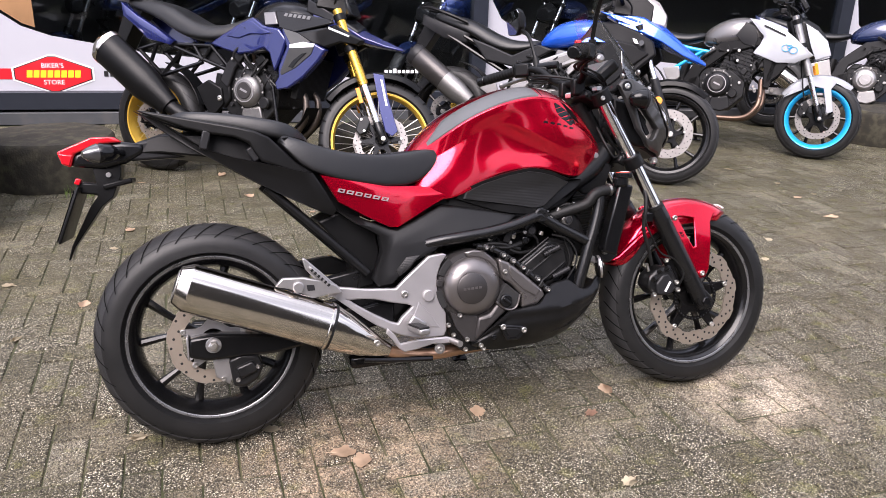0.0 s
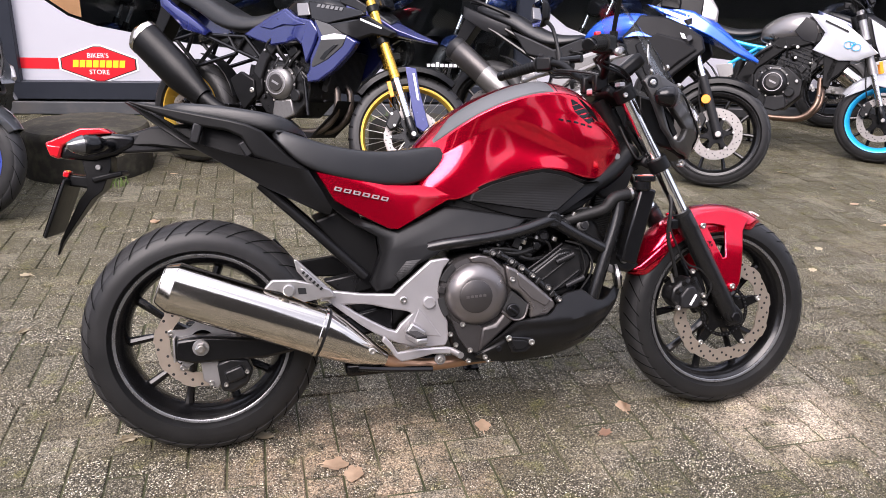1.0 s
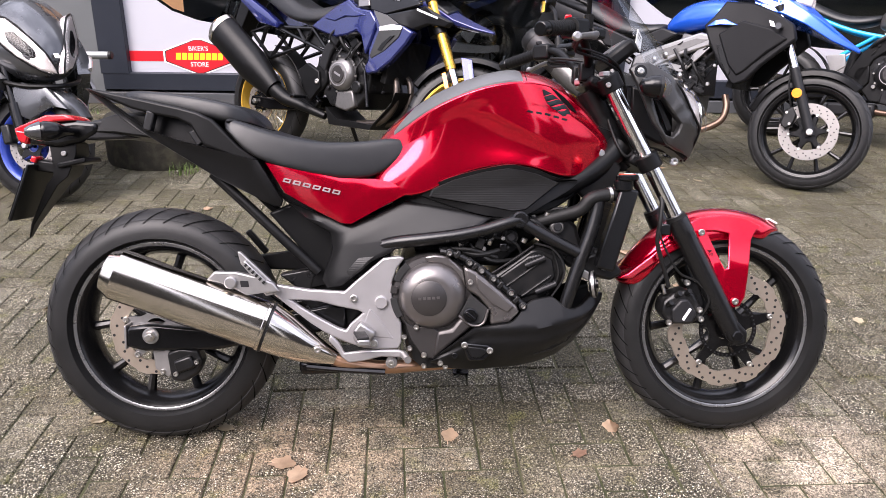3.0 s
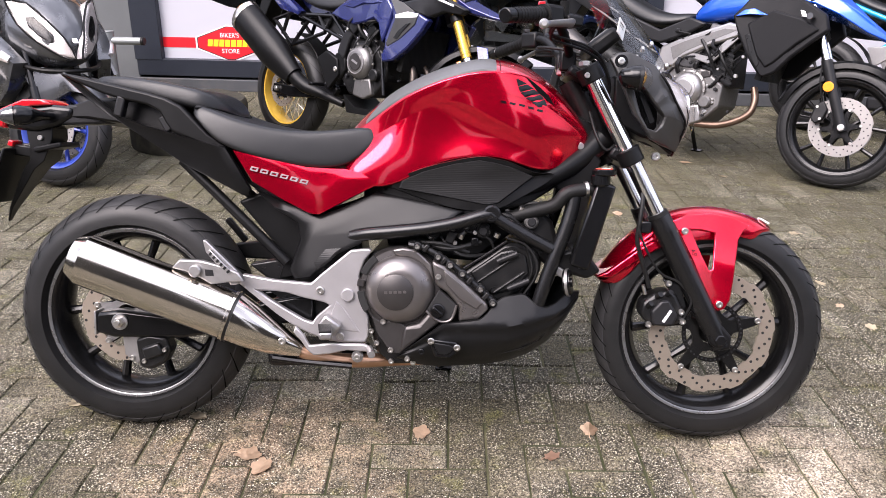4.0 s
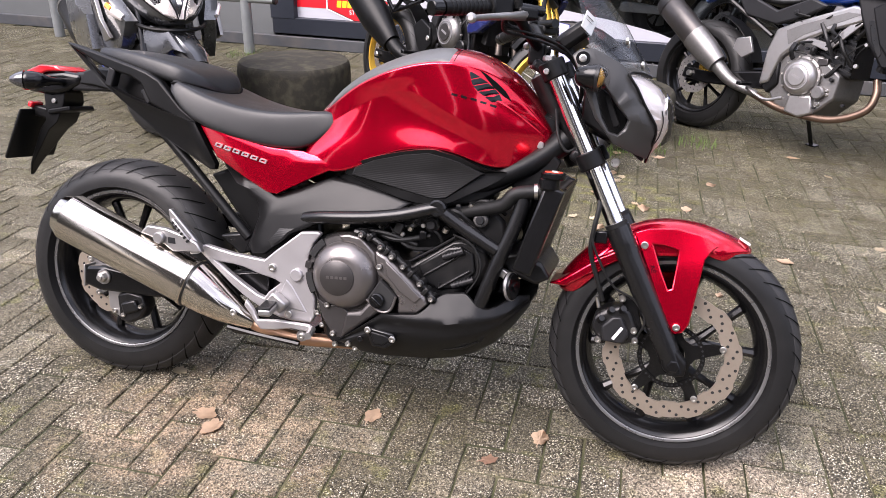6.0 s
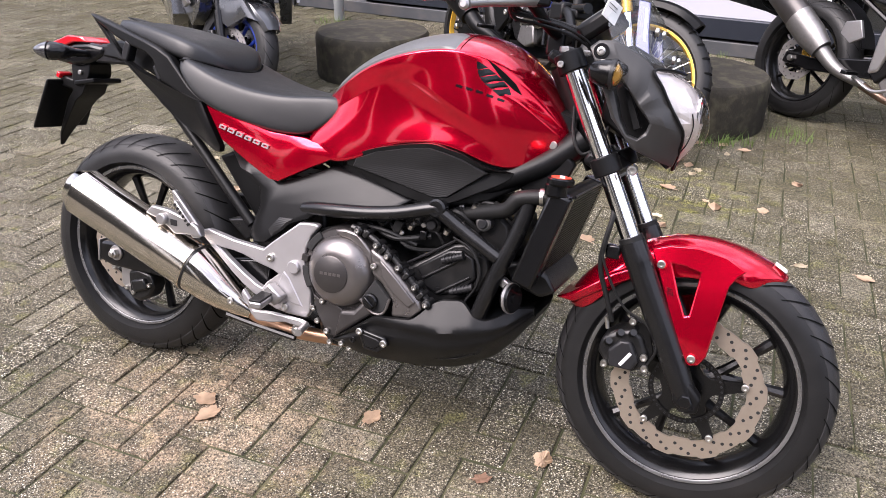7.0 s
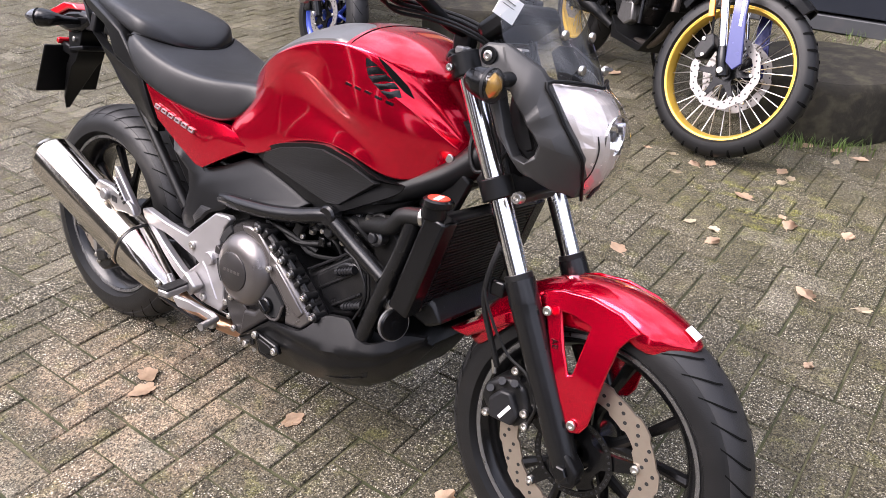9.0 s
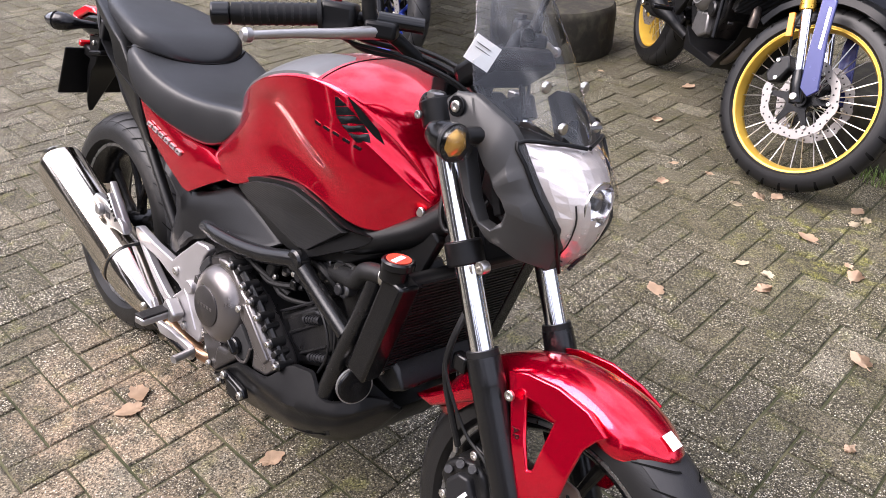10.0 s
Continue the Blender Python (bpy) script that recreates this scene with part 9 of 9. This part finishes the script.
def weeds(name, places, seed, count, h, label):
    rnd = random.Random(seed)
    bm = bmesh.new()
    for cx, cy, cz, rad in places:
        for _ in range(count):
            a, q = rnd.uniform(0, 2 * math.pi), rad * math.sqrt(rnd.random())
            x, y = cx + q * math.cos(a), cy + q * math.sin(a)
            hh, b, lean = h * rnd.uniform(0.4, 1.1), rnd.uniform(0, 2 * math.pi), rnd.uniform(0.1, 0.9)
            w = rnd.uniform(0.0012, 0.003)
            prev = None
            for k in range(4):
                u = k / 3
                px, py = x + math.cos(b) * lean * hh * u * u, y + math.sin(b) * lean * hh * u * u
                ww = w * (1 - u * 0.9)
                v = [bm.verts.new((px - math.sin(b) * ww, py + math.cos(b) * ww, cz + hh * u * (1 - 0.2 * u))), bm.verts.new((px + math.sin(b) * ww, py - math.cos(b) * ww, cz + hh * u * (1 - 0.2 * u)))]
                if prev:
                    bm.faces.new((prev[0], prev[1], v[1], v[0]))
                prev = v
    ob = part(name, bm, GRASS)
    return tagged(ob, label, "grass", kind="stuff")


def hidden_walls():
    """Plain unseen walls added across the yard and at its ends, behind the camera, to darken reflections."""
    far = material("dull_unseen_wall", (0.05, 0.045, 0.04), 0.9, 0, 0.3, 0.6, 0.3, 30)
    for x, w, h, y in ((-15.5, 9, 4.0, -10), (-8.2, 4.0, 6.5, -10.5), (-3.0, 3.6, 4.5, -10), (1.4, 4.2, 7.0, -10.5), (6.0, 3.4, 4.0, -10), (10.5, 4.4, 5.5, -10.5), (17.5, 9, 3.0, -10)):
        ob = part("unseen_wall", box((x, y, h / 2), (w, 1.0, h)), far, None, smooth=False)
        tagged(ob, "plain unseen wall added across the yard to darken reflections", "wall", kind="structure")
    for x, y, w, h in ((-18, -3, 1.0, 3.0), (22, -3, 1.0, 2.6)):
        ob = part("unseen_wall", box((x, y, h / 2), (w, 17, h)), far, None, smooth=False)
        tagged(ob, "plain unseen wall added at the end of the yard to darken reflections", "wall", kind="structure")


hidden_walls()
GRASS = material("grass_blades", (0.10, 0.16, 0.03), 0.6, 0, 0.4, 20)
shop_front()
rail()
planter(-0.80, 3.20, 0.37, 0.28, "round weathered concrete block on the paving")
planter(1.27, 3.02, 0.37, 0.28, "round weathered concrete block behind a gold wheel")
planter(5.62, 3.25, 0.38, 0.28, "round weathered concrete block by a white bike")
weeds("grass_tuft", [(-1.85, 4.55, 0, 0.16), (-0.42, 4.75, 0, 0.10), (1.16, 2.58, 0, 0.06), (1.29, 2.60, 0, 0.07), (1.42, 2.66, 0, 0.09), (1.52, 2.70, 0, 0.09), (1.78, 2.90, 0, 0.12), (-0.62, 2.80, 0, 0.10), (1.2, 4.55, 0, 0.2)], 3, 70, 0.075, "tufts of green grass at the feet of blocks and wall")


# ---- fallen leaves on the paving ----
LEAF = material("dry_brown_leaf", (0.50, 0.36, 0.245), 0.8, 0, 0.3, 40, 0.3, 300)
LEAFPALE = material("dry_pale_leaf", (0.46, 0.39, 0.27), 0.8, 0, 0.25, 40, 0.3, 300)
LEAFDARK = material("wet_dark_leaf", (0.30, 0.18, 0.12), 0.6, 0, 0.3, 40, 0.3, 300)


def leaf_mesh(seed, lobes, size):
    """A lobed, curled leaf with a stalk and a raised midrib."""
    rnd = random.Random(seed)
    n = 36
    bm = bmesh.new()
    mid = bm.verts.new((0, 0, 0.003))
    curl, twist = rnd.uniform(4, 12), rnd.uniform(-6, 6)
    inner, outer = [], []
    for k in range(n):
        a = 2 * math.pi * k / n
        r = size * (0.74 + 0.10 * math.cos(lobes * a) + 0.14 * math.cos(a)) * rnd.uniform(0.9, 1.08)
        for ring, q in ((inner, 0.55), (outer, 1.0)):
            x, y = r * q * math.cos(a), 0.72 * r * q * math.sin(a)
            ring.append(bm.verts.new((x, y, 0.003 + curl * (x * x * 0.35 + y * y) + twist * x * y + rnd.uniform(-0.001, 0.002) * q)))
    for k in range(n):
        j = (k + 1) % n
        bm.faces.new((mid, inner[k], inner[j]))
        bm.faces.new((inner[k], outer[k], outer[j], inner[j]))
    bmesh.ops.solidify(bm, geom=bm.faces[:], thickness=0.0007)
    tube([(-size * 0.3, 0, 0.006), (-size * 0.7, size * 0.1, 0.005), (-size * 0.95, size * 0.05, 0.004)], 0.0010, 5, 3, bm)
    lift = min(v.co.z for v in bm.verts)
    for v in bm.verts:
        v.co.z -= lift
    return bm


def leaves():
    kinds = []
    for k, (lobes, size, mat) in enumerate(((5, 0.040, LEAF), (7, 0.034, LEAFPALE), (3, 0.028, LEAFPALE), (5, 0.046, LEAF), (6, 0.030, LEAFDARK), (4, 0.024, LEAF))):
        ob = part("fallen_leaf", leaf_mesh(k + 3, lobes, size), mat)
        tagged(ob, ("dry brown fallen leaf lying on the paving", "pale dry fallen leaf lying on the paving", "small pale fallen leaf lying on the paving", "large curled brown leaf lying on the paving", "dark wet leaf flat on the paving", "small brown fallen leaf lying on the paving")[k], "leaf", "fallen leaves")
        kinds.append(ob)
    spots = ((0.77, 0.015), (0.317, -0.085), (1.18, 1.63), (0.37, -0.13), (1.11, -0.083), (1.23, 0.033), (0.97, 2.02), (1.01, 2.14), (1.28, 1.95), (1.28, 1.62), (1.3, 1.53), (1.06, 1.29), (1.33, 2.27), (1.36, 2.17), (1.66, 1.37), (1.76, 1.01), (1.68, 1.84), (1.82, 1.38),
             (-0.33, 2.09), (-0.66, 0.91), (-0.46, 1.17), (-0.3, 3.0), (-0.22, 0.15), (1.05, -0.42), (2.85, 1.2), (3.49, 1.45), (3.71, 2.16), (0.14, 0.09), (-0.77, 1.45), (-0.39, 1.82), (3.6, 1.84), (3.63, 2.56), (3.76, 1.88), (2.29, 0.83), (2.31, 1.03), (2.03, 1.37), (2.44, 1.59), (2.32, 0.66), (2.41, 2.5), (2.28, 2.79), (1.81, 2.22),
             (0.77, 2.20), (0.89, 2.19), (1.06, 2.18), (1.38, 2.22), (1.49, 1.80), (1.49, 2.50), (0.30, 2.58), (0.18, 3.09), (0.61, 2.19), (0.66, 2.01), (1.34, 2.62), (1.46, 2.64), (1.56, 2.60))
    rnd = random.Random(8)
    for q, (x, y) in enumerate(spots):
        m = pose(x, y, 0.002, 0, 0, rnd.uniform(0, 360))
        if q < 6:
            kinds[(0, 3, 2, 3, 4, 0)[q]].matrix_world = m if q not in (3, 5) else kinds[(0, 3, 2, 3, 4, 0)[q]].matrix_world
            if q in (3, 5):
                copy_thing(kinds[(0, 3, 2, 3, 4, 0)[q]], m)
        else:
            copy_thing(kinds[rnd.choice((0, 1, 2, 3, 1, 5, 0))], m)
    kinds[1].matrix_world = pose(2.62, 0.95, 0.002, 0, 0, 40)
    kinds[5].matrix_world = pose(1.45, 1.86, 0.002, 0, 0, 140)


leaves()


# ---- paving: herringbone concrete bricks on one sheet of sand that runs to the horizon ----
def paving_material(name, per_island):
    m = bpy.data.materials.new(name)
    m.use_nodes = True
    n, l = m.node_tree.nodes, m.node_tree.links
    p = n["Principled BSDF"]
    geo = n.new("ShaderNodeNewGeometry")
    pos = geo.outputs["Position"]

    def noise_tex(scale, detail=4, vec=pos):
        t = n.new("ShaderNodeTexNoise")
        t.inputs["Scale"].default_value, t.inputs["Detail"].default_value = scale, detail
        l.new(vec, t.inputs["Vector"])
        return t.outputs["Fac"]

    def ranged(v, a, b, c=0.0, d=1.0):
        t = n.new("ShaderNodeMapRange")
        for k, q in (("From Min", a), ("From Max", b), ("To Min", c), ("To Max", d)):
            t.inputs[k].default_value = q
        l.new(v, t.inputs["Value"])
        return t.outputs[0]

    def mixed(f, a, b):
        t = n.new("ShaderNodeMix")
        t.data_type = "RGBA"
        for k, q in (("Factor", f), ("A", a), ("B", b)):
            if isinstance(q, (tuple, float)):
                t.inputs[k].default_value = (*q, 1) if isinstance(q, tuple) else q
            else:
                l.new(q, t.inputs[k])
        return t.outputs["Result"]

    def times(a, b):
        t = n.new("ShaderNodeMath")
        t.operation = "MULTIPLY"
        for i, q in enumerate((a, b)):
            if isinstance(q, float):
                t.inputs[i].default_value = q
            else:
                l.new(q, t.inputs[i])
        return t.outputs[0]

    if per_island:
        rnd = geo.outputs["Random Per Island"]
    else:
        oi = n.new("ShaderNodeObjectInfo")
        rnd = oi.outputs["Random"]
    # exposed aggregate: tan and grey pebbles close together over dark cement
    warped = n.new("ShaderNodeVectorMath")
    warped.operation = "MULTIPLY_ADD"
    wob = n.new("ShaderNodeTexNoise")
    wob.inputs["Scale"].default_value = 120
    l.new(pos, wob.inputs["Vector"])
    l.new(wob.outputs["Color"], warped.inputs[0])
    warped.inputs[1].default_value = (0.004, 0.004, 0.004)
    l.new(pos, warped.inputs[2])
    vo = n.new("ShaderNodeTexVoronoi")
    vo.inputs["Scale"].default_value = 205
    l.new(warped.outputs[0], vo.inputs["Vector"])
    sep = n.new("ShaderNodeSeparateColor")
    l.new(vo.outputs["Color"], sep.inputs[0])
    stone = ranged(vo.outputs["Distance"], 0.34, 0.48, 1.0, 0.0)
    base = mixed(ranged(sep.outputs[0], 0.20, 0.90), (0.15, 0.132, 0.092), (0.66, 0.61, 0.49))
    base = mixed(ranged(sep.outputs[1], 0.90, 0.96, 0.0, 0.8), base, (0.82, 0.78, 0.68))
    base = mixed(ranged(sep.outputs[2], 0.80, 0.86, 0.0, 0.85), base, (0.035, 0.031, 0.027))
    # a second, finer grit between the pebbles
    grit = n.new("ShaderNodeTexVoronoi")
    grit.inputs["Scale"].default_value = 300
    l.new(pos, grit.inputs["Vector"])
    gsep = n.new("ShaderNodeSeparateColor")
    l.new(grit.outputs["Color"], gsep.inputs[0])
    gap = n.new("ShaderNodeMath")
    gap.operation = "SUBTRACT"
    gap.inputs[0].default_value = 1.0
    l.new(stone, gap.inputs[1])
    cement = mixed(ranged(gsep.outputs[0], 0.45, 0.95), (0.016, 0.0145, 0.010), (0.085, 0.075, 0.050))
    # wear decides how much of the pebble shows: some bricks are scoured pale, others coated dark
    base = mixed(times(gap.outputs[0], 0.95), base, cement)
    base = mixed(ranged(rnd, 0.0, 0.70, 0.62, 0.05), base, (0.060, 0.054, 0.035))
    hue = n.new("ShaderNodeMath")
    hue.operation = "FRACT"
    hue.use_clamp = True
    mul = times(rnd, 7.31)
    l.new(mul, hue.inputs[0])
    base = mixed(ranged(hue.outputs[0], 0.14, 0.08, 0.0, 0.25), base, (0.34, 0.31, 0.24))
    base = mixed(ranged(noise_tex(1.7, 6), 0.42, 0.62, 0.0, 0.30), base, (0.085, 0.072, 0.045))
    # blots of dark algae, greenish moss, trodden-in pale sand
    base = mixed(ranged(noise_tex(5.5, 10), 0.48, 0.62, 0.0, 0.50), base, (0.050, 0.044, 0.024))
    base = mixed(times(ranged(noise_tex(13, 8), 0.56, 0.68), 0.38), base, (0.12, 0.12, 0.035))
    near_moss = n.new("ShaderNodeVectorMath")
    near_moss.operation = "DISTANCE"
    l.new(pos, near_moss.inputs[0])
    near_moss.inputs[1].default_value = (1.36, 1.92, 0)
    moss = times(ranged(near_moss.outputs["Value"], 0.05, 0.42, 1.0, 0.0), ranged(noise_tex(14, 9), 0.50, 0.64))
    base = mixed(times(moss, 0.6), base, (0.25, 0.25, 0.03))
    base = mixed(times(ranged(noise_tex(2.7, 9), 0.56, 0.68), 0.18), base, (0.40, 0.34, 0.25))
    # the sandy stain beside the silencer and the limy patch by the front tyre
    sub = n.new("ShaderNodeVectorMath")
    sub.operation = "DISTANCE"
    l.new(pos, sub.inputs[0])
    sub.inputs[1].default_value = (0.36, -0.14, 0)
    rust = times(ranged(sub.outputs["Value"], 0.10, 0.50, 1.0, 0.0), ranged(noise_tex(11, 10), 0.43, 0.60))
    veil = ranged(stone, 0.0, 1.0, 1.0, 0.45)
    base = mixed(times(times(rust, 0.50), veil), base, (0.38, 0.28, 0.19))
    blush = times(ranged(sub.outputs["Value"], 0.15, 0.60, 1.0, 0.0), ranged(noise_tex(4, 6), 0.42, 0.60))
    base = mixed(times(times(blush, 0.28), veil), base, (0.11, 0.078, 0.056))
    pale_at = n.new("ShaderNodeVectorMath")
    pale_at.operation = "DISTANCE"
    l.new(pos, pale_at.inputs[0])
    pale_at.inputs[1].default_value = (1.70, -0.10, 0)
    lime = times(ranged(pale_at.outputs["Value"], 0.05, 0.34, 1.0, 0.0), ranged(noise_tex(7, 9), 0.36, 0.56))
    base = mixed(times(times(lime, 0.60), veil), base, (0.52, 0.43, 0.33))
    xyz = n.new("ShaderNodeSeparateXYZ")
    l.new(pos, xyz.inputs[0])
    # algae towards the shop, its colour deepened to stand for shade under parked bikes
    algae_shade = times(ranged(xyz.outputs["Y"], 0.4, 1.6), ranged(noise_tex(2.6, 7), 0.34, 0.62, 0.10, 0.50))
    base = mixed(algae_shade, base, (0.060, 0.056, 0.028))
    # every grain keeps its own tone under stains, algae and painted shade
    tone = n.new("ShaderNodeVectorMath")
    tone.operation = "SCALE"
    l.new(base, tone.inputs[0])
    l.new(ranged(gsep.outputs[1], 0.0, 1.0, 0.28, 2.05), tone.inputs["Scale"])
    grains = n.new("ShaderNodeVectorMath")
    grains.operation = "SCALE"
    l.new(tone.outputs[0], grains.inputs[0])
    l.new(ranged(sep.outputs[2], 0.0, 0.8, 0.50, 1.30), grains.inputs["Scale"])
    l.new(grains.outputs[0], p.inputs["Base Color"])
    p.inputs["Roughness"].default_value = 0.75
    p.inputs["Specular IOR Level"].default_value = 0.2
    h = n.new("ShaderNodeMath")
    h.operation = "MULTIPLY_ADD"
    h.inputs[1].default_value = 0.6
    l.new(noise_tex(60, 5), h.inputs[0])
    l.new(stone, h.inputs[2])
    b = n.new("ShaderNodeBump")
    b.inputs["Strength"].default_value, b.inputs["Distance"].default_value = 1.0, 0.005
    l.new(h.outputs[0], b.inputs["Height"])
    l.new(b.outputs[0], p.inputs["Normal"])
    return m


def joint_material():
    m = material("joint_sand", (0.030, 0.034, 0.010), 0.95, 0, 0.6, 6, 0.8, 150, dirt=0.35, dirt_col=(0.30, 0.25, 0.16))
    return m


def brick_shape(bm, cx, cy, turned, rnd, ux, uy):
    """One brick top: a worn, chipped edge round a slightly tilted face."""
    gap = rnd.uniform(0.0035, 0.0062)
    L, W = (ux - gap, 2 * uy - gap) if turned else (2 * ux - gap, uy - gap)
    z0 = rnd.uniform(-0.0018, 0.0018)
    tx, ty = rnd.uniform(-0.011, 0.011), rnd.uniform(-0.011, 0.011)
    cx, cy = cx + rnd.uniform(-0.0012, 0.0012), cy + rnd.uniform(-0.0012, 0.0012)
    skew, wear = rnd.uniform(-0.006, 0.006), [rnd.uniform(0.6, 2.2) for _ in range(8)]
    rings = []
    for k, dz in ((0.0, -0.02), (0.0, -0.0055), (0.0012, -0.0022), (0.0040, 0.0)):
        a, b = L / 2 - k, W / 2 - k
        c = 0.0015 + k * 0.4
        ring = []
        for q, (x, y) in enumerate(((-a + c, -b), (a - c, -b), (a, -b + c), (a, b - c), (a - c, b), (-a + c, b), (-a, b - c), (-a, -b + c))):
            x, y = x * (1 - wear[q] * 0.0011 * (k > 0)), y * (1 - wear[q] * 0.0022 * (k > 0))
            x, y = x - skew * y, y + skew * x
            ring.append(bm.verts.new((cx + x, cy + y, z0 + dz + tx * x + ty * y)))
        rings.append(ring)
    for r, q in zip(rings, rings[1:]):
        for i in range(8):
            j = (i + 1) % 8
            bm.faces.new((r[i], r[j], q[j], q[i]))
    bm.faces.new(rings[-1])


def paving():
    ux, uy, left, foot = 0.1003, 0.1031, 0.0416, -0.330
    turn = radians(-0.3)
    ct, st = math.cos(turn), math.sin(turn)
    sheet = bmesh.new()
    xs = [-400, -60, -12, 14, 60, 400]
    ys = [-400, -60, -8, 12, 60, 400]
    grid = [[sheet.verts.new((x, y, -0.0060)) for x in xs] for y in ys]
    for j in range(5):
        for i in range(5):
            sheet.faces.new((grid[j][i], grid[j][i + 1], grid[j + 1][i + 1], grid[j + 1][i]))
    g = part("ground", sheet, joint_material(), None, smooth=False)
    tagged(g, "mossy sand under and around grey paving bricks", "ground", kind="structure")
    pm, im = paving_material("paving_brick", False), paving_material("paving_bricks_joined", True)
    rnd = random.Random(11)
    near, far = [], []
    for i in range(-66, 96):
        for j in range(-76, 60):
            k = (i + j) % 4
            if k == 0:
                c = (i + 1, j + 0.5, False)
            elif k == 3:
                c = (i + 0.5, j, True)
            else:
                continue
            x, y = left + c[0] * ux, foot + c[1] * uy
            wx, wy = ct * x - st * y, st * x + ct * y
            if wy > 4.86 - wx * 0.105 - 0.02:
                continue
            (near if (0.1 < wx < 2.25 and -0.75 < wy < 0.75) else far).append((x, y, c[2]))
    near.sort(key=lambda q: (q[0] - 1.1) ** 2 + (q[1] - 0.0) ** 2)
    far += near[300:]
    near = near[:300]
    bm = bmesh.new()
    for x, y, t in far:
        brick_shape(bm, x, y, t, rnd, ux, uy)
    pv = part("paving", bm, im, None, smooth=False)
    pv.rotation_euler = (0, 0, turn)
    tagged(pv, "worn grey-brown concrete bricks laid in herringbone", "paving", kind="stuff")
    meshes = []
    for k in range(16):
        bm = bmesh.new()
        brick_shape(bm, 0, 0, k % 2 == 1, rnd, ux, uy)
        me = bpy.data.meshes.new("brick")
        bmesh.ops.recalc_face_normals(bm, faces=bm.faces)
        bm.to_mesh(me)
        bm.free()
        me.materials.append(pm)
        meshes.append(me)
    for q, (x, y, t) in enumerate(near):
        o = new("brick", meshes[2 * (q % 8) + int(t)])
        o.parent = g
        o.location = (ct * x - st * y, st * x + ct * y, 0)
        o.rotation_euler = (0, 0, turn)


paving()
